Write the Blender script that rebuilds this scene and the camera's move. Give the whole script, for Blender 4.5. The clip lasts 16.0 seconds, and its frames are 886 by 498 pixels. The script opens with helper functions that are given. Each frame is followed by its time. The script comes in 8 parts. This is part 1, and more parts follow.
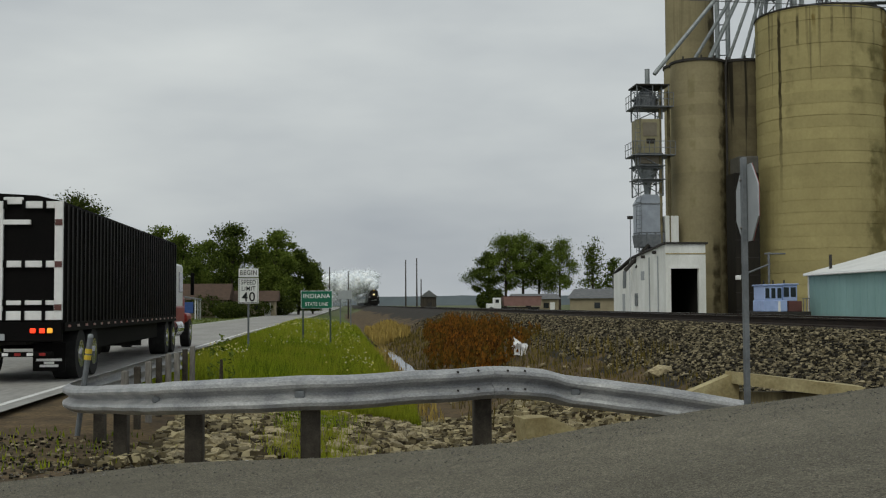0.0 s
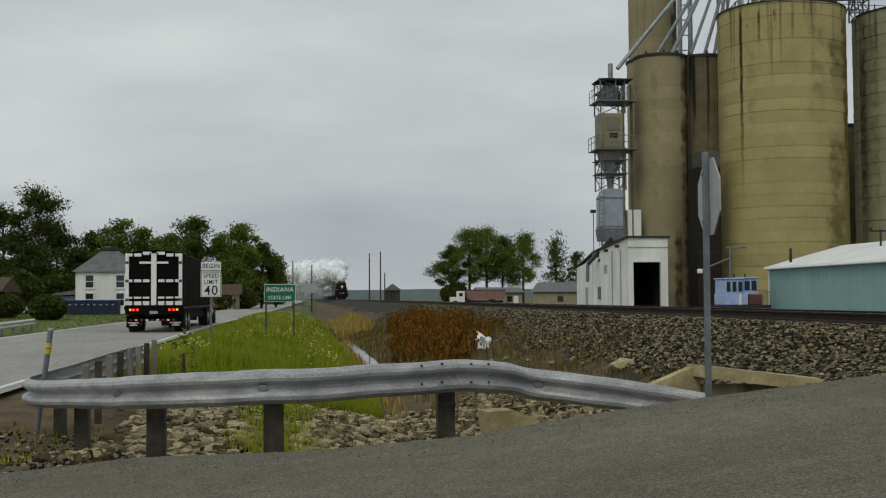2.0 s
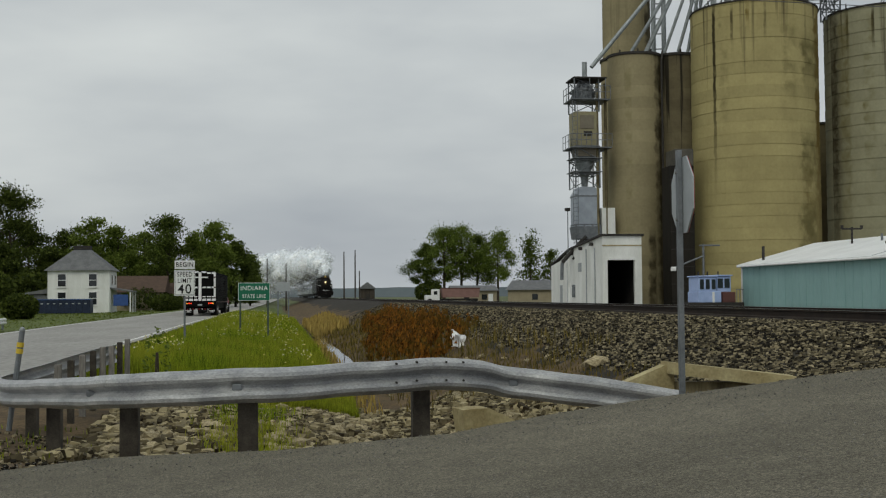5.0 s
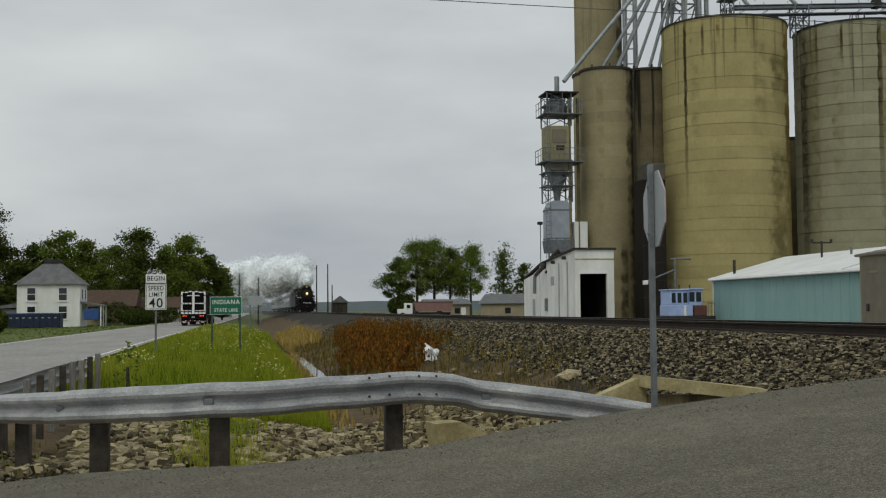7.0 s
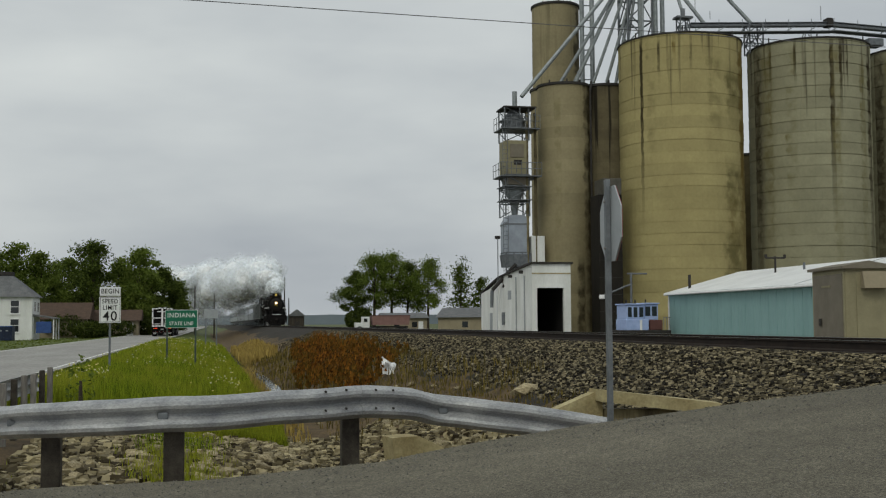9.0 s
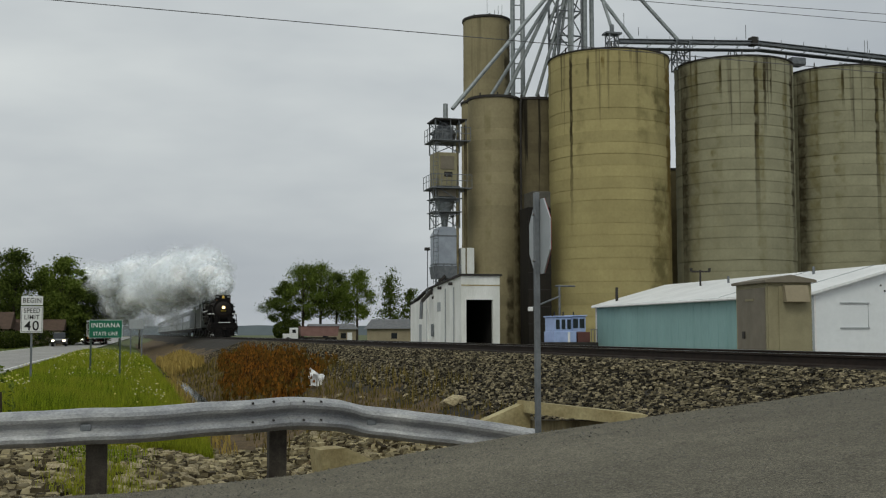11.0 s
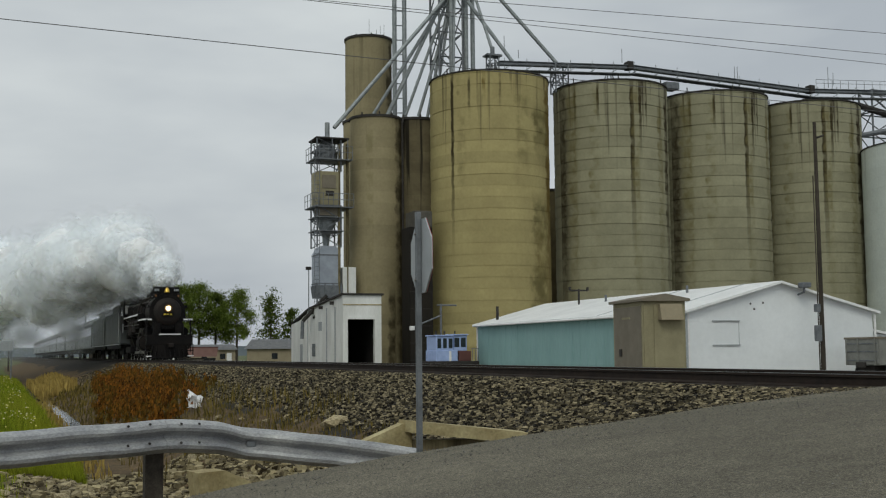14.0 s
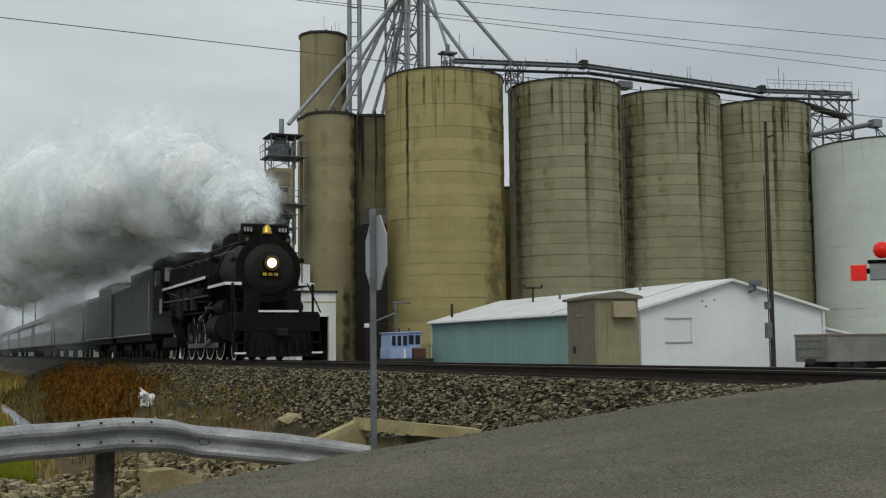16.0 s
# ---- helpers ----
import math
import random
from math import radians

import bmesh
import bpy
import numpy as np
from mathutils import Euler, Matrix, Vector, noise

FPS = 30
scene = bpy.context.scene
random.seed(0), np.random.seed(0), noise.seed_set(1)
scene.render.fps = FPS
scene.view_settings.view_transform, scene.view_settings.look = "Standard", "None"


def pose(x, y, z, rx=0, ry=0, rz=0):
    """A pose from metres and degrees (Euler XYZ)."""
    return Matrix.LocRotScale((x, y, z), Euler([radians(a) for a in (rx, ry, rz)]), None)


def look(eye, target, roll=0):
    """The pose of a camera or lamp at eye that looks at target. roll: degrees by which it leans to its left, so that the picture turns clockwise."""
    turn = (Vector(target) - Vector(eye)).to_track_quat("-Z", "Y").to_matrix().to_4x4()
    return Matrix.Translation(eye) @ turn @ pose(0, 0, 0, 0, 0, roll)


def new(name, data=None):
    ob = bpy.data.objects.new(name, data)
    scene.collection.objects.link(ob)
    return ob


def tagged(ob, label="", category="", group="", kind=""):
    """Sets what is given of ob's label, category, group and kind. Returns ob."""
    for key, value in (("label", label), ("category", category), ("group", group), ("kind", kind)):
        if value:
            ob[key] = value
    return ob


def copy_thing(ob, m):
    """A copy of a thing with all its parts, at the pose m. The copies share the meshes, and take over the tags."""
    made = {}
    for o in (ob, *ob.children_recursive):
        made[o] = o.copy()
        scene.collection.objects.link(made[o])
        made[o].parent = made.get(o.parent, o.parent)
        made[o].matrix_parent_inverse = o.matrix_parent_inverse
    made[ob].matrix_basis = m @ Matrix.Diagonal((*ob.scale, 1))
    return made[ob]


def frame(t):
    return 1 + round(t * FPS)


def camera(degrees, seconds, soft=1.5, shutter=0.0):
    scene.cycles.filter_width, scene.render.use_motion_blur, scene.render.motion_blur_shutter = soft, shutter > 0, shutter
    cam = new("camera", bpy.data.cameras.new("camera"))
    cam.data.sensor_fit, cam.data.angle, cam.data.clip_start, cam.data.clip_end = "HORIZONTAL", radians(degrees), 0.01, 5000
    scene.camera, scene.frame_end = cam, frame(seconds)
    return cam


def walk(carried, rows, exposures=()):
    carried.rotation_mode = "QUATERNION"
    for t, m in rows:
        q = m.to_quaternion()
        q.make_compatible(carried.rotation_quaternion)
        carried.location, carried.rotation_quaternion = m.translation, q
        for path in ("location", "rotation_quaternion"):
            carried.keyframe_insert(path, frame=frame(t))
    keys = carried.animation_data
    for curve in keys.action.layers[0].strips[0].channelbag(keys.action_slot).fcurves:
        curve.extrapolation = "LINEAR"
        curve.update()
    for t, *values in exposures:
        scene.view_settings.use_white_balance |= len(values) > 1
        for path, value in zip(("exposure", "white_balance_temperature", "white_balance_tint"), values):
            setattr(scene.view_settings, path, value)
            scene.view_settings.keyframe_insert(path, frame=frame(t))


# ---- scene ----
EYE = 1.4
cam = camera(41.85, 16.0, soft=1.2, shutter=0.0)
TURNS = [
    (0.0, -5.137, 2.738, 0.293), (0.5, -5.863, 2.438, 0.296), (1.0, -6.168, 2.518, 0.436),
    (1.5, -6.920, 2.479, 0.335), (2.0, -6.928, 2.406, 0.307), (2.5, -7.227, 2.807, 0.534),
    (3.0, -7.177, 2.619, 0.291), (3.5, -7.402, 2.240, 0.234), (4.0, -7.472, 2.268, 0.314),
    (6.5, -9.420, 2.596, 0.478), (7.0, -9.526, 2.977, 0.490), (7.5, -10.064, 3.137, 0.379),
    (8.0, -10.566, 3.241, 0.369), (10.5, -14.022, 4.152, 0.158), (11.0, -15.115, 4.191, 0.125),
    (11.5, -16.344, 4.839, 0.425), (12.0, -17.951, 5.523, 0.387), (12.5, -19.709, 5.619, 0.388),
    (13.0, -20.553, 5.622, 0.519), (13.5, -20.430, 5.391, 0.540), (14.0, -20.982, 5.111, 0.544),
    (14.5, -21.723, 4.984, 0.602), (15.0, -22.597, 4.975, 0.667), (15.5, -22.557, 4.939, 0.680),
    (16.0, -23.229, 4.960, 0.616)]
walk(cam, [(t, pose(0, 0, EYE, 0, 0, yaw) @ pose(0, 0, 0, pitch) @ pose(0, 0, 0, 0, roll) @ pose(0, 0, 0, 90))
           for t, yaw, pitch, roll in TURNS], exposures=[(0.0, -0.18, 6850, 0.0), (8.0, -0.16, 6850, 0.0), (16.0, -0.11, 6700, 0.0)])

# ---- world and sun: an overcast morning ----
world = bpy.data.worlds.new("overcast_sky")
scene.world = world
world.use_nodes = True
wn, wl = world.node_tree.nodes, world.node_tree.links
wn.clear()
SUN_EL, SUN_ROT = 48.0, 215.0
sky = wn.new("ShaderNodeTexSky")
sky.sky_type, sky.sun_disc = "NISHITA", False
sky.sun_elevation, sky.sun_rotation = radians(SUN_EL), radians(SUN_ROT)
sky.dust_density, sky.air_density = 4.0, 1.2
hsv = wn.new("ShaderNodeHueSaturation")
hsv.inputs["Saturation"].default_value = 0.22
wl.new(sky.outputs[0], hsv.inputs["Color"])
co = wn.new("ShaderNodeTexCoord")
mp = wn.new("ShaderNodeMapping")
mp.inputs["Scale"].default_value = (1.0, 1.0, 3.2)
wl.new(co.outputs["Generated"], mp.inputs["Vector"])
cl = wn.new("ShaderNodeTexNoise")
cl.inputs["Scale"].default_value, cl.inputs["Detail"].default_value, cl.inputs["Roughness"].default_value = 2.1, 5.0, 0.5
wl.new(mp.outputs[0], cl.inputs["Vector"])
cr = wn.new("ShaderNodeValToRGB")
cr.color_ramp.elements[0].position, cr.color_ramp.elements[0].color = 0.32, (5.3, 5.62, 6.75, 1)
cr.color_ramp.elements[1].position, cr.color_ramp.elements[1].color = 0.68, (8.9, 9.1, 10.0, 1)
wl.new(cl.outputs[0], cr.inputs[0])
mx = wn.new("ShaderNodeMix")
mx.data_type = "RGBA"
mx.inputs[0].default_value = 0.82
wl.new(hsv.outputs[0], mx.inputs[6])
wl.new(cr.outputs[0], mx.inputs[7])
bg = wn.new("ShaderNodeBackground")
bg.inputs[1].default_value = 0.091
wl.new(mx.outputs[2], bg.inputs[0])
wo = wn.new("ShaderNodeOutputWorld")
wl.new(bg.outputs[0], wo.inputs[0])

sun = new("sun", bpy.data.lights.new("sun", "SUN"))
sun.data.energy, sun.data.angle, sun.data.color = 0.9, radians(25), (1.0, 0.96, 0.9)
sun.matrix_world = look((-30, -40, 60), (0, 10, 0))


# ---- materials ----
def mat(name, a, b=None, rough=0.8, metal=0.0, scale=3.0, bump=0.0, fine=0.0, stretch=(1, 1, 1), emit=0.0, spec=0.3, rnd=0.0, detail=6.0, fscale=14.0):
    """Two colours mixed by a broad noise, a finer grain on top, relief and per-object variation."""
    m = bpy.data.materials.new(name)
    m.use_nodes = True
    n, l = m.node_tree.nodes, m.node_tree.links
    bs = n["Principled BSDF"]
    bs.inputs["Roughness"].default_value, bs.inputs["Metallic"].default_value = rough, metal
    bs.inputs["Specular IOR Level"].default_value = spec
    b = b or tuple(c * 0.75 for c in a)
    if max(a) < 0.6 and not emit:
        a, b = tuple(c * 0.76 for c in a), tuple(c * 0.76 for c in b)
    tc = n.new("ShaderNodeTexCoord")
    ma = n.new("ShaderNodeMapping")
    ma.inputs["Scale"].default_value = stretch
    l.new(tc.outputs["Object"], ma.inputs["Vector"])
    no = n.new("ShaderNodeTexNoise")
    no.inputs["Scale"].default_value, no.inputs["Detail"].default_value, no.inputs["Roughness"].default_value = scale, detail, 0.62
    l.new(ma.outputs[0], no.inputs["Vector"])
    rp = n.new("ShaderNodeValToRGB")
    rp.color_ramp.elements[0].position, rp.color_ramp.elements[0].color = 0.36, (*b, 1)
    rp.color_ramp.elements[1].position, rp.color_ramp.elements[1].color = 0.64, (*a, 1)
    l.new(no.outputs[0], rp.inputs[0])
    out = rp.outputs[0]
    if fine:
        n2 = n.new("ShaderNodeTexNoise")
        n2.inputs["Scale"].default_value, n2.inputs["Detail"].default_value = scale * fscale, 3.0
        l.new(ma.outputs[0], n2.inputs["Vector"])
        mr = n.new("ShaderNodeMapRange")
        mr.inputs["From Min"].default_value, mr.inputs["From Max"].default_value = 0.3, 0.7
        mr.inputs["To Min"].default_value, mr.inputs["To Max"].default_value = 1 - fine, 1 + fine
        l.new(n2.outputs[0], mr.inputs["Value"])
        hs = n.new("ShaderNodeHueSaturation")
        l.new(out, hs.inputs["Color"])
        l.new(mr.outputs[0], hs.inputs["Value"])
        out = hs.outputs[0]
    if rnd:
        oi = n.new("ShaderNodeObjectInfo")
        m3 = n.new("ShaderNodeMapRange")
        m3.inputs["To Min"].default_value, m3.inputs["To Max"].default_value = 1 - rnd, 1 + rnd
        l.new(oi.outputs["Random"], m3.inputs["Value"])
        h3 = n.new("ShaderNodeHueSaturation")
        l.new(out, h3.inputs["Color"])
        l.new(m3.outputs[0], h3.inputs["Value"])
        out = h3.outputs[0]
    l.new(out, bs.inputs["Base Color"])
    if bump:
        bu = n.new("ShaderNodeBump")
        bu.inputs["Strength"].default_value, bu.inputs["Distance"].default_value = bump, 0.02
        l.new(no.outputs[0], bu.inputs["Height"])
        l.new(bu.outputs[0], bs.inputs["Normal"])
    if emit:
        bs.inputs["Emission Color"].default_value, bs.inputs["Emission Strength"].default_value = (*a, 1), emit
    return m


def island_mat(name, a, b, rough=0.8, skew=1.0, thin=0.0, patch=None, patch_scale=0.5):
    """Pieces joined in one mesh, each with its own shade between two colours; thin leaves let light through,
    and a third colour may come and go in broad patches."""
    m = bpy.data.materials.new(name)
    m.use_nodes = True
    n, l = m.node_tree.nodes, m.node_tree.links
    bs = n["Principled BSDF"]
    bs.inputs["Roughness"].default_value, bs.inputs["Specular IOR Level"].default_value = rough, 0.15
    g = n.new("ShaderNodeNewGeometry")
    pw = n.new("ShaderNodeMath")
    pw.operation, pw.inputs[1].default_value = "POWER", skew
    l.new(g.outputs["Random Per Island"], pw.inputs[0])
    rp = n.new("ShaderNodeValToRGB")
    rp.color_ramp.elements[0].color, rp.color_ramp.elements[1].color = (*a, 1), (*b, 1)
    l.new(pw.outputs[0], rp.inputs[0])
    col = rp.outputs[0]
    if patch:
        tc, no, mr, mx = n.new("ShaderNodeTexCoord"), n.new("ShaderNodeTexNoise"), n.new("ShaderNodeMapRange"), n.new("ShaderNodeMix")
        no.inputs["Scale"].default_value, no.inputs["Detail"].default_value = patch_scale, 4.0
        l.new(tc.outputs["Object"], no.inputs["Vector"])
        mr.inputs["From Min"].default_value, mr.inputs["From Max"].default_value = 0.42, 0.66
        mr.inputs["To Max"].default_value = 0.75
        l.new(no.outputs[0], mr.inputs["Value"])
        mx.data_type = "RGBA"
        mx.inputs[7].default_value = (*patch, 1)
        l.new(mr.outputs[0], mx.inputs[0])
        l.new(col, mx.inputs[6])
        col = mx.outputs[2]
    l.new(col, bs.inputs["Base Color"])
    if thin:
        tl, ms = n.new("ShaderNodeBsdfTranslucent"), n.new("ShaderNodeMixShader")
        l.new(col, tl.inputs[0])
        ms.inputs[0].default_value = thin
        l.new(bs.outputs[0], ms.inputs[1])
        l.new(tl.outputs[0], ms.inputs[2])
        l.new(ms.outputs[0], n["Material Output"].inputs[0])
    return m


def worn_asphalt(name):
    """Old asphalt: pale chips in dark binder, tyre-polished lanes along the road and brown dust in broad patches."""
    m = mat(name, (0.195, 0.178, 0.135), (0.128, 0.117, 0.089), rough=0.92, scale=0.32, fine=0.0, stretch=(0.35, 1.0, 1.0), detail=8.0, spec=0.2)
    n, l = m.node_tree.nodes, m.node_tree.links
    bs = n["Principled BSDF"]
    col = bs.inputs["Base Color"].links[0].from_socket
    tc = n.new("ShaderNodeTexCoord")
    for scale, lo, hi, a, b, detail in ((110.0, 0.36, 0.64, 0.52, 1.55, 2.0), (42.0, 0.34, 0.66, 0.70, 1.34, 2.0), (4.0, 0.3, 0.7, 0.88, 1.12, 5.0)):
        no, mr, hs = n.new("ShaderNodeTexNoise"), n.new("ShaderNodeMapRange"), n.new("ShaderNodeHueSaturation")
        no.inputs["Scale"].default_value, no.inputs["Detail"].default_value = scale, detail
        l.new(tc.outputs["Object"], no.inputs["Vector"])
        for k, v in (("From Min", lo), ("From Max", hi), ("To Min", a), ("To Max", b)):
            mr.inputs[k].default_value = v
        l.new(no.outputs[0], mr.inputs["Value"])
        l.new(col, hs.inputs["Color"])
        l.new(mr.outputs[0], hs.inputs["Value"])
        col = hs.outputs[0]
    l.new(col, bs.inputs["Base Color"])
    return m


def silo_mat(name, a, b, stain, amount, top, marks=(), bands=0.08):
    """Slip-formed concrete: cloudy colour, bands of each pour, dark run-off streaks that start at the rim."""
    m = mat(name, a, b, rough=0.9, scale=0.35, fine=0.05, bump=0.04, spec=0.15)
    n, l = m.node_tree.nodes, m.node_tree.links
    bs = n["Principled BSDF"]
    base = bs.inputs["Base Color"].links[0].from_socket
    tc = n.new("ShaderNodeTexCoord")
    sp = n.new("ShaderNodeSeparateXYZ")
    l.new(tc.outputs["Object"], sp.inputs[0])
    # shade of each pour
    dv = n.new("ShaderNodeMath")
    dv.operation, dv.inputs[1].default_value = "DIVIDE", 0.92
    l.new(sp.outputs[2], dv.inputs[0])
    fl = n.new("ShaderNodeMath")
    fl.operation = "FLOOR"
    l.new(dv.outputs[0], fl.inputs[0])
    wnz = n.new("ShaderNodeTexWhiteNoise")
    wnz.noise_dimensions = "1D"
    l.new(fl.outputs[0], wnz.inputs["W"])
    mr = n.new("ShaderNodeMapRange")
    mr.inputs["To Min"].default_value, mr.inputs["To Max"].default_value = 1 - bands, 1 + bands
    l.new(wnz.outputs["Value"], mr.inputs["Value"])
    hs = n.new("ShaderNodeHueSaturation")
    l.new(base, hs.inputs["Color"])
    l.new(mr.outputs[0], hs.inputs["Value"])
    # vertical streaks
    ma = n.new("ShaderNodeMapping")
    ma.inputs["Scale"].default_value = (1.0, 1.0, 0.035)
    l.new(tc.outputs["Object"], ma.inputs["Vector"])
    st = n.new("ShaderNodeTexNoise")
    st.inputs["Scale"].default_value, st.inputs["Detail"].default_value = 1.9, 4.0
    l.new(ma.outputs[0], st.inputs["Vector"])
    hz = n.new("ShaderNodeMapRange")
    hz.inputs["From Min"].default_value, hz.inputs["From Max"].default_value = top * 0.5, top
    hz.inputs["To Min"].default_value, hz.inputs["To Max"].default_value = 0.70, 0.535
    l.new(sp.outputs[2], hz.inputs["Value"])
    df = n.new("ShaderNodeMath")
    df.operation = "SUBTRACT"
    l.new(st.outputs[0], df.inputs[0])
    l.new(hz.outputs[0], df.inputs[1])
    gain = n.new("ShaderNodeMath")
    gain.operation, gain.inputs[1].default_value, gain.use_clamp = "MULTIPLY", 14.0 * amount, True
    l.new(df.outputs[0], gain.inputs[0])
    mx = n.new("ShaderNodeMix")
    mx.data_type = "RGBA"
    mx.inputs[7].default_value = (*stain, 1)
    l.new(gain.outputs[0], mx.inputs[0])
    l.new(hs.outputs[0], mx.inputs[6])
    last = mx.outputs[2]
    if marks:
        def calc(op, p, q, clamp=False):
            k = n.new("ShaderNodeMath")
            k.operation, k.use_clamp = op, clamp
            for i, v in enumerate((p, q)):
                if isinstance(v, (int, float)):
                    k.inputs[i].default_value = v
                else:
                    l.new(v, k.inputs[i])
            return k.outputs[0]
        wob = n.new("ShaderNodeTexNoise")
        wob.inputs["Scale"].default_value, wob.inputs["Detail"].default_value = 1.1, 5.0
        l.new(tc.outputs["Object"], wob.inputs["Vector"])
        swing = calc("SUBTRACT", wob.outputs[0], 0.5)
        turn = calc("ARCTAN2", sp.outputs[1], sp.outputs[0])
        for deg, half, z0, z1, power, colour in marks:
            # one mark, run-off stain and painted bin shade alike: a bearing on the wall, its half width, foot and head,
            # and how dense it is
            d = calc("ABSOLUTE", calc("ADD", calc("SUBTRACT", turn, radians(deg)), calc("MULTIPLY", swing, radians(half) * 1.6)), 0.0)
            side = calc("MULTIPLY", calc("SUBTRACT", 1.0, calc("DIVIDE", d, radians(half))), 2.2, True)
            foot = calc("DIVIDE", calc("SUBTRACT", sp.outputs[2], z0), (z1 - z0) * 0.55, True)
            head = calc("MULTIPLY", calc("SUBTRACT", z1, sp.outputs[2]), 0.8, True)
            patchy = calc("ADD", calc("MULTIPLY", swing, 2.4), power, True)
            w = calc("MULTIPLY", calc("MULTIPLY", side, patchy), calc("MULTIPLY", foot, head))
            mk = n.new("ShaderNodeMix")
            mk.data_type = "RGBA"
            mk.inputs[7].default_value = (*colour, 1)
            l.new(w, mk.inputs[0])
            l.new(last, mk.inputs[6])
            last = mk.outputs[2]
    l.new(last, bs.inputs["Base Color"])
    return m


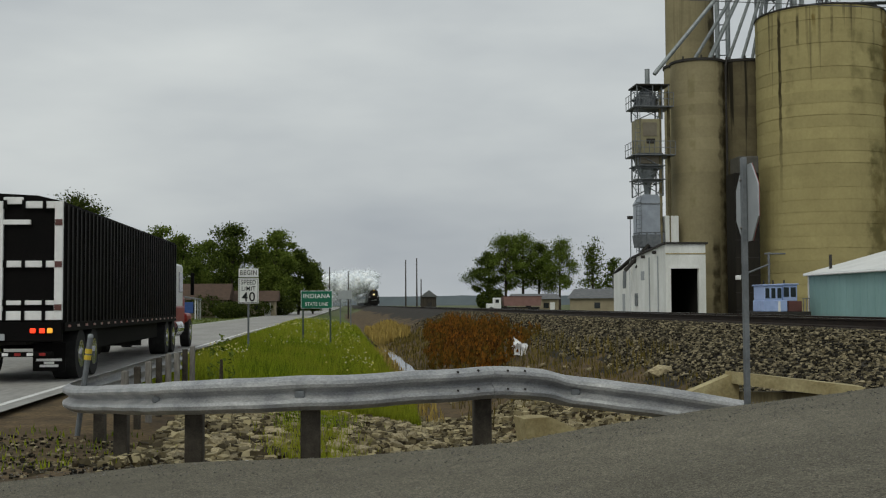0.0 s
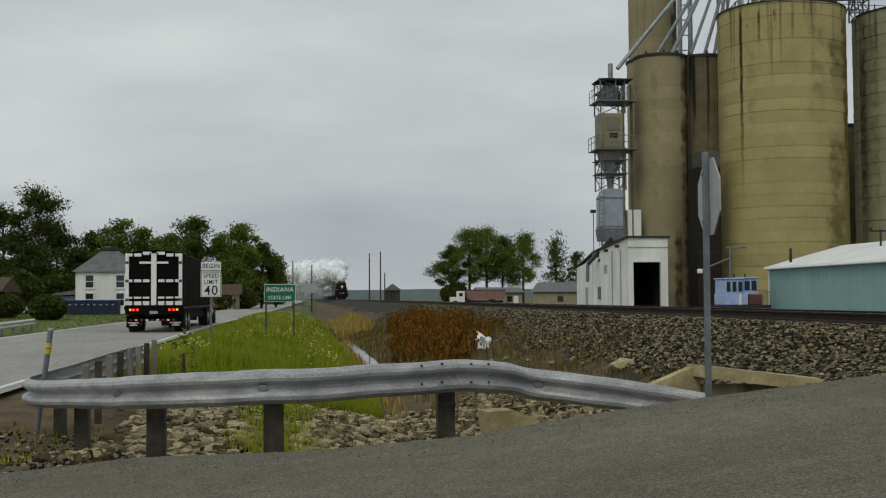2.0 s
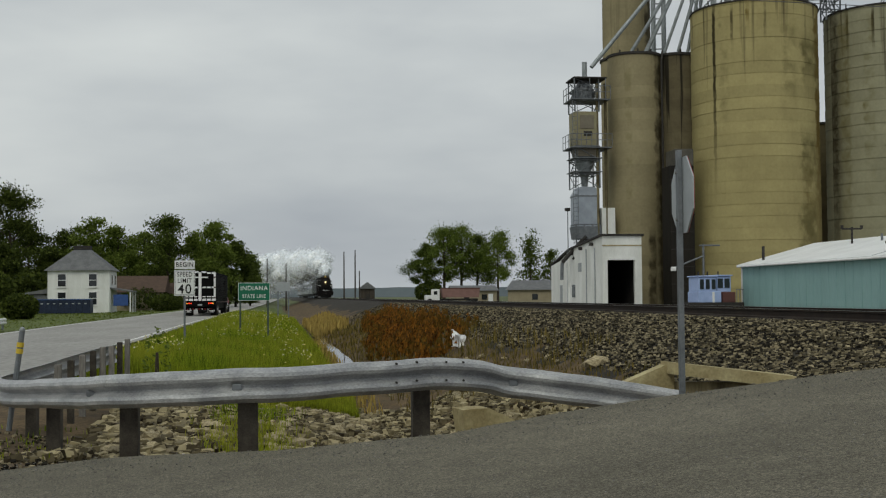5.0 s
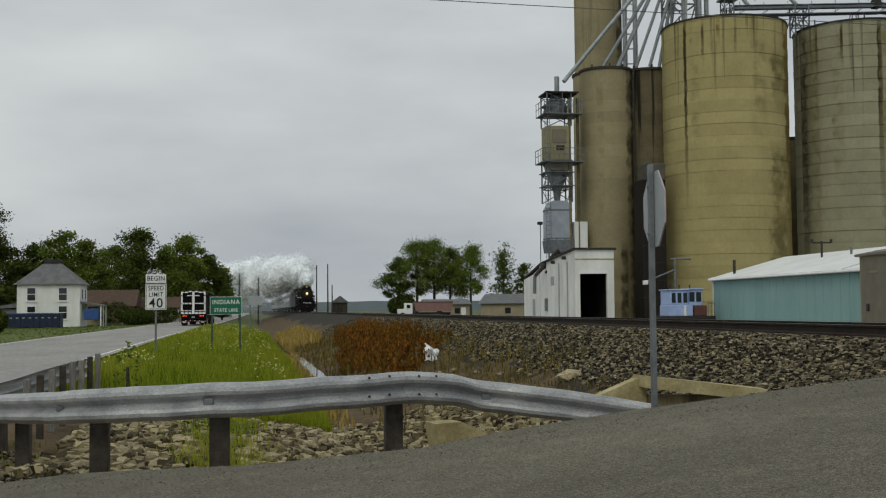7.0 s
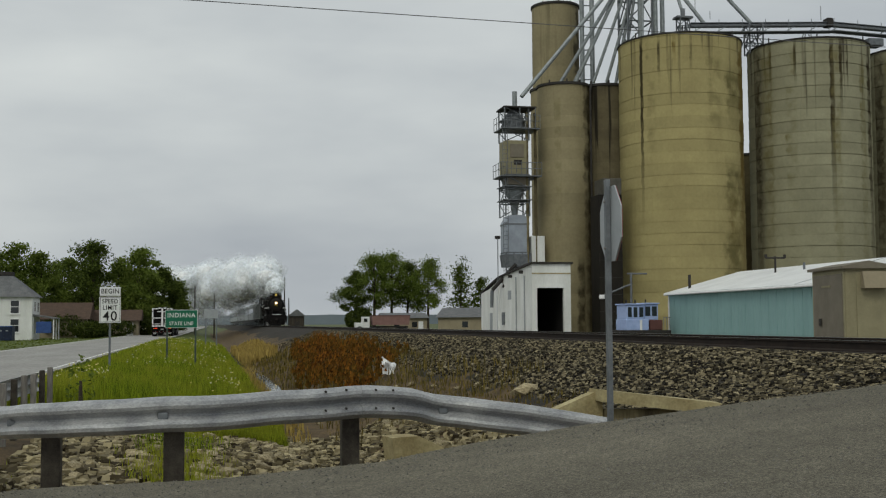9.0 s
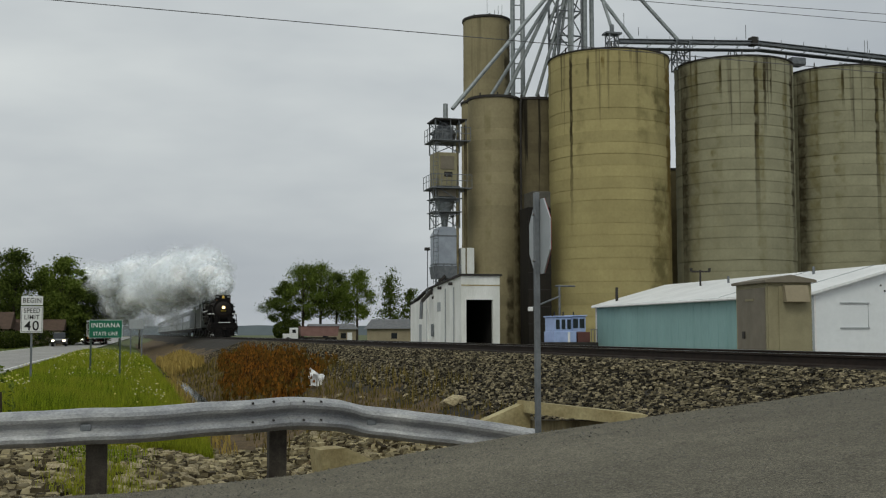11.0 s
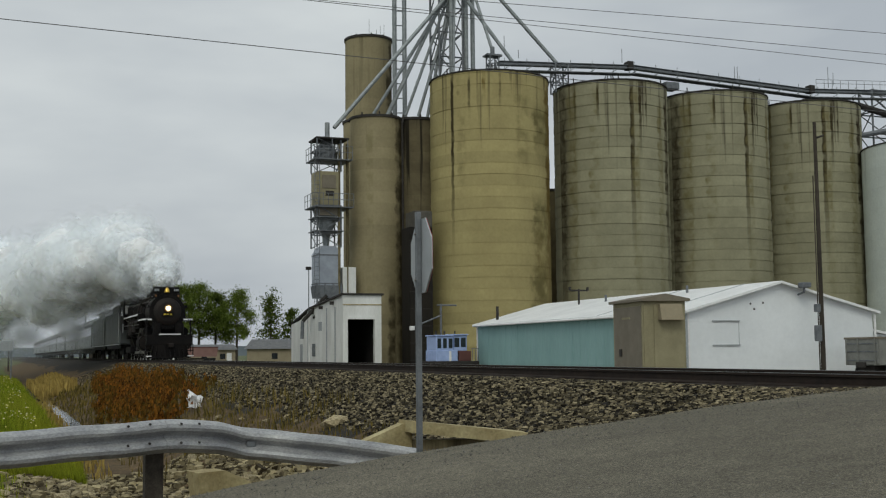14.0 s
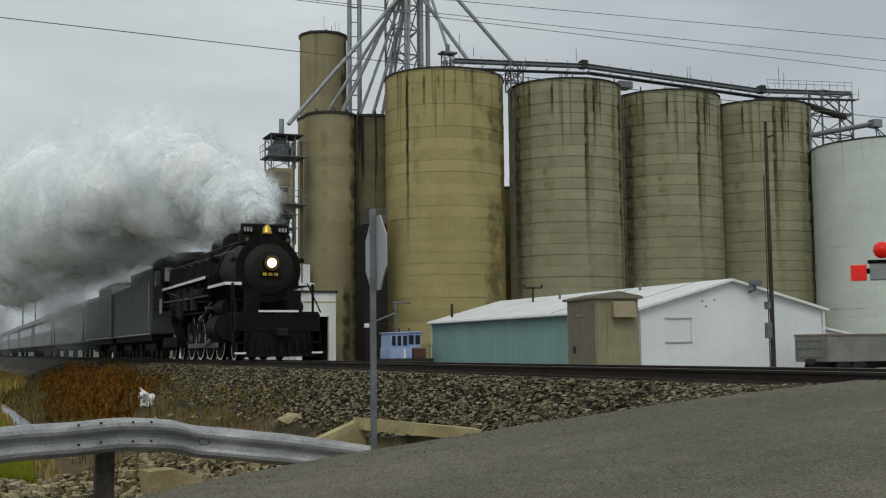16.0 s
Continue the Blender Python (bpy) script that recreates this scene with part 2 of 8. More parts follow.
BLACK_RUN, BROWN_RUN, MOSS_RUN, SIDE_DARK = (0.045, 0.036, 0.018), (0.15, 0.105, 0.03), (0.15, 0.13, 0.055), (0.06, 0.05, 0.028)
M = {
    "asphalt": worn_asphalt("asphalt"),
    "highway": mat("highway_surface", (0.43, 0.42, 0.395), (0.35, 0.34, 0.32), rough=0.9, scale=0.5, fine=0.15, bump=0.2, stretch=(1, 0.25, 1)),
    "white_line": mat("road_paint", (0.78, 0.78, 0.76), (0.6, 0.6, 0.58), rough=0.7, scale=6, fine=0.1),
    "grass": mat("grass_ground", (0.13, 0.175, 0.03), (0.09, 0.115, 0.022), rough=0.95, scale=0.6, fine=0.4, bump=0.6),
    "field": mat("field_ground", (0.13, 0.16, 0.06), (0.11, 0.12, 0.055), rough=0.95, scale=0.05, fine=0.2),
    "dirt": mat("ditch_dirt", (0.17, 0.115, 0.055), (0.07, 0.048, 0.024), rough=0.95, scale=1.4, fine=0.4, bump=0.8),
    "ballast": mat("ballast_bed", (0.045, 0.038, 0.028), (0.022, 0.018, 0.013), rough=0.95, scale=7, fine=0.4, bump=0.9),
    "yard": mat("yard_gravel", (0.27, 0.25, 0.21), (0.2, 0.185, 0.155), rough=0.95, scale=0.8, fine=0.3, bump=0.5),
    "galv": mat("galvanised_steel", (0.59, 0.595, 0.598), (0.33, 0.34, 0.355), rough=0.4, metal=0.25, scale=2.6, fine=0.2, bump=0.1, stretch=(1.0, 1.0, 2.2)),
    "galv_mid": mat("aged_galvanised_steel", (0.40, 0.43, 0.44), (0.28, 0.31, 0.32), rough=0.55, metal=0.4, scale=2.5, fine=0.1),
    "galv_dull": mat("dull_galvanised_steel", (0.26, 0.28, 0.30), (0.17, 0.185, 0.2), rough=0.6, metal=0.4, scale=3, fine=0.1),
    "post": mat("weathered_steel_post", (0.11, 0.095, 0.075), (0.045, 0.038, 0.03), rough=0.8, metal=0.2, scale=5, fine=0.2),
    "wood": mat("weathered_timber", (0.36, 0.34, 0.31), (0.2, 0.185, 0.165), rough=0.9, scale=3, fine=0.3, stretch=(1, 1, 0.15)),
    "pole_wood": mat("creosoted_pole", (0.085, 0.07, 0.055), (0.045, 0.038, 0.03), rough=0.9, scale=3, fine=0.3, stretch=(1, 1, 0.1)),
    "silo_warm": silo_mat("warm_concrete", (0.50, 0.432, 0.205), (0.41, 0.35, 0.165), (0.12, 0.10, 0.05), 0.5, 24,
                          ((-150.3, 2.0, 9.0, 24.5, 1.2, BLACK_RUN), (-132, 1.6, 19.5, 24.5, 0.5, BLACK_RUN), (-103, 1.4, 20.5, 24.5, 0.45, BLACK_RUN),
                           (-56, 13, 1.5, 12.5, 0.5, BROWN_RUN), (-36, 13, 0.0, 24.5, 0.95, BROWN_RUN), (-55, 15, 16.5, 21.8, 0.75, MOSS_RUN), (-58, 14, 8.5, 14.5, 0.7, MOSS_RUN), (-60, 15, 2.0, 9.0, 0.6, MOSS_RUN),
                           (-80, 9, 13.0, 23.0, 0.25, MOSS_RUN), (-118, 2.0, 21.5, 24.5, 0.6, BROWN_RUN), (-140, 5, 12.0, 24.0, 0.2, MOSS_RUN))),
    "silo_grey": silo_mat("grey_concrete", (0.405, 0.39, 0.262), (0.315, 0.302, 0.20), (0.07, 0.06, 0.04), 0.5, 24,
                          ((-156, 1.7, 19.5, 24.5, 0.95, BLACK_RUN), (-131, 1.6, 20.0, 24.5, 0.95, BLACK_RUN), (-98, 2.6, 9.0, 24.5, 1.0, BLACK_RUN),
                           (-89, 2.0, 17.0, 24.5, 0.95, BLACK_RUN), (-82, 1.2, 19.5, 24.5, 0.9, BLACK_RUN), (-94, 5, 2.0, 24.0, 0.35, MOSS_RUN),
                           (-48, 6, 2.0, 24.5, 0.85, BLACK_RUN), (-62, 6, 2.0, 23.0, 0.45, MOSS_RUN), (-178, 14, -4.0, 24.5, 0.8, SIDE_DARK), (-160, 8, 0.0, 24.5, 0.5, MOSS_RUN), (-135, 6, 6.0, 24.0, 0.2, MOSS_RUN))),
    "bin": silo_mat("bin_concrete", (0.395, 0.342, 0.205), (0.32, 0.275, 0.165), (0.10, 0.085, 0.05), 0.3, 26,
                    # the broad dark marks paint the bin's shaded right side and foot
                    ((-46, 16, -6.0, 27.0, 0.6, SIDE_DARK), (-28, 24, -6.0, 30.0, 0.85, SIDE_DARK), (-70, 12, -4.0, 7.0, 0.75, SIDE_DARK), (-120, 9, 2.0, 22.0, 0.12, MOSS_RUN))),
    "bin_stained_shaded": silo_mat("stained_shaded_bin_concrete", (0.20, 0.17, 0.10), (0.12, 0.10, 0.062), (0.03, 0.026, 0.018), 1.2, 18),
    "silo_white": silo_mat("white_silo_paint", (0.60, 0.65, 0.61), (0.54, 0.59, 0.56), (0.3, 0.32, 0.3), 0.25, 20, (), 0.02),
    "rim": mat("dark_rim", (0.06, 0.055, 0.05), (0.035, 0.032, 0.03), rough=0.85, scale=2),
    "concrete": mat("pale_concrete", (0.595, 0.515, 0.29), (0.33, 0.265, 0.13), rough=0.9, scale=2.5, fine=0.15, bump=0.3),
    "white_wall": mat("white_painted_wall", (0.76, 0.77, 0.75), (0.63, 0.64, 0.61), rough=0.75, scale=0.9, fine=0.05, stretch=(1, 1, 0.3)),
    "white_metal": mat("white_sheet_metal", (0.78, 0.81, 0.83), (0.70, 0.73, 0.75), rough=0.5, scale=0.4, fine=0.02),
    "teal": mat("teal_sheet_metal", (0.33, 0.53, 0.52), (0.28, 0.46, 0.45), rough=0.6, scale=0.5, fine=0.04, stretch=(1, 1, 0.3)),
    "roof_white": mat("white_metal_roof", (0.82, 0.83, 0.83), (0.72, 0.73, 0.73), rough=0.5, scale=0.5, fine=0.04),
    "khaki": mat("khaki_steel", (0.37, 0.335, 0.205), (0.30, 0.27, 0.165), rough=0.7, scale=2, fine=0.05),
    "khaki_dark": mat("dark_khaki_steel", (0.26, 0.23, 0.175), (0.21, 0.185, 0.14), rough=0.7, scale=2, fine=0.05),
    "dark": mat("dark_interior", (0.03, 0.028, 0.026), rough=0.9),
    "black": mat("black_paint", (0.004, 0.004, 0.004), (0.006, 0.005, 0.005), rough=0.7, scale=2, fine=0.2, spec=0.08),
    "loco": mat("sooty_black_steel", (0.006, 0.006, 0.007), (0.014, 0.012, 0.011), rough=0.55, scale=1.2, fine=0.3, spec=0.10),
    "graphite": mat("graphite_smokebox", (0.018, 0.011, 0.008), (0.008, 0.006, 0.005), rough=0.6, scale=2, fine=0.2),
    "tender": mat("tender_paint", (0.21, 0.225, 0.22), (0.15, 0.16, 0.155), rough=0.5, scale=0.8, fine=0.08),
    "coach": mat("coach_paint", (0.40, 0.43, 0.43), (0.30, 0.33, 0.33), rough=0.4, metal=0.2, scale=0.5, fine=0.06),
    "glass": mat("dark_glass", (0.03, 0.035, 0.04), rough=0.08, spec=0.6),
    "white": mat("white_paint", (0.8, 0.8, 0.8), (0.7, 0.7, 0.7), rough=0.5, scale=4),
    "steel": mat("worn_steel", (0.32, 0.31, 0.30), (0.22, 0.2, 0.19), rough=0.35, metal=0.8, scale=4),
    "rail": mat("rusty_rail", (0.035, 0.023, 0.016), (0.018, 0.012, 0.009), rough=0.8, scale=6, fine=0.2),
    "rail_head": mat("polished_rail_head", (0.42, 0.42, 0.43), (0.33, 0.33, 0.34), rough=0.3, metal=0.9, scale=5),
    "sleeper": mat("tie_timber", (0.05, 0.04, 0.03), (0.028, 0.022, 0.017), rough=0.95, scale=4, fine=0.3),
    "brass": mat("polished_brass", (0.72, 0.50, 0.12), (0.6, 0.4, 0.08), rough=0.3, metal=0.8, scale=3),
    "yellow": mat("yellow_paint", (0.62, 0.45, 0.05), (0.5, 0.36, 0.04), rough=0.6, scale=4),
    "red": mat("red_paint", (0.42, 0.03, 0.025), (0.3, 0.02, 0.02), rough=0.4, scale=3),
    "green_sign": mat("green_sign_sheet", (0.015, 0.19, 0.105), (0.012, 0.165, 0.09), rough=0.45, scale=2),
    "sign_white": mat("white_sign_sheet", (0.78, 0.79, 0.78), (0.72, 0.73, 0.72), rough=0.5, scale=3),
    "sign_back": mat("aluminium_sign_back", (0.50, 0.53, 0.55), (0.43, 0.46, 0.48), rough=0.5, metal=0.3, scale=3),
    "ink": mat("black_legend", (0.015, 0.015, 0.015), rough=0.6),
    "headlight": mat("headlight_glow", (1.0, 0.74, 0.40), (1.0, 0.74, 0.40), emit=2.6),
    "car_light": mat("car_lamp_glow", (1.0, 0.86, 0.62), (1.0, 0.86, 0.62), emit=7.0),
    "tail": mat("tail_lamp_glow", (1.0, 0.05, 0.02), (1.0, 0.05, 0.02), emit=1.3),
    "amber": mat("amber_lamp", (0.9, 0.4, 0.05), (0.9, 0.4, 0.05), emit=0.8),
    "red_lens": mat("red_signal_lens", (0.75, 0.02, 0.012), (0.6, 0.015, 0.01), rough=0.25, scale=4, emit=0.16),
    "tyre": mat("tyre_rubber", (0.018, 0.018, 0.018), (0.03, 0.029, 0.028), rough=0.9, scale=4),
    "chrome": mat("bright_wheel_metal", (0.6, 0.6, 0.6), (0.5, 0.5, 0.5), rough=0.25, metal=0.9),
    "roof_grey": mat("grey_shingles", (0.21, 0.215, 0.22), (0.15, 0.155, 0.16), rough=0.9, scale=1.5, fine=0.2),
    "roof_brown": mat("brown_shingles", (0.13, 0.085, 0.06), (0.09, 0.06, 0.045), rough=0.9, scale=1.5, fine=0.2),
    "brick_wall": mat("dark_red_brick", (0.17, 0.07, 0.045), (0.11, 0.05, 0.035), rough=0.9, scale=3, fine=0.3),
    "tan_wall": mat("tan_siding", (0.40, 0.345, 0.235), (0.33, 0.28, 0.19), rough=0.85, scale=0.8, fine=0.05),
    "blue": mat("blue_paint", (0.055, 0.12, 0.36), (0.04, 0.09, 0.27), rough=0.5, scale=2),
    "navy": mat("navy_paint", (0.025, 0.04, 0.085), (0.015, 0.025, 0.055), rough=0.5, scale=2),
    "pale_blue": mat("pale_blue_paint", (0.38, 0.48, 0.74), (0.30, 0.39, 0.64), rough=0.5, scale=2, fine=0.05),
    "maroon": mat("faded_maroon_paint", (0.17, 0.075, 0.065), (0.13, 0.055, 0.05), rough=0.6, scale=1.5, fine=0.1),
    "pink_tarp": mat("faded_red_trailer", (0.33, 0.19, 0.17), (0.27, 0.15, 0.135), rough=0.7, scale=1.0),
    "wagon": mat("weathered_aluminium", (0.33, 0.335, 0.31), (0.24, 0.245, 0.225), rough=0.6, metal=0.2, scale=1.0, fine=0.08),
    "bark": mat("tree_bark", (0.085, 0.068, 0.05), (0.05, 0.04, 0.03), rough=0.95, scale=4, fine=0.3, stretch=(1, 1, 0.3)),
    "leaf": island_mat("leaves", (0.06, 0.088, 0.014), (0.205, 0.265, 0.05), thin=0.4),
    "leaf_dark": island_mat("dark_leaves", (0.03, 0.046, 0.008), (0.125, 0.165, 0.03), thin=0.35),
    "leaf_deep": island_mat("deep_green_leaves", (0.02, 0.032, 0.006), (0.09, 0.115, 0.02), thin=0.3),
    "blade": island_mat("grass_blades", (0.042, 0.08, 0.003), (0.33, 0.41, 0.026), skew=1.25, thin=0.3, patch=(0.36, 0.35, 0.04), patch_scale=0.45),
    "lawn_blade": island_mat("lawn_blades", (0.05, 0.07, 0.01), (0.15, 0.18, 0.03), thin=0.2),
    "dry_blade": island_mat("dry_grass", (0.24, 0.17, 0.05), (0.42, 0.31, 0.09)),
    "dock": island_mat("rust_brown_weed", (0.03, 0.016, 0.004), (0.30, 0.115, 0.015), thin=0.2, patch=(0.10, 0.075, 0.012), patch_scale=0.6),
    "flower": island_mat("small_white_flowers", (0.45, 0.46, 0.30), (0.6, 0.52, 0.12)),
    "stone": island_mat("ballast_stones", (0.008, 0.0065, 0.004), (0.34, 0.288, 0.18), skew=2.6),
    "rubble": island_mat("pale_rubble", (0.03, 0.022, 0.011), (0.40, 0.34, 0.20), skew=1.5),
    "dock_pale": island_mat("olive_weed", (0.05, 0.045, 0.012), (0.20, 0.15, 0.04)),
    "rock": mat("riprap_rock", (0.50, 0.43, 0.27), (0.22, 0.175, 0.10), rough=0.92, scale=5, fine=0.25, bump=0.5, rnd=0.35),
    "water": mat("shallow_water", (0.05, 0.05, 0.045), (0.035, 0.035, 0.03), rough=0.06, scale=2, spec=0.6),
    "hill": mat("haze_toned_trees", (0.17, 0.20, 0.215), (0.14, 0.165, 0.18), rough=1.0, scale=0.02, spec=0.0),
}


# ---- mesh helpers ----
def part(name, bm, material, parent=None, label="", smooth=False):
    me = bpy.data.meshes.new(name)
    bm.to_mesh(me)
    bm.free()
    for m in (material if isinstance(material, (list, tuple)) else [material]):
        me.materials.append(m)
    if smooth:
        me.shade_smooth()
    ob = new(name, me)
    if parent is not None:
        ob.parent = parent
    return tagged(ob, label)


def thing(name, label, category, group="", kind="", at=None):
    ob = new(name)
    ob.empty_display_size = 0.2
    if at is not None:
        ob.matrix_world = at
    return tagged(ob, label, category, group, kind)


def B():
    return bmesh.new()


def box(bm, x0, x1, y0, y1, z0, z1, bevel=0.0):
    g = bmesh.ops.create_cube(bm, size=1.0, matrix=Matrix.Translation(((x0 + x1) / 2, (y0 + y1) / 2, (z0 + z1) / 2))
                              @ Matrix.Diagonal((abs(x1 - x0), abs(y1 - y0), abs(z1 - z0), 1)))
    if bevel:
        es = list({e for v in g["verts"] for e in v.link_edges})
        bmesh.ops.bevel(bm, geom=es, offset=bevel, segments=2, affect="EDGES", profile=0.5)
    return bm


def rod(bm, p, q, r, r2=None, seg=10, caps=True):
    p, q = Vector(p), Vector(q)
    d = q - p
    m = Matrix.Translation((p + q) / 2) @ d.to_track_quat("Z", "Y").to_matrix().to_4x4()
    bmesh.ops.create_cone(bm, cap_ends=caps, segments=seg, radius1=r, radius2=r if r2 is None else r2, depth=d.length, matrix=m)
    return bm


def ball(bm, c, r, sub=2, squash=(1, 1, 1)):
    bmesh.ops.create_icosphere(bm, subdivisions=sub, radius=1.0, matrix=Matrix.Translation(c) @ Matrix.Diagonal((r * squash[0], r * squash[1], r * squash[2], 1)))
    return bm


def prism(bm, poly, axis, a, b):
    """A polygon of pairs, drawn out along one axis from a to b."""
    def at(u, v, w):
        return {"x": (w, u, v), "y": (u, w, v), "z": (u, v, w)}[axis]
    lo = [bm.verts.new(at(u, v, a)) for u, v in poly]
    hi = [bm.verts.new(at(u, v, b)) for u, v in poly]
    n = len(poly)
    bm.faces.new(lo)
    bm.faces.new(hi[::-1])
    for i in range(n):
        bm.faces.new((lo[i], hi[i], hi[(i + 1) % n], lo[(i + 1) % n]))
    bmesh.ops.recalc_face_normals(bm, faces=bm.faces[:])
    return bm


def lathe(bm, prof, seg=48, at=(0, 0, 0), closed=True):
    """Turns pairs of radius and height round the z axis."""
    rings = []
    for r, z in prof:
        rings.append([bm.verts.new((at[0] + r * math.cos(2 * math.pi * i / seg), at[1] + r * math.sin(2 * math.pi * i / seg), at[2] + z)) for i in range(seg)])
    for a, b in zip(rings, rings[1:]):
        for i in range(seg):
            bm.faces.new((a[i], a[(i + 1) % seg], b[(i + 1) % seg], b[i]))
    if closed:
        bm.faces.new(rings[0][::-1])
        bm.faces.new(rings[-1])
    return bm


def sweep(bm, path, section, up=Vector((0, 0, 1))):
    """Carries a closed section (side, height) along a path of points."""
    pts = [Vector(p) for p in path]
    rings = []
    for i, p in enumerate(pts):
        d = (pts[min(i + 1, len(pts) - 1)] - pts[max(i - 1, 0)])
        d.z = 0
        d.normalize()
        side = d.cross(up)
        rings.append([bm.verts.new(p + side * s + up * h) for s, h in section])
    n = len(section)
    for a, b in zip(rings, rings[1:]):
        for i in range(n):
            bm.faces.new((a[i], a[(i + 1) % n], b[(i + 1) % n], b[i]))
    bm.faces.new(rings[0][::-1])
    bm.faces.new(rings[-1])
    bmesh.ops.recalc_face_normals(bm, faces=bm.faces[:])
    return bm


def smooth_path(pts, n):
    """A rounded line through points, n steps from one to the next."""
    pts = [Vector(p) for p in pts]
    out = []
    for i in range(len(pts) - 1):
        a, b, c, d = pts[max(i - 1, 0)], pts[i], pts[i + 1], pts[min(i + 2, len(pts) - 1)]
        for k in range(n):
            u = k / n
            out.append(0.5 * ((2 * b) + (c - a) * u + (2 * a - 5 * b + 4 * c - d) * u * u + (3 * b - a - 3 * c + d) * u ** 3))
    return out + [pts[-1]]


def raw(name, verts, faces, material, parent=None, smooth=False):
    me = bpy.data.meshes.new(name)
    me.from_pydata(verts, [], faces)
    me.materials.append(material)
    if smooth:
        me.shade_smooth()
    ob = new(name, me)
    if parent is not None:
        ob.parent = parent
    return ob


def words(name, text, size, material, parent, m, squeeze=1.0):
    cu = bpy.data.curves.new(name, "FONT")
    cu.body, cu.size, cu.extrude, cu.align_x, cu.align_y = text, size, 0.003, "CENTER", "CENTER"
    cu.space_character, cu.offset = 1.12, size * 0.008
    tmp = bpy.data.objects.new(name + "_tmp", cu)
    scene.collection.objects.link(tmp)
    bpy.context.view_layer.update()
    me = bpy.data.meshes.new_from_object(tmp.evaluated_get(bpy.context.evaluated_depsgraph_get()))
    bpy.data.objects.remove(tmp)
    me.materials.clear()
    me.materials.append(material)
    ob = new(name, me)
    ob.parent = parent
    ob.matrix_local = m @ Matrix.Diagonal((squeeze, 1, 1, 1))
    return ob


# ---- the lie of the land ----
RAIL_Z, TRACK_X = 1.10, 10.2
SIDE = ([-900, -60, -14, -12.6, -4.4, -3.4, -1.2, 0.6, 1.8, 2.7, 3.6, 5.0, 6.0, 7.9, 8.6, 11.8, 12.5, 15, 900],
        [-0.6, -0.4, -0.35, -0.22, -0.22, -0.22, -0.42, -0.7, -1.0, -1.0, -0.65, -0.2, 0.2, 0.80, 0.90, 0.90, 0.80, 0.0, -0.2])
ROAD = ([-900, -14, -6, -2.9, -1.5, 0, 1.5, 2.5, 3.5, 5, 7.1, 8.3, 9.6, 11.5, 14, 20, 900],
        [-0.6, -0.25, -0.16, -0.03, 0.06, 0.08, 0.19, 0.35, 0.48, 0.64, 0.85, 0.94, 1.03, 1.03, 0.75, 0.1, -0.2])


def road_z(x):
    return float(np.interp(x, *ROAD))


def land(x, y):
    a, b = float(np.interp(x, *SIDE)), road_z(x) - 0.05
    k = min(max((y - 10.25) / (1.6 if x > -2 else 3.5), 0), 1)
    k = k * k * (3 - 2 * k)
    z = a * k + b * (1 - k)
    if y > 12 and not -12.9 < x < -3.9 and not 8.3 < x < 12.2:
        z += 0.09 * noise.noise((x * 0.5, y * 0.35, 1.0)) + 0.03 * noise.noise((x * 2.0, y * 1.6, 4.0))
    return z


def axis_steps(stops):
    out = []
    for (a, s), (b, _) in zip(stops, stops[1:]):
        n = max(1, round((b - a) / s))
        out += [a + (b - a) * i / n for i in range(n)]
    return out + [stops[-1][0]]


def build_ground():
    xs = axis_steps([(-900, 120), (-60, 6), (-14, 0.7), (-4.4, 0.35), (9, 0.5), (16, 3), (110, 60), (900, 1)])
    ys = axis_steps([(-300, 60), (-14, 3), (9, 0.3), (30, 0.6), (60, 1.5), (120, 6), (400, 120), (2400, 1)])
    vs = [(x, y, land(x, y)) for y in ys for x in xs]
    nx = len(xs)
    fs, mi = [], []
    for j in range(len(ys) - 1):
        for i in range(nx - 1):
            fs.append((j * nx + i, j * nx + i + 1, (j + 1) * nx + i + 1, (j + 1) * nx + i))
            x, y = (xs[i] + xs[i + 1]) / 2, (ys[j] + ys[j + 1]) / 2
            e = 0.7 * noise.noise((x * 0.4, y * 0.3, 9.0))
            if (y < 17.5 and x < -1.5) or (y < 22 and x < 3):
                mi.append(1)
            elif x + e < 1.3:
                mi.append(0 if x > -60 and y < 200 else 4)
            elif x + e * 1.5 < 5.8:
                mi.append(1 if y < 300 else 4)
            elif x < 13:
                mi.append(2)
            else:
                mi.append(3 if y < 130 and x < 150 else 4)
    ob = raw("ground", vs, fs, M["grass"], smooth=True)
    for k in ("dirt", "ballast", "yard", "field"):
        ob.data.materials.append(M[k])
    ob.data.polygons.foreach_set("material_index", mi)
    return tagged(ob, "grassy verge, muddy ditch, ballast bank and gravel yard", "ground", kind="structure")


ground = build_ground()


def sheet(name, xs, ys, z, material, label, category="road"):
    vs = [(x(y) if callable(x) else x, y, z(x(y) if callable(x) else x, y)) for y in ys for x in xs]
    n = len(xs)
    fs = [(j * n + i, j * n + i + 1, (j + 1) * n + i + 1, (j + 1) * n + i) for j in range(len(ys) - 1) for i in range(n - 1)]
    return tagged(raw(name, vs, fs, material), label, category, kind="structure")


# the side road that climbs to the crossing, and the highway beside the track
def edge_y(x):
    return 10.2 + 0.06 * noise.noise((x * 1.7, 0, 2)) - (0.28 * max(-1.2 - x, 0) if x > -6 else 1.35)


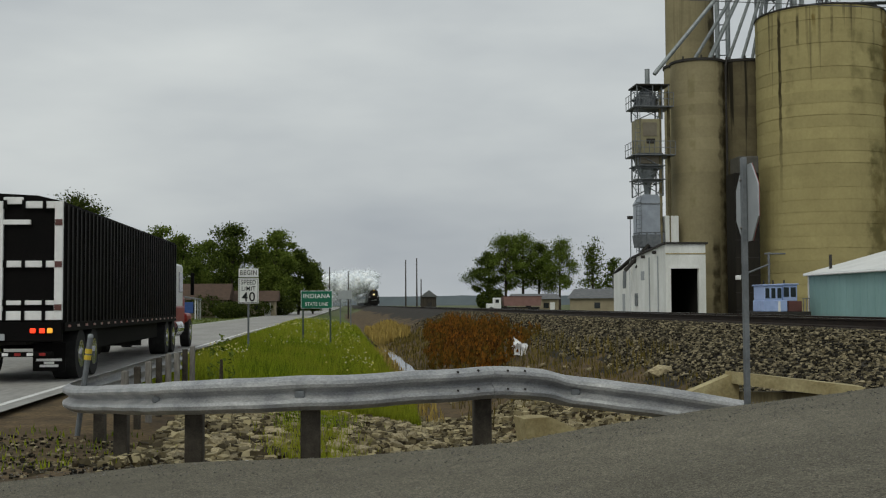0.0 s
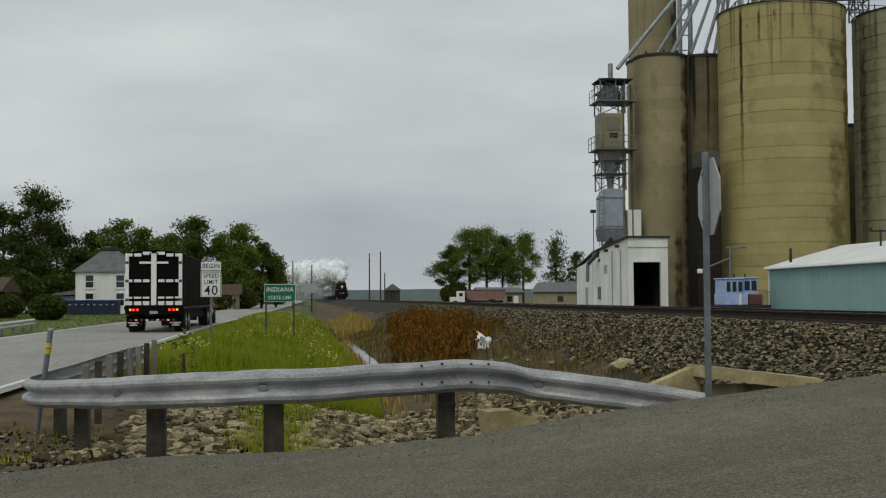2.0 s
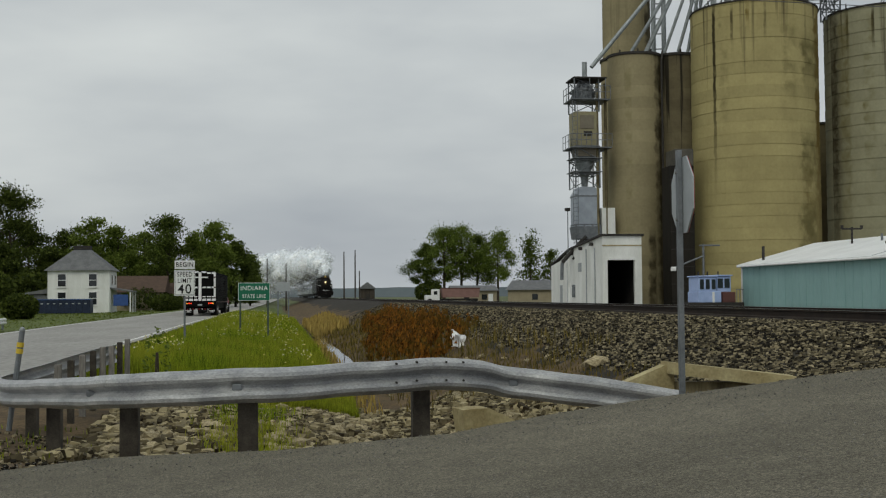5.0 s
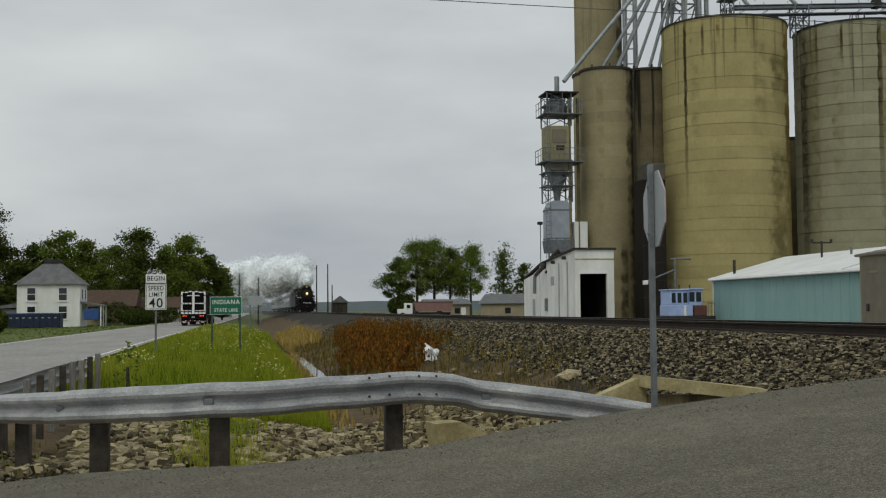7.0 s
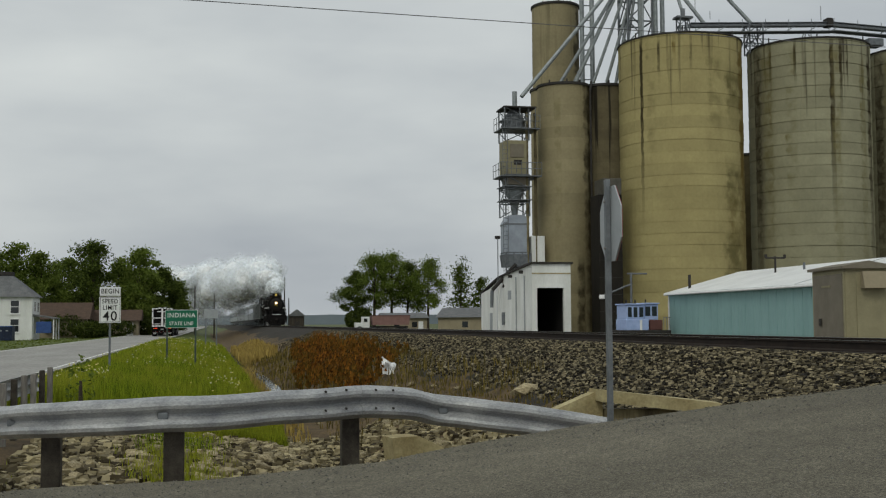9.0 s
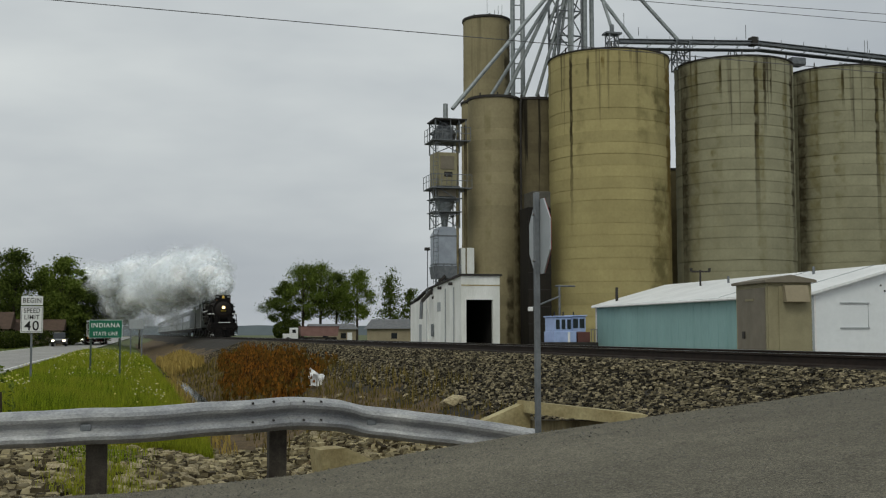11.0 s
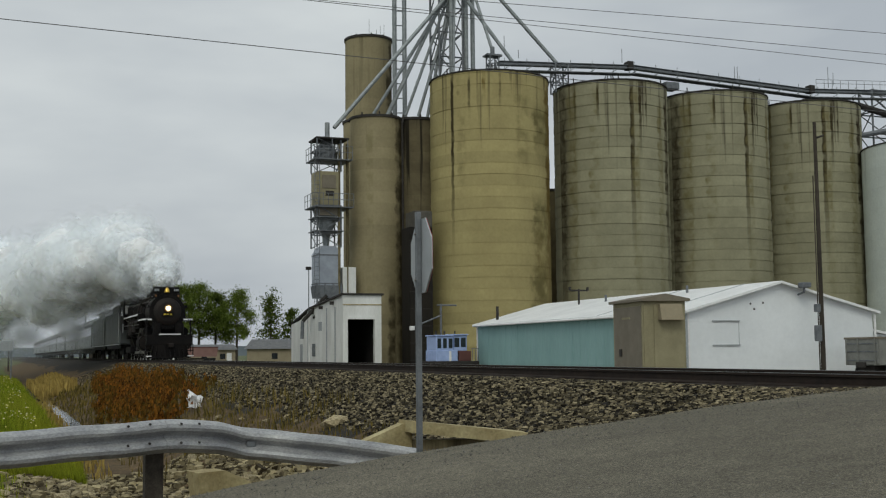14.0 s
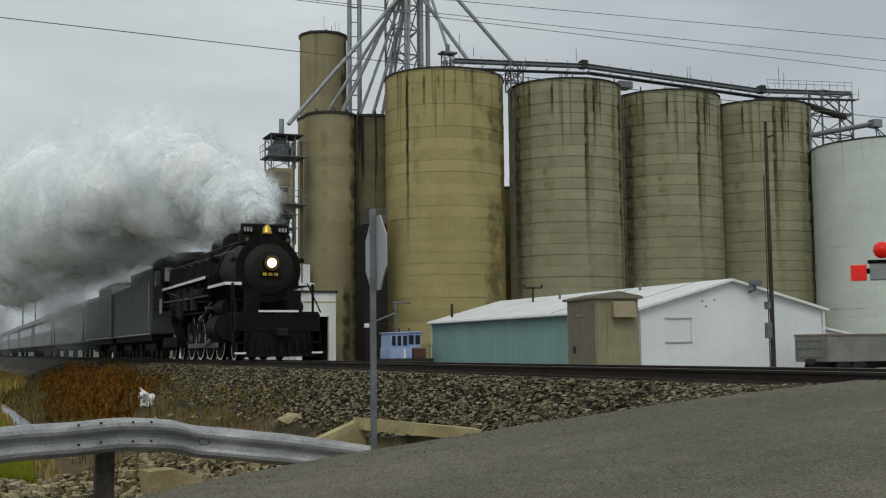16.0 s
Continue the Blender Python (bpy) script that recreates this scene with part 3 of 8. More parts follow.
def build_side_road():
    xs = [-40 + 1.0 * i for i in range(34)] + [-6 + 0.25 * i for i in range(64)] + [10 + i for i in range(36)]
    rows = [-9, -6, -3, 0, 2, 4, 6, 7, 8, 9]
    vs, fs = [], []
    for x in xs:
        for y in rows + [None]:
            yy = edge_y(x) if y is None else y
            vs.append((x, yy, road_z(x) + 0.012 - (0.02 if y is None else 0)))
        vs.append((x, edge_y(x) + 0.05, road_z(x) - 0.10))
    n = len(rows) + 2
    for i in range(len(xs) - 1):
        for j in range(n - 1):
            fs.append((i * n + j, (i + 1) * n + j, (i + 1) * n + j + 1, i * n + j + 1))
    ob = raw("road", vs, fs, M["asphalt"])
    return tagged(ob, "worn grey asphalt side road rising to the railway crossing", "road", kind="structure")


build_side_road()


def hw_right(y):
    return float(np.interp(y, [-300, 10, 70, 170, 420, 900], [-4.9, -4.9, -4.9, -3.2, -1.0, 3.0]))


HW = [-300, -100, -30, 9.0] + [9 + 6 * i for i in range(1, 40)] + [260, 300, 400, 600, 900]
sheet("highway", [lambda y: hw_right(y) - 7.4, lambda y: hw_right(y) - 3.7, hw_right], HW, lambda x, y: -0.13 if y > 12 else -0.16,
      M["highway"], "pale grey two-lane highway along the railway")
for nm, off, m, w in (("edge_line", -0.35, "white_line", 0.13), ("edge_line", -7.05, "white_line", 0.13)):
    sheet(nm, [lambda y, o=off, w=w: hw_right(y) + o - w / 2, lambda y, o=off, w=w: hw_right(y) + o + w / 2], [y for y in HW if y > 10.5],
          lambda x, y: -0.124, M[m], "painted line on the highway", "road marking")


# ---- railway ----
def build_track():
    tr = thing("railway_track", "single railway track with rusty rails on dark timber ties", "railway track", kind="structure")
    sec = [(-0.07, -0.17), (0.07, -0.17), (0.07, -0.155), (0.012, -0.13), (0.012, -0.045), (0.036, -0.035), (0.036, -0.004),
           (-0.036, -0.004), (-0.036, -0.035), (-0.012, -0.045), (-0.012, -0.13), (-0.07, -0.155)]
    for s in (-0.7525, 0.7525):
        bm = B()
        sweep(bm, [(TRACK_X + s, y, RAIL_Z) for y in (-250, 0, 60, 200, 500, 900)], sec)
        part("rail", bm, M["rail"], tr)
        bm = B()
        box(bm, TRACK_X + s - 0.034, TRACK_X + s + 0.034, -250, 900, RAIL_Z - 0.004, RAIL_Z)
        part("rail_head", bm, M["rail_head"], tr, "polished running surface")
    bm = B()
    box(bm, -1.3, 1.3, -0.11, 0.11, -0.09, 0.09, 0.012)
    first = part("tie", bm, M["sleeper"], tr)
    for i in range(130):
        y = 10.4 + i * 0.52
        o = first if i == 0 else new("tie", first.data)
        o.parent = tr
        o.matrix_local = pose(TRACK_X + random.uniform(-0.04, 0.04), y, RAIL_Z - 0.26 + random.uniform(-0.01, 0.01), 0, 0, random.uniform(-1, 1))
    return tr


build_track()


# ---- grain elevator ----
def build_silo(x, y, r, h, key, label, turn=0.0, name="silo"):
    t = thing(name, label, "silo", "grain elevator silos", at=pose(x, y, 0, 0, 0, turn))
    prof, z, k = [], 0.0, 0
    groove = {"silo_warm": 0.022, "silo_grey": 0.036, "silo_white": 0.004}[key]
    while z < h:
        d = random.uniform(-0.014, 0.014)
        z2 = min(z + 0.92, h)
        prof += [(r + d, z), (r + d + 0.01, (z + z2) / 2), (r + d + 0.012, z2 - 0.075 if key == "silo_grey" else z2 - 0.045), (r + d - groove, z2 - 0.065 if key == "silo_grey" else z2 - 0.04), (r + d - groove, z2)]
        z, k = z2, k + 1
    part("wall", lathe(B(), prof, 72), M[key], t, smooth=False)
    part("rim", lathe(B(), [(r + 0.02, h), (r + 0.07, h + 0.02), (r + 0.07, h + 0.12), (r - 0.2, h + 0.16), (0.3, h + 0.6)], 72), M["rim"], t, "dark roof rim")
    for a in (200, 250, 310):
        p = Vector((math.cos(radians(a)) * (r - 0.3), math.sin(radians(a)) * (r - 0.3), h + 0.15))
        part("rim_bracket", rod(B(), p, p + Vector((0, 0, 0.45)), 0.05, seg=6), M["rim"], t)
    bm = B()
    box(bm, -0.4, 0.4, -0.4, 0.4, h + 0.55, h + 1.15, 0.04)
    part("roof_hatch", bm, M["galv_dull"], t)
    return t


SILOS = [(38.4, 88.9, 5.0, 24.05, "silo_warm", "tall tan concrete grain silo with a dark run-off streak"),
         (49.8, 88.5, 4.95, 24.05, "silo_grey", "weathered grey-tan concrete grain silo with black streaks"),
         (60.7, 89.0, 4.95, 24.05, "silo_grey", "weathered grey-tan concrete grain silo with ringed joints", 9.0),
         (71.6, 89.5, 4.95, 24.05, "silo_grey", "weathered grey-tan concrete grain silo with stained rim", -13.0)]
for s in SILOS:
    build_silo(*s)
build_silo(79.1, 80.9, 6.5, 19.4, "silo_white", "wide white-painted grain silo with a low roof")
BINS = [(29.5, 92.6, 2.2, 21.0, "smooth brown concrete storage bin of the elevator"), (33.5, 93.6, 2.25, 21.2, "shaded brown concrete storage bin of the elevator"),
        (30.0, 97.0, 2.0, 21.6, "brown concrete storage bin behind the dryer tower"), (30.75, 98.6, 2.1, 29.5, "tallest slender concrete bin of the elevator"),
        (35.5, 97.8, 2.2, 21.0, "rear brown concrete storage bin of the elevator"),
        (49.9, 100.3, 1.8, 16.7, "shaded low concrete bin behind two large silos")]
for x, y, r, h, lb in BINS:
    t = thing("storage_bin", lb, "silo", "elevator bins", at=pose(x, y, 0))
    # shaded bins get a darker stained concrete that carries their shade in its colour
    part("wall", lathe(B(), [(r, 0), (r, h * 0.5), (r, h)], 48), M["bin_stained_shaded" if "shaded" in lb else "bin"], t, smooth=False)
    part("rim", lathe(B(), [(r + 0.02, h - 0.02), (r + 0.1, h), (r + 0.1, h + 0.2), (0.2, h + 0.3)], 48), M["rim"], t, "dark roof rim")
    for a in (215, 262, 300):
        p = Vector((math.cos(radians(a)) * r * 0.85, math.sin(radians(a)) * r * 0.85, h + 0.2))
        part("rim_bracket", rod(B(), p, p + Vector((0, 0, 0.3 if h < 25 else 0.2)), 0.07, seg=6), M["rim"], t)
    if h > 25:
        for x, q in ((-0.3, 1.6), (0.4, 0.7), (0.75, 1.1), (1.1, 1.2)):
            part("antenna", rod(B(), (x, -1.2, h + 0.2), (x, -1.2, h + 0.2 + q), 0.02, seg=5), M["galv_dull"], t)
t = thing("downpipe", "long vertical dark pipe down the storage bin", "pipe", at=pose(31.3, 90.9, 0))
part("pipe", rod(B(), (0, 0, 0.2), (0, 0, 20.6), 0.09), M["rim"], t)
part("upper_pipe", rod(B(), (0, 0, 20.6), (0.5, 1.2, 21.6), 0.09), M["rim"], t)


def lattice(bm, x0, x1, y0, y1, z0, z1, step, r=0.05):
    cs = [(x0, y0), (x1, y0), (x1, y1), (x0, y1)]
    n = max(1, round((z1 - z0) / step))
    for x, y in cs:
        rod(bm, (x, y, z0), (x, y, z1), r * 1.3, seg=6)
    for k in range(n):
        za, zb = z0 + (z1 - z0) * k / n, z0 + (z1 - z0) * (k + 1) / n
        for i in range(4):
            a, b = cs[i], cs[(i + 1) % 4]
            rod(bm, (*a, zb), (*b, zb), r, seg=5)
            p, q = (a, b) if k % 2 else (b, a)
            rod(bm, (*p, za), (*q, zb), r * 0.8, seg=5)
    return bm


def build_boot_shaft():
    t = thing("elevator_shaft", "dark steel-clad shaft between the bins and the first silo", "elevator shaft")
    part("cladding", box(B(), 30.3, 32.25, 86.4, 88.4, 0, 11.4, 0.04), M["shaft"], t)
    part("cap", box(B(), 30.7, 32.2, 86.3, 88.5, 11.4, 12.7, 0.05), M["shaft_cap"], t, "grey sheet cap")
    for k in range(8):
        part("seam", box(B(), 30.28, 32.27, 86.37, 86.4, 0.8 + 1.35 * k, 0.85 + 1.35 * k), M["rim"], t)


# near-black brown cladding under a greyer cap
M["shaft"] = mat("black_brown_cladding", (0.024, 0.02, 0.014), (0.012, 0.010, 0.008), rough=0.85, scale=1.2, fine=0.2, stretch=(1, 1, 0.2))
M["shaft_cap"] = mat("dull_grey_sheet", (0.13, 0.12, 0.10), (0.09, 0.085, 0.07), rough=0.8, scale=2)
build_boot_shaft()


def build_leg_tower():
    t = thing("elevator_tower", "galvanised lattice headhouse tower with grain spouts", "elevator tower")
    part("lattice", lattice(B(), 35.2, 37.4, 92.2, 94.4, 20.5, 38, 2.2, 0.075), M["galv_dull"], t)
    for x, y in ((31.9, 94.6), (32.75, 94.4)):
        bm = B()
        rod(bm, (x, y, 20), (x, y, 39), 0.2, seg=10)
        part("bucket_leg", bm, M["galv_mid"], t, "bright galvanised bucket leg")
    for k in range(14):
        z = 21 + k * 1.3
        part("leg_brace", rod(B(), (31.9, 94.6, z), (32.75, 94.4, z), 0.05, seg=5), M["galv_dull"], t)
    for x, y in ((36.2, 91.9), (37.7, 92.2), (38.5, 92.6)):
        part("bucket_leg", rod(B(), (x, y, 21), (x, y, 38), 0.2, seg=10), M["galv_mid"], t, "bright galvanised bucket leg")
    bm = B()
    box(bm, 34.4, 38.4, 91.4, 95.2, 33.6, 33.75)
    for k in range(9):
        rod(bm, (34.4 + k * 0.5, 91.4, 33.7), (34.4 + k * 0.5, 91.4, 34.7), 0.03, seg=5)
    rod(bm, (34.4, 91.4, 34.7), (38.4, 91.4, 34.7), 0.03, seg=5)
    part("platform", bm, M["galv_dull"], t)
    bm = B()
    lathe(bm, [(0.25, 0), (0.9, 1.2), (0.9, 2.0), (0.3, 2.4)], 16, (36.2, 92.6, 31.6))
    part("distributor", bm, M["galv_mid"], t, "round grain distributor")
    hub = Vector((36.4, 92.3, 33.5))
    for q, r in (((25.4, 91.0, 19.9), 0.17), ((29.3, 92.6, 21.6), 0.15), ((30.6, 92.8, 21.5), 0.15), ((31.2, 95, 22), 0.13), ((32.4, 93.2, 21.8), 0.13),
                 ((33.5, 93.0, 21.8), 0.14), ((34.4, 93.3, 21.6), 0.14), ((35.0, 93.0, 22.5), 0.12), ((36.0, 91.0, 24.6), 0.12), ((40.8, 88.9, 26.0), 0.16)):
        part("spout", rod(B(), hub + Vector((random.uniform(-0.5, 0.5), 0, random.uniform(-0.2, 1.2))), q, r, seg=10), M["galv_mid"], t, "sloping galvanised grain spout")
    part("spout", rod(B(), (36.0, 92, 37.5), (45.0, 88.8, 26.2), 0.17, seg=10), M["galv_mid"], t, "sloping galvanised grain spout")
    part("spout", rod(B(), (36.6, 91.5, 37.5), (38.7, 88.7, 26.9), 0.13, seg=10), M["galv_mid"], t, "sloping galvanised grain spout")
    return t


build_leg_tower()


def build_conveyor():
    t = thing("roof_conveyor", "galvanised conveyor gallery with catwalk over the silos", "conveyor")
    for x0, z0, x1, z1 in ((39.2, 25.70, 51.7, 26.35), (51.7, 26.40, 71.4, 25.62), (71.4, 25.66, 82.4, 26.25)):
        part("trough", prism(B(), [(x0, z0), (x1, z1), (x1, z1 + 0.2), (x0, z0 + 0.2)], "y", 88.3, 88.9), M["galv_dull"], t)
        part("trough_lid", prism(B(), [(x0, z0 + 0.27), (x1, z1 + 0.27), (x1, z1 + 0.33), (x0, z0 + 0.33)], "y", 88.22, 88.98), M["galv_dull"], t)
        part("walkway", prism(B(), [(x0, z0 - 0.72), (x1, z1 - 0.72), (x1, z1 - 0.65), (x0, z0 - 0.65)], "y", 87.3, 88.2), M["galv_dull"], t)
        bm = B()
        n = round((x1 - x0) / 2.2)
        for k in range(n + 1):
            u, v = k / n, min((k + 0.5) / n, 1)
            x, z = x0 + (x1 - x0) * u, z0 + (z1 - z0) * u
            rod(bm, (x, 87.4, z - 0.65), (x, 87.4, z + 0.35), 0.025, seg=5)
            rod(bm, (x, 88.25, z - 0.6), (x0 + (x1 - x0) * v, 88.25, z0 + (z1 - z0) * v), 0.03, seg=5)
        rod(bm, (x0, 87.4, z0 - 0.15), (x1, 87.4, z1 - 0.15), 0.022, seg=5)
        part("walkway_rail", bm, M["galv_dull"], t)
    for x, z in ((51.8, 26.55), (71.4, 25.85)):
        part("drive_box", box(B(), x - 0.28, x + 0.28, 88.1, 88.9, z - 0.3, z + 0.45, 0.05), M["rim"], t, "dark drive housing")
    bm = B()
    for k in range(12):
        x = 71.8 + k * 0.95
        z = 26.1 + (x - 71.4) * 0.0535
        rod(bm, (x, 88.1, z - 0.2), (x, 88.1, z + 0.75), 0.022, seg=5)
    for dz in (0.4, 0.75):
        rod(bm, (71.8, 88.1, 26.1 + dz), (82.3, 88.1, 26.66 + dz), 0.022, seg=5)
    part("end_rail", bm, M["galv_dull"], t)
    for x, top in ((38.6, 25.7), (49.8, 25.7), (60.7, 25.3), (71.6, 25.1), (44.6, 25.5)):
        bm = B()
        for q in (-0.85, -0.4, 0.4, 0.85):
            rod(bm, (x + q * 0.35, 88.5, top), (x + q, 88.5, 24.15), 0.05, seg=6)
        rod(bm, (x - 0.7, 88.5, 24.6), (x + 0.7, 88.5, 24.6), 0.05, seg=6)
        part("support", bm, M["galv_dull"], t)
    bm = lattice(B(), 38.2, 39.0, 88.1, 88.9, 24.3, 26.4, 0.7, 0.045)
    box(bm, 37.9, 39.3, 88.0, 89.0, 26.35, 26.5)
    rod(bm, (38.6, 88.5, 26.4), (38.6, 88.5, 27.2), 0.2, seg=8)
    part("transfer_tower", bm, M["galv_dull"], t, "small steel transfer tower on the silo roof")
    bm = lattice(B(), 44.3, 45.5, 88.0, 89.0, 23.6, 26.2, 0.85, 0.05)
    part("transfer_tower", bm, M["galv_dull"], t, "small steel transfer tower between the silos")
    part("motor_housing", box(B(), 54.9, 56.3, 87.4, 88.6, 24.6, 25.25, 0.08), M["galv_dull"], t)
    for x, z, q in ((39.3, 26.4, 1.6), (40.6, 26.2, 0.7), (50.6, 26.6, 1.2), (62.3, 25.9, 1.3), (62.6, 25.9, 1.3), (72.8, 26.0, 2.0), (73.4, 26.3, 1.2)):
        part("antenna", rod(B(), (x, 87.6, z), (x, 87.6, z + q), 0.028, seg=5), M["galv_dull"], t)
    bm = lattice(B(), 77.9, 81.7, 87.6, 89.4, 19.8, 26.2, 2.1, 0.075)
    part("end_tower", bm, M["galv_dull"], t)
    part("brace", rod(B(), (78.6, 88.4, 25.8), (82.6, 88.0, 22.8), 0.1, seg=6), M["galv_mid"], t)
    part("return_chute", rod(B(), (76.2, 87.5, 21.6), (82.8, 86.0, 22.9), 0.24, seg=8), M["galv_dull"], t)
    part("return_chute", rod(B(), (76.2, 87.5, 24.5), (80.6, 87.5, 23.7), 0.34, seg=8), M["rim"], t)
    part("spout_head", box(B(), 82.4, 83.4, 85.4, 86.4, 22.5, 23.3, 0.08), M["galv_mid"], t)
    for q in (-1.0, 0.0, 1.4):
        part("roof_leg", rod(B(), (82.9, 85.9, 22.6), (82.9 + q, 84.5, 20.4), 0.07, seg=6), M["galv_dull"], t)
    return t


build_conveyor()


M["tank_blue"] = mat("blue_grey_sheet", (0.46, 0.51, 0.58), (0.38, 0.42, 0.48), rough=0.45, metal=0.3, scale=1.5, fine=0.05)


def build_workhouse():
    """The white receiving shed with its open truck door and the dryer tower above it."""
    t = thing("receiving_shed", "white-painted concrete receiving shed with an open dark doorway", "shed")
    x0, x1, y0, y1, h = 23.62, 26.6, 82.3, 98, 5.7
    dx0, dx1, dh = 23.99, 26.06, 3.92
    bm = B()
    box(bm, x0, dx0, y0, y0 + 0.3, 0, h)
    box(bm, dx1, x1, y0, y0 + 0.3, 0, h)
    box(bm, dx0, dx1, y0, y0 + 0.3, dh, h)
    part("front_wall", bm, M["white_wall"], t)
    bm = B()
    prism(bm, [(y0 + 0.3, 0), (92, 0), (92, 5.0), (88, 5.5), (y0 + 0.3, h)], "x", x0, x0 + 0.25)
    prism(bm, [(92, 0), (y1, 0), (y1, 3.9), (95, 4.2), (92, 4.8)], "x", x0 - 0.08, x0 + 0.25)
    part("side_wall", bm, M["white_wall"], t)
    part("side_wall", box(B(), x1 - 0.25, x1, y0 + 0.3, y1, 0, h - 0.3), M["white_wall"], t)
    # near-black surfaces put the shade inside the doorway into their colour
    part("rear_wall", box(B(), x0 + 0.25, x1 - 0.25, 90, 90.3, 0, h - 0.4), M["dark"], t, "near-black rear wall for the unlit inside")
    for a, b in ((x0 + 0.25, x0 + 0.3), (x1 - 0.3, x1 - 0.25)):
        part("inner_lining", box(B(), a, b, y0 + 0.3, 90, 0, h - 0.5), M["dark"], t, "near-black side lining for the unlit inside")
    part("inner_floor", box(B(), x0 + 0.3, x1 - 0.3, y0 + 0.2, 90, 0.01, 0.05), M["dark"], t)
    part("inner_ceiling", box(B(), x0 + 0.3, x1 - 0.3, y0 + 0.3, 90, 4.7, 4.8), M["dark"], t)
    part("window", box(B(), x0 - 0.02, x0, 88.2, 89.2, 3.2, 3.9), M["sign_back"], t)
    part("roof", prism(B(), [(y0 - 0.15, h), (y0 - 0.15, h + 0.14), (92, 5.14), (y1, 4.0), (y1, 3.9), (92, 5.0)], "x", x0 - 0.15, x1 + 0.15), M["rim"], t, "dark flat roof edge")
    for a, b, c, d in ((dx0 - 0.14, dx0, 0, dh + 0.14), (dx1, dx1 + 0.14, 0, dh + 0.14), (dx0, dx1, dh, dh + 0.14)):
        part("door_frame", box(B(), a, b, y0 - 0.05, y0, c, d), M["white_wall"], t)
    part("lintel_band", box(B(), x0, x1, y0 - 0.03, y0, h - 0.75, h - 0.66), M["concrete"], t)
    for y in (84.2, 86.6, 92.4):
        part("conduit", rod(B(), (x0 - 0.06, y, 0.3), (x0 - 0.06, y, 4.9), 0.05, seg=6), M["sign_back"], t)
    for y, z in ((84.8, 5.2), (88.0, 5.0), (90.8, 4.7)):
        part("wall_lamp", box(B(), x0 - 0.3, x0, y - 0.1, y + 0.1, z - 0.12, z + 0.12, 0.03), M["rim"], t)
    part("meter_box", box(B(), x0 - 0.15, x0, 90.2, 90.7, 1.2, 2.2, 0.02), M["galv_dull"], t)
    part("side_door", box(B(), x0 - 0.1, x0 - 0.08, 94.0, 94.9, 0.2, 2.2, 0.01), M["sign_back"], t)
    d = thing("dryer_tower", "stacked steel grain cleaner tower with railed platforms", "grain dryer", at=pose(24.85, 91.5, 0))
    part("hopper_tank", prism(B(), [(-0.95, 6.9), (0.95, 6.9), (0.95, 9.5), (0.6, 10.1), (-0.6, 10.1), (-0.95, 9.5)], "y", -0.95, 0.95), M["tank_blue"], d, "galvanised hopper tank")
    part("tank_skirt", prism(B(), [(-0.9, 5.9), (0.9, 5.9), (1.05, 6.9), (-1.05, 6.9)], "y", -1, 1), M["galv_dull"], d)
    part("cyclone", lathe(B(), [(0.25, 10.2), (0.32, 10.9), (0.75, 12.0), (0.75, 12.7), (0.2, 12.9)], 20), M["galv_mid"], d, "cone of the cyclone separator")
    part("frame", lattice(B(), -1.0, 1.0, -1.0, 1.0, 10.0, 13.4, 1.1, 0.05), M["galv_dull"], d)
    part("cleaner_body", box(B(), -1.0, 0.95, -1.0, 1.0, 13.4, 16.2, 0.06), M["khaki"], d, "tan cleaner cabinet")
    part("inspection_door", box(B(), -0.6, 0.55, -1.06, -1.0, 14.8, 15.9, 0.02), M["khaki_dark"], d)
    part("bracket", box(B(), -0.3, 0.4, -1.05, -1.0, 14.2, 14.6, 0.02), M["rim"], d)
    part("upper_frame", lattice(B(), -1.0, 1.0, -1.0, 1.0, 16.2, 18.9, 0.9, 0.05), M["galv_dull"], d)
    part("fan_housing", lathe(B(), [(0.9, 17.3), (0.95, 17.9), (0.6, 18.5), (0.3, 19.0)], 20), M["galv_dull"], d)
    for z, ex in ((13.3, 1.45), (17.2, 1.35)):
        bm = B()
        box(bm, -ex, ex + 0.5, -1.4, 1.4, z - 0.08, z)
        n = 8
        for k in range(n + 1):
            x = -ex + (2 * ex + 0.5) * k / n
            rod(bm, (x, -1.4, z), (x, -1.4, z + 1.05), 0.028, seg=5)
        for k in range(4):
            rod(bm, (-ex, -1.4 + 0.9 * k, z), (-ex, -1.4 + 0.9 * k, z + 1.05), 0.028, seg=5)
        for dz in (0.55, 1.05):
            rod(bm, (-ex, -1.4, z + dz), (ex + 0.5, -1.4, z + dz), 0.028, seg=5)
            rod(bm, (-ex, -1.4, z + dz), (-ex, 1.4, z + dz), 0.028, seg=5)
        part("railed_platform", bm, M["galv_dull"], d)
    part("top_deck", box(B(), -1.15, 1.6, -1.3, 1.3, 18.85, 18.98, 0.02), M["rim"], d, "dark top deck")
    for q in (-1.1, 0.2, 1.5):
        part("deck_post", rod(B(), (q, -1.25, 17.2), (q, -1.25, 18.9), 0.04, seg=6), M["galv_dull"], d)
    for q, w in ((11.3, 1.2), (12.4, 1.2)):
        part("ring_walk", box(B(), -w, w, -w, w, q, q + 0.06), M["galv_dull"], d)
    part("lower_hopper", prism(B(), [(-0.9, 13.3), (0.9, 13.3), (0.75, 12.6), (-0.75, 12.6)], "y", -0.9, 0.9), M["khaki_dark"], d)
    part("tank_band", box(B(), -0.98, 0.98, -0.98, 0.98, 9.3, 9.42), M["galv_dull"], d)
    part("tank_band", box(B(), -0.98, 0.98, -0.98, 0.98, 7.0, 7.1), M["galv_dull"], d)
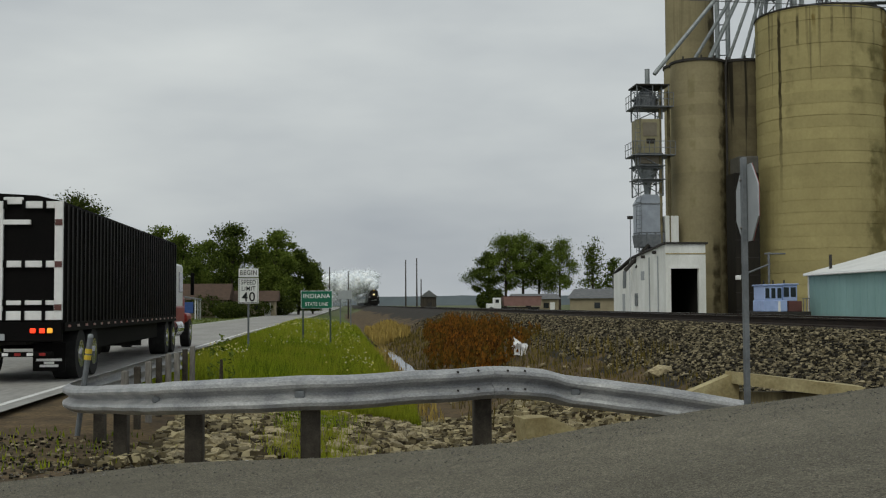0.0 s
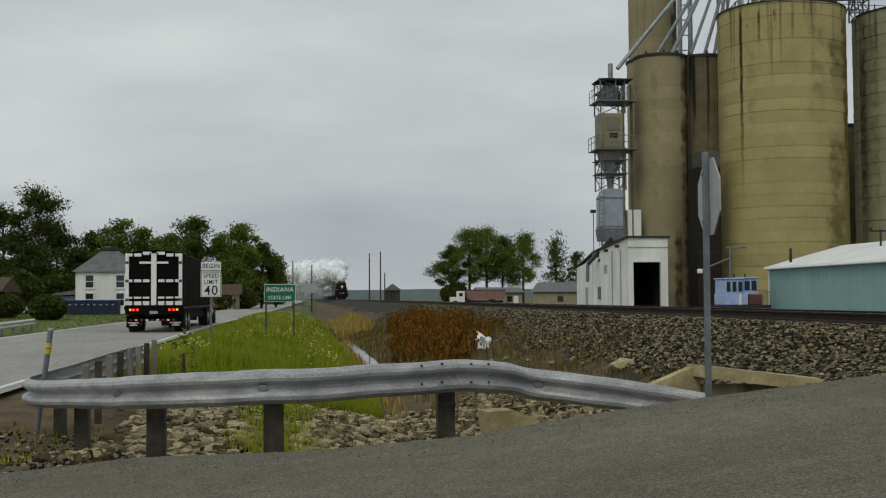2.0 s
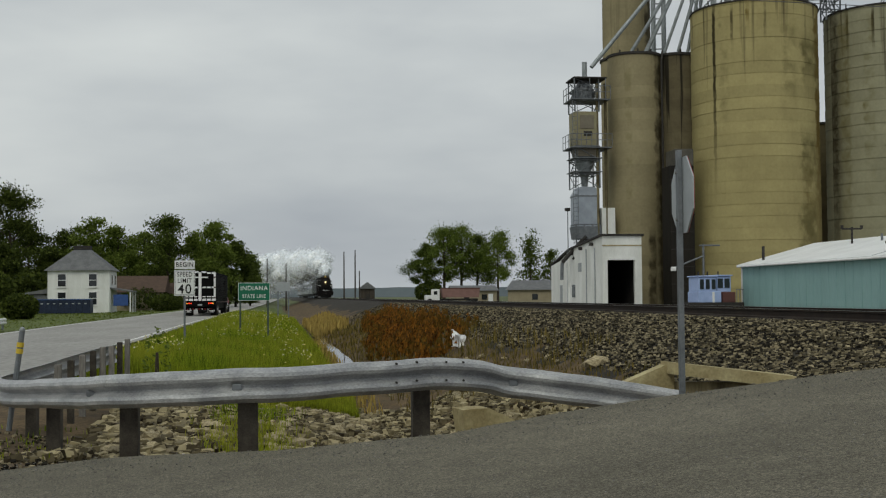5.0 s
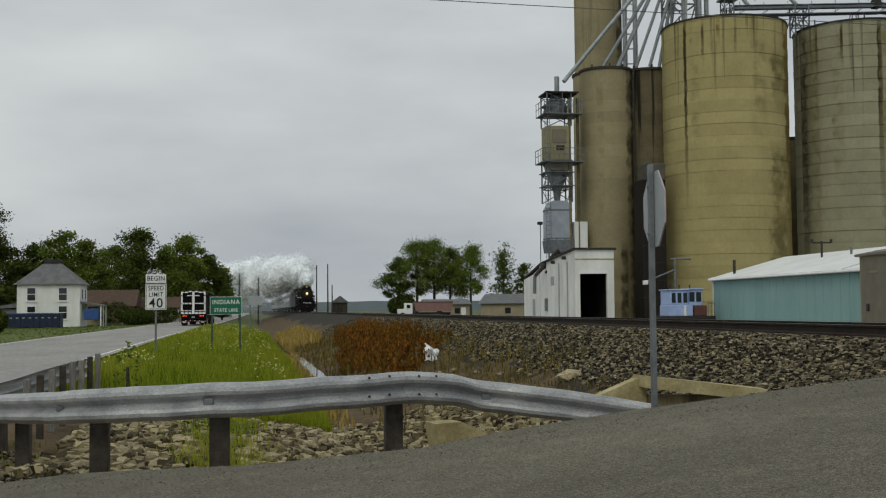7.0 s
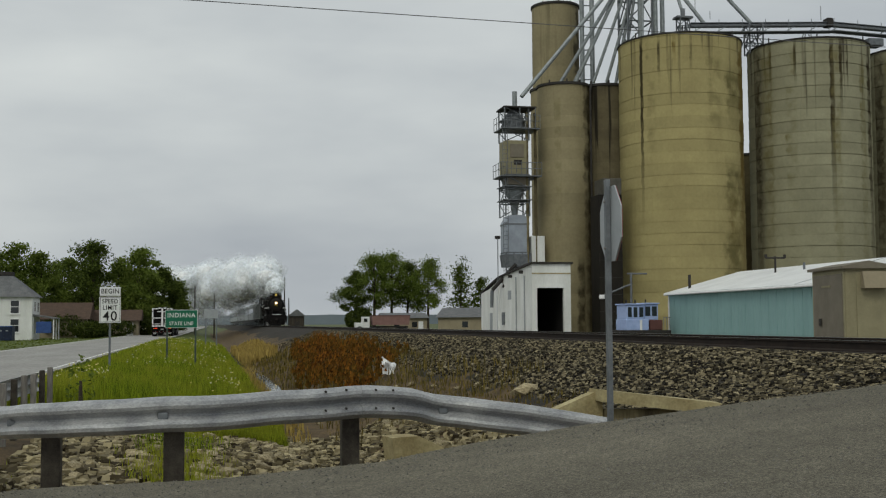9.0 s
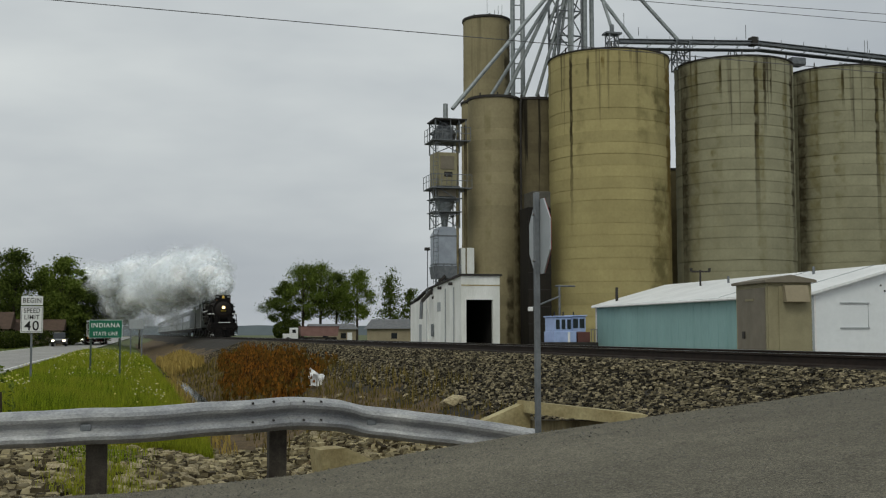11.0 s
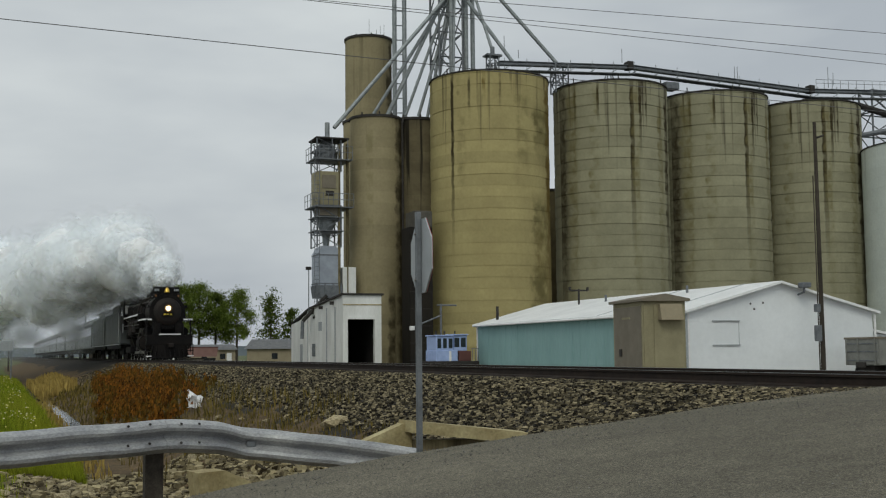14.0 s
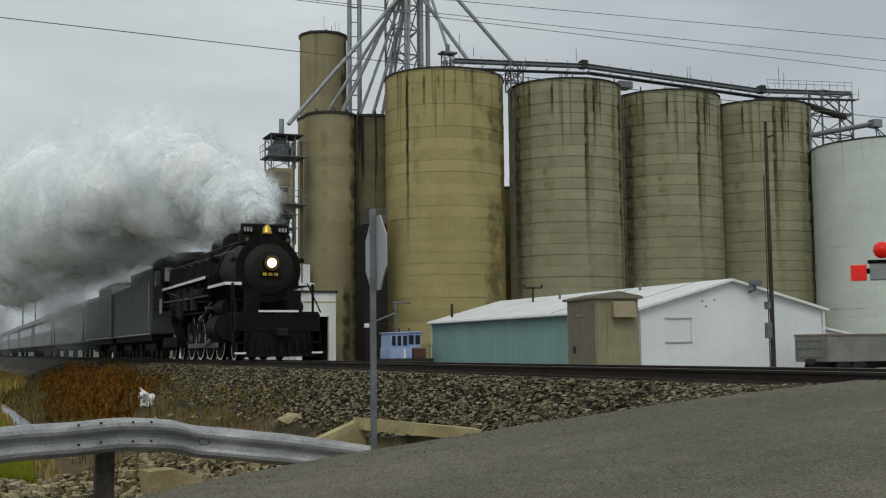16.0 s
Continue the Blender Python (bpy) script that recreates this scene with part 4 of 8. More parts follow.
    for q in (-1.0, -0.35, 0.35, 1.0):
        part("tank_leg", box(B(), q - 0.06, q + 0.06, -1.05, -0.93, 4.9, 7.0), M["galv_dull"], d)
    part("side_chute", rod(B(), (-0.2, -1.0, 6.1), (-2.1, -0.6, 4.0), 0.16, seg=8), M["rim"], d)
    part("chute_boot", rod(B(), (-2.1, -0.6, 4.0), (-2.15, -0.6, 2.6), 0.14, seg=8), M["galv_dull"], d)
    part("stack", rod(B(), (0.1, 0, 18.9), (0.1, 0, 20.4), 0.2), M["galv_mid"], d)
    for s in (0.85, 1.55):
        part("downpipe", rod(B(), (s, -0.9, 6), (s, -0.9, 18.5), 0.12), M["bin"], d)
    bm = B()
    for s in (-1.25, -0.85):
        rod(bm, (s, -1.15, 5.4), (s, -1.15, 18), 0.025, seg=5)
    for k in range(36):
        rod(bm, (-1.25, -1.15, 5.6 + k * 0.35), (-0.85, -1.15, 5.6 + k * 0.35), 0.018, seg=4)
    part("ladder", bm, M["galv_dull"], d)
    part("control_room", box(B(), 1.15, 2.25, -1, 1, 5.6, 8.4, 0.03), M["white_wall"], d, "small white control room")
    part("floodlight_pole", rod(B(), (-1.6, -0.6, 4.4), (-1.6, -0.6, 8.4), 0.04, seg=6), M["galv_dull"], d)
    part("floodlight", box(B(), -1.82, -1.42, -0.8, -0.4, 8.15, 8.4, 0.04), M["rim"], d)
    part("feed_chute", rod(B(), (0.2, -0.6, 6.0), (-1.2, -1.0, 4.2), 0.22, seg=8), M["rim"], d)
    return t


build_workhouse()


# ---- metal shed, bungalow, pole, wagon, mover ----
def build_shed():
    t = thing("storage_shed", "long metal shed with teal side, white gable and white roof", "shed")
    x0, x1, y0, y1, e, px, pz = 29.42, 40.0, 45.6, 70.6, 3.16, 34.5, 4.52
    part("side_wall", box(B(), x0, x0 + 0.15, y0 + 0.15, y1, -0.1, e), M["teal"], t, "teal corrugated side wall")
    part("side_wall", box(B(), x1 - 0.15, x1, y0 + 0.15, y1, -0.1, e), M["white_metal"], t)
    part("gable_wall", prism(B(), [(x0, -0.1), (x1, -0.1), (x1, e), (px, pz), (x0, e)], "y", y0, y0 + 0.15), M["white_metal"], t, "white gable wall")
    part("rear_wall", prism(B(), [(x0, -0.1), (x1, -0.1), (x1, e), (px, pz), (x0, e)], "y", y1 - 0.15, y1), M["white_metal"], t)
    for a, b in ((x0, 1), (x1, -1)):
        s = (pz - e) / abs(px - a)
        part("roof_panel", prism(B(), [(a - 0.25 * b, e - 0.25 * s), (px, pz), (px, pz + 0.12), (a - 0.25 * b, e - 0.25 * s + 0.12)], "y", y0 - 0.3, y1 + 0.2), M["roof_white"], t, "white sheet roof")
    bm = B()
    k = y0 + 0.6
    while k < y1:
        box(bm, x0 - 0.018, x0, k, k + 0.05, 0, e - 0.05)
        k += 0.9
    part("wall_ribs", bm, M["teal"], t)
    part("corner_trim", box(B(), x0 - 0.03, x0 + 0.1, y0 - 0.03, y0, 0, e), M["white"], t)
    part("corner_trim", box(B(), x0 - 0.04, x0 - 0.02, y1 - 0.2, y1, 0, e), M["white"], t)
    part("gutter", rod(B(), (x0 - 0.28, y0 - 0.2, e - 0.05), (x0 - 0.28, y1, e - 0.05), 0.06), M["white"], t)
    part("downspout", rod(B(), (x0 - 0.1, y0 - 0.1, 0), (x0 - 0.1, y0 - 0.1, e - 0.1), 0.05), M["sign_back"], t)
    for z in (1.6, 2.72):
        part("door_track", box(B(), 30.75, 32.25, y0 - 0.06, y0, z, z + 0.05), M["sign_back"], t, "horizontal metal door track")
    part("hatch_edge", box(B(), 32.2, 32.22, y0 - 0.015, y0, 1.65, 2.72), M["sign_back"], t)
    for y in (48.2, 53.8):
        part("roof_seam", prism(B(), [(x0 - 0.2, e - 0.06 + 0.12), (px, pz + 0.12), (px, pz + 0.15), (x0 - 0.2, e - 0.06 + 0.15)], "y", y, y + 0.05), M["sign_back"], t, "raised roof seam")
    for x, z in ((32.9, 3.55), (33.6, 3.6), (33.1, 3.3)):
        part("nail_hole", rod(B(), (x, y0 - 0.01, z), (x, y0, z), 0.05, seg=8), M["rim"], t)
    part("downspout", rod(B(), (x1 + 0.05, y0 - 0.1, 1.9), (x1 + 0.05, y0 - 0.1, e - 0.1), 0.06), M["white"], t)
    part("roof_vent", rod(B(), (30.2, 69.0, 3.2), (30.2, 69.0, 4.35), 0.09), M["rim"], t, "dark roof vent pipe")
    for x, y in ((33.2, 60), (33.6, 52)):
        s = e + (x - x0) / (px - x0) * (pz - e)
        part("roof_pipe", rod(B(), (x, y, s), (x, y, s + 0.5), 0.07), M["galv_dull"], t)
    bm = B()
    rod(bm, (33.0, 63, 4.1), (33.0, 63, 5.2), 0.06)
    rod(bm, (32.4, 63, 5.1), (33.6, 63, 5.1), 0.05)
    rod(bm, (32.4, 63, 5.1), (32.4, 63, 5.3), 0.08)
    rod(bm, (33.6, 63, 5.1), (33.6, 63, 5.3), 0.08)
    part("roof_lamp_bracket", bm, M["rim"], t)
    bm = B()
    rod(bm, (35.6, y0 - 0.05, 4.0), (35.6, y0 - 0.5, 4.1), 0.05)
    box(bm, 35.35, 35.85, y0 - 0.75, y0 - 0.35, 4.3, 4.55, 0.05)
    rod(bm, (35.6, y0 - 0.5, 4.1), (35.6, y0 - 0.5, 4.35), 0.06)
    part("yard_lamp", bm, M["galv_dull"], t)
    u = thing("lean_to", "low white lean-to with sloping roof beside the shed", "shed")
    part("wall", prism(B(), [(40.05, -0.1), (43.2, -0.1), (43.2, 1.75), (40.05, 2.3)], "y", 46.2, 60), M["white_metal"], u)
    part("roof", prism(B(), [(40.05, 2.3), (43.5, 1.7), (43.5, 1.82), (40.05, 2.42)], "y", 46.0, 60.2), M["roof_white"], u)
    part("window", box(B(), 40.02, 40.08, 45.7, 46.15, 1.8, 2.8), M["dark"], u)
    return t


build_shed()


def build_bungalow():
    t = thing("signal_bungalow", "brown steel railway equipment cabinet with a hooded vent", "cabinet", at=pose(16.78, 28.2, 0, 0, 0, -8))
    W, D, H = 1.26, 2.3, 2.80
    part("body", box(B(), 0, W, 0, D, 0.2, H, 0.02), M["khaki"], t)
    # the door side's shade is painted in with the darker khaki
    part("door", box(B(), -0.035, 0, 0.12, D - 0.15, 0.3, H - 0.15, 0.01), M["khaki_dark"], t, "steel door in a darker khaki for the shaded side")
    part("door_panel", box(B(), -0.05, -0.035, 0.9, 1.5, H - 0.5, H - 0.44), M["khaki"], t)
    part("door_handle", box(B(), -0.08, -0.035, 1.55, 1.7, 1.25, 1.45, 0.01), M["rim"], t)
    part("hinge_rail", box(B(), -0.04, 0.0, 0.0, 0.08, 0.3, H - 0.1, 0.01), M["khaki"], t)
    part("front_panel", box(B(), 0.30, W - 0.06, -0.03, 0, 0.3, H - 0.12, 0.01), M["khaki"], t)
    part("corner_post", box(B(), 0.0, 0.10, -0.02, 0, 0.2, H - 0.1, 0.01), M["khaki"], t)
    part("roof", prism(B(), [(-0.1, H - 0.02), (W + 0.1, H - 0.02), (W + 0.1, H + 0.05), (W / 2, H + 0.19), (-0.1, H + 0.05)], "y", -0.12, D + 0.1), M["khaki_dark"], t)
    part("vent_hood", prism(B(), [(-0.30, H - 0.55), (-0.03, H - 0.55), (-0.03, H - 0.1), (-0.16, H - 0.1)], "x", 0.42, 1.08), M["tan_wall"], t, "pale vent hood")
    part("base", box(B(), 0.05, W - 0.05, 0.05, D - 0.05, -0.1, 0.2), M["concrete"], t)


build_bungalow()


def build_pole(x, y, h, r, label, arms=(), lean=0.0, extra=None):
    t = thing("utility_pole", label, "utility pole", "utility poles", at=pose(x, y, land(x, y) - 0.3, 0, lean))
    part("shaft", rod(B(), (0, 0, 0), (0, 0, h), r, r * 0.65, seg=12), M["pole_wood"], t)
    for z in arms:
        part("crossarm", box(B(), -1.1, 1.1, -0.06, 0.06, z - 0.06, z + 0.06, 0.01), M["wood"], t)
        for s in (-1.0, -0.45, 0.45, 1.0):
            part("insulator", rod(B(), (s, 0, z + 0.06), (s, 0, z + 0.2), 0.04, seg=8), M["sign_back"], t)
    return t


p = build_pole(29.1, 35.9, 10.4, 0.10, "dark timber utility pole beside the white shed")
part("conduit", rod(B(), (-0.2, -0.05, 0.3), (-0.2, -0.05, 8.3), 0.022, seg=6), M["pole_wood"], p)
part("meter", box(B(), -0.38, -0.16, -0.2, 0.0, 2.0, 2.6, 0.02), M["galv_dull"], p)
part("meter", box(B(), -0.36, -0.18, -0.2, 0.0, 3.1, 3.4, 0.02), M["galv_dull"], p)
part("bracket", rod(B(), (0.1, 0, 9.8), (0.4, 0, 9.9), 0.04, seg=6), M["rim"], p)


def build_wheel(parent, x, y, z, r, w, hub="chrome", name="wheel"):
    """A road wheel on an axle along x."""
    o = part(name, rod(B(), (-w / 2, 0, 0), (w / 2, 0, 0), r, seg=24), M["tyre"], parent)
    o.location = (x, y, z)
    bm = B()
    rod(bm, (-w / 2 - 0.012, 0, 0), (w / 2 + 0.012, 0, 0), r * 0.56, seg=20)
    rod(bm, (-w / 2 - 0.05, 0, 0), (w / 2 + 0.05, 0, 0), r * 0.22, seg=12)
    part("rim", bm, M[hub], o)
    return o


def build_wagon():
    t = thing("grain_wagon", "grey aluminium hopper grain trailer parked by the shed", "trailer", at=pose(36.75, 42.3, 0))
    part("box_body", box(B(), -0.3, 4.3, -1.1, 1.1, 0.65, 1.85, 0.03), M["wagon"], t)
    part("top_rail", box(B(), -0.35, 4.35, -1.14, 1.14, 1.82, 1.92, 0.02), M["khaki_dark"], t)
    for z in (0.85, 1.25, 1.6):
        part("end_rib", box(B(), -0.36, -0.3, -1.0, 1.0, z, z + 0.05, 0.01), M["galv_dull"], t)
    for s in (-0.9, 0.2, 0.95):
        part("end_post", box(B(), -0.38, -0.3, s, s + 0.07, 0.65, 1.85, 0.01), M["wagon"], t)
    part("chassis", box(B(), -0.1, 4.2, -0.5, 0.5, 0.35, 0.65, 0.02), M["rim"], t)
    part("latch", box(B(), -0.44, -0.36, -0.3, 0.3, 0.55, 0.8, 0.02), M["rim"], t)
    for x in (0.6, 1.5, 3.9):
        for y in (-0.95, 0.95):
            w = part("wheel", rod(B(), (0, -0.13, 0), (0, 0.13, 0), 0.42, seg=20), M["tyre"], t)
            w.location = (x, y, 0.35)
    part("tailgate", box(B(), -0.33, -0.3, -1.05, 1.05, 0.7, 1.8, 0.01), M["wagon"], t)


build_wagon()


def build_mover():
    t = thing("railcar_mover", "pale blue railcar mover with a windowed cab on a dark deck", "vehicle", at=pose(26.0, 70, 0))
    part("deck", box(B(), -0.5, 2.9, -1.0, 1.2, 0.5, 0.85, 0.03), M["rim"], t, "dark steel deck")
    part("lower_body", box(B(), -0.05, 1.45, -0.9, 1.0, 0.85, 1.55, 0.04), M["pale_blue"], t)
    part("body_step", box(B(), 0.85, 1.0, -0.94, -0.9, 0.85, 1.5, 0.01), M["white"], t)
    part("cab", box(B(), 0.0, 1.15, -0.85, 0.95, 1.55, 2.45, 0.04), M["pale_blue"], t)
    for x in (0.08, 0.46, 0.84):
        part("window", box(B(), x, x + 0.25, -0.88, -0.84, 1.68, 2.3, 0.01), M["glass"], t)
    part("cab_roof", box(B(), -0.08, 1.22, -0.95, 1.05, 2.45, 2.53, 0.03), M["pale_blue"], t)
    part("rear_cab", box(B(), 1.3, 2.25, -0.5, 1.0, 1.5, 2.5, 0.04), M["pale_blue"], t)
    for x in (1.38, 1.82):
        part("window", box(B(), x, x + 0.33, -0.53, -0.49, 1.75, 2.35, 0.01), M["glass"], t)
    part("rear_roof", box(B(), 1.22, 2.33, -0.6, 1.05, 2.5, 2.58, 0.03), M["pale_blue"], t)
    part("engine_hood", box(B(), 1.55, 2.4, -0.85, 0.9, 0.85, 1.5, 0.04), M["maroon"], t)
    for x in (0.3, 0.9, 1.6):
        part("exhaust", rod(B(), (x, 0, 2.5), (x, 0, 2.8), 0.05, seg=8), M["rim"], t)
    bm = B()
    for x in (2.45, 2.65, 2.85):
        rod(bm, (x, -0.9, 0.85), (x, -0.9, 1.65), 0.025, seg=5)
    rod(bm, (2.4, -0.9, 1.65), (2.9, -0.9, 1.65), 0.025, seg=5)
    part("handrail", bm, M["galv_dull"], t)
    for x in (0.2, 2.2):
        part("wheel", rod(B(), (x, -0.95, 0.4), (x, -0.75, 0.4), 0.42, seg=20), M["tyre"], t)
        part("wheel", rod(B(), (x, 0.75, 0.4), (x, 0.95, 0.4), 0.42, seg=20), M["tyre"], t)
    g = thing("loading_arm", "thin steel loading bracket on the bin wall", "bracket")
    bm = B()
    rod(bm, (27.5, 78, 3.2), (29.8, 78, 4.1), 0.06)
    rod(bm, (29.7, 78, 0), (29.7, 78, 4.9), 0.08)
    rod(bm, (29.4, 78, 4.8), (30.9, 78, 4.8), 0.06)
    part("arm", bm, M["galv_dull"], g)
    part("lamp", box(B(), 27.35, 27.65, 77.8, 78.2, 3.0, 3.3, 0.05), M["white"], g)


build_mover()


def build_crossing_signal():
    t = thing("crossing_signal", "railway crossing flasher with red lenses on a grey mast", "crossing signal", at=pose(17.15, 17.65, 0, 0, 0, -44))
    part("mast", rod(B(), (0.25, 0, 0), (0.25, 0, 3.6), 0.06), M["galv_mid"], t)
    part("crossarm", box(B(), -0.5, 1.0, -0.05, 0.05, 2.82, 2.92), M["black"], t)
    for x in (-0.66, 0.08):
        part("red_panel", box(B(), x, x + 0.3, -0.1, 0.05, 2.68, 3.0, 0.02), M["red_lens"], t, "square red lamp")
    part("junction_box", box(B(), -0.3, 0.04, -0.14, 0.06, 2.68, 3.02, 0.02), M["galv_mid"], t, "grey junction box")
    part("hood", box(B(), -0.34, 0.1, -0.18, 0.08, 3.02, 3.08, 0.02), M["black"], t)
    bm = B()
    lathe(bm, [(0.16, 0), (0.17, 0.05), (0.15, 0.16), (0.09, 0.24), (0.02, 0.27)], 24)
    o = part("lens", bm, M["red_lens"], t, "round red signal lens", smooth=True)
    o.matrix_local = pose(-0.06, 0, 3.28, 90, 0, 0)
    part("base", box(B(), 0.0, 0.5, -0.25, 0.25, -0.1, 0.3, 0.03), M["concrete"], t)


build_crossing_signal()


# ---- overhead wires ----
def build_wire(y, z, slope, r):
    bm = B()
    pts = [(-60 + 6 * i, y, z + slope * (-60 + 6 * i) + 0.35 * ((-74 + 6 * i) / 75) ** 2) for i in range(26)]
    sweep(bm, pts, [(r * math.cos(k * 1.2566), r * math.sin(k * 1.2566)) for k in range(5)])
    return part("wire", bm, M["wire"], line)


M["wire"] = mat("dull_wire", (0.16, 0.16, 0.165), (0.12, 0.12, 0.125), rough=0.7)
line = thing("power_line", "thin overhead power wires between two timber poles", "power line")
for x in (-60.0, 90.0):
    part("pole", rod(B(), (x, 25, -0.6), (x, 25, 11.2), 0.16, 0.11, seg=10), M["pole_wood"], line)
    part("crossarm", box(B(), x - 0.06, x + 0.06, 24.4, 25.6, 9.6, 9.75), M["wood"], line)
for z, slope, r in ((8.31, -0.019, 0.010), (9.43, -0.009, 0.008), (9.36, 0.0065, 0.008), (9.49, 0.027, 0.008)):
    build_wire(25.0, z, slope, r)


MOTIONS = []


# ---- guardrail round the corner ----
W_FACE = [(0.0, 0.0), (0.022, -0.004), (0.074, -0.042), (0.082, -0.075), (0.074, -0.104), (0.012, -0.142), (0.004, -0.156),
          (0.012, -0.170), (0.074, -0.208), (0.082, -0.237), (0.074, -0.270), (0.022, -0.308), (0.0, -0.312)]


def build_guardrail():
    t = thing("guardrail", "galvanised W-beam guardrail bent round the corner and dipping into the ground", "guardrail")
    line = [(-2.75, 21.2, 0.60), (-2.85, 19, 0.59), (-3.0, 17, 0.55), (-3.22, 15.9, 0.48), (-3.36, 15.0, 0.44), (-3.12, 14.2, 0.45), (-2.55, 13.1, 0.53), (-1.95, 11.9, 0.62),
            (-1.5, 11.1, 0.69), (-1.0, 10.65, 0.735), (-0.3, 10.5, 0.765), (0.6, 10.85, 0.775), (1.46, 11.15, 0.80), (1.95, 11.35, 0.765), (2.3, 11.5, 0.685),
            (2.85, 11.35, 0.62), (3.4, 11.3, 0.54), (4.05, 11.25, 0.43)]
    path = smooth_path(line, 8)
    path = [p + Vector((0, 0, 0.012 * noise.noise((p.x * 2.3, p.y, 7)))) for p in path]
    cut = [0, 40, 64, 96, len(path) - 1]
    sec = W_FACE + [(s - 0.007, h) for s, h in reversed(W_FACE)]
    for a, b in zip(cut, cut[1:]):
        off = 0.012 if a == 96 else 0.0
        part("beam", sweep(B(), [p + Vector((0, -off, 0)) for p in path[a:b + 1]], sec), M["galv"], t)
    for x, y, z in ((1.12, 11.02, 0.79), (1.32, 11.08, 0.80), (1.62, 11.2, 0.79), (1.80, 11.28, 0.78)):
        for dz in (-0.03, -0.205):
            bm = B()
            rod(bm, (x, y - 0.11, z + dz), (x, y - 0.055, z + dz), 0.011, seg=8)
            part("bolt", bm, M["rim"], t)
    for x, y, z in ((-1.75, 11.5, 0.655), (-0.35, 10.5, 0.765), (2.35, 11.5, 0.68)):
        bm = B()
        box(bm, x - 0.045, x + 0.045, y - 0.06, y - 0.02, z - 0.19, z - 0.13, 0.01)
        part("bolt_washer", bm, M["galv_dull"], t)
    posts = [(-3.0, 15.0, 0.40, 0.13), (-2.45, 13.45, 0.45, 0.15), (-1.38, 11.35, 0.6, 0.17), (-0.26, 10.75, 0.70, 0.18), (1.40, 11.38, 0.74, 0.17)]
    posts += [(-2.82 + 0.2 * (i / 7), 15.7 + 0.78 * i, 0.56 + 0.015 * i, 0.085) for i in range(8)]
    for x, y, z, w in posts:
        bm = B()
        g = land(x, y) - 0.25
        box(bm, x - w / 2, x + w / 2, y - (0.09 if y < 15.2 else 0.05), y + (0.11 if y < 15.2 else 0.06), g, z + random.uniform(-0.02, 0.03), 0.012)
        part("post", bm, M["wood"] if y > 15.2 and round(y * 10) % 3 else M["post"], t)
    return t


build_guardrail()


def build_delineator():
    t = thing("road_delineator", "leaning grey marker post with yellow reflector bands", "road marker", at=pose(-3.36, 15.3, -0.4, 0, 7, 0))
    part("post", rod(B(), (0, 0, 0), (0, 0, 1.42), 0.035, seg=8), M["galv_dull"], t)
    for z in (1.12, 1.2):
        part("reflector_band", rod(B(), (0, 0, z), (0, 0, z + 0.06), 0.045, seg=10), M["yellow"], t, "yellow reflector band")
    part("cap", ball(B(), (0, 0, 1.42), 0.038, 2), M["galv_mid"], t)


build_delineator()


# ---- signs ----
def build_indiana_sign():
    t = thing("state_line_sign", "green state line sign with white lettering on two posts", "road sign", at=pose(-0.86, 45, 0, 0, 0, 0))
    for x in (-0.52, 0.53):
        part("post", box(B(), x - 0.035, x + 0.035, 0.03, 0.09, -0.9, 1.9, 0.005), M["green_post"], t)
    part("panel_border", box(B(), -0.60, 0.60, 0.0, 0.02, 1.27, 1.95, 0.004), M["sign_white"], t)
    part("panel", box(B(), -0.585, 0.585, -0.006, 0.0, 1.285, 1.935, 0.002), M["green_sign"], t)
    words("lettering", "INDIANA", 0.235, M["sign_white"], t, pose(0, -0.010, 1.74, 90), 0.98)
    words("lettering", "STATE LINE", 0.19, M["sign_white"], t, pose(0, -0.010, 1.43, 90), 0.82)


M["green_post"] = mat("dull_green_post", (0.09, 0.125, 0.10), (0.065, 0.09, 0.075), rough=0.7, scale=4)
build_indiana_sign()


def build_speed_sign():
    t = thing("speed_limit_sign", "white speed limit 40 sign under a begin plate", "road sign", at=pose(-2.77, 36, 0, 0, 0, 3))
    part("post", box(B(), -0.03, 0.03, 0.03, 0.09, -0.6, 2.5, 0.004), M["galv_dull"], t)
    part("plate", box(B(), -0.31, 0.31, 0, 0.015, 1.46, 2.24, 0.004), M["sign_white"], t)
    part("begin_plate", box(B(), -0.30, 0.30, 0, 0.015, 2.27, 2.53, 0.004), M["sign_white"], t)
    for a, b, c, d in ((-0.29, 0.29, 2.205, 2.218), (-0.29, 0.29, 1.482, 1.495), (-0.29, -0.277, 1.495, 2.205), (0.277, 0.29, 1.495, 2.205)):
        part("border", box(B(), a, b, -0.004, 0, c, d), M["ink"], t)
    words("lettering", "BEGIN", 0.20, M["ink"], t, pose(0, -0.006, 2.40, 90), 0.86)
    words("lettering", "SPEED", 0.19, M["ink"], t, pose(0, -0.006, 2.10, 90), 0.82)
    words("lettering", "LIMIT", 0.19, M["ink"], t, pose(0, -0.006, 1.91, 90), 0.86)
    words("lettering", "40", 0.40, M["ink"], t, pose(0, -0.006, 1.65, 90), 0.98)


build_speed_sign()


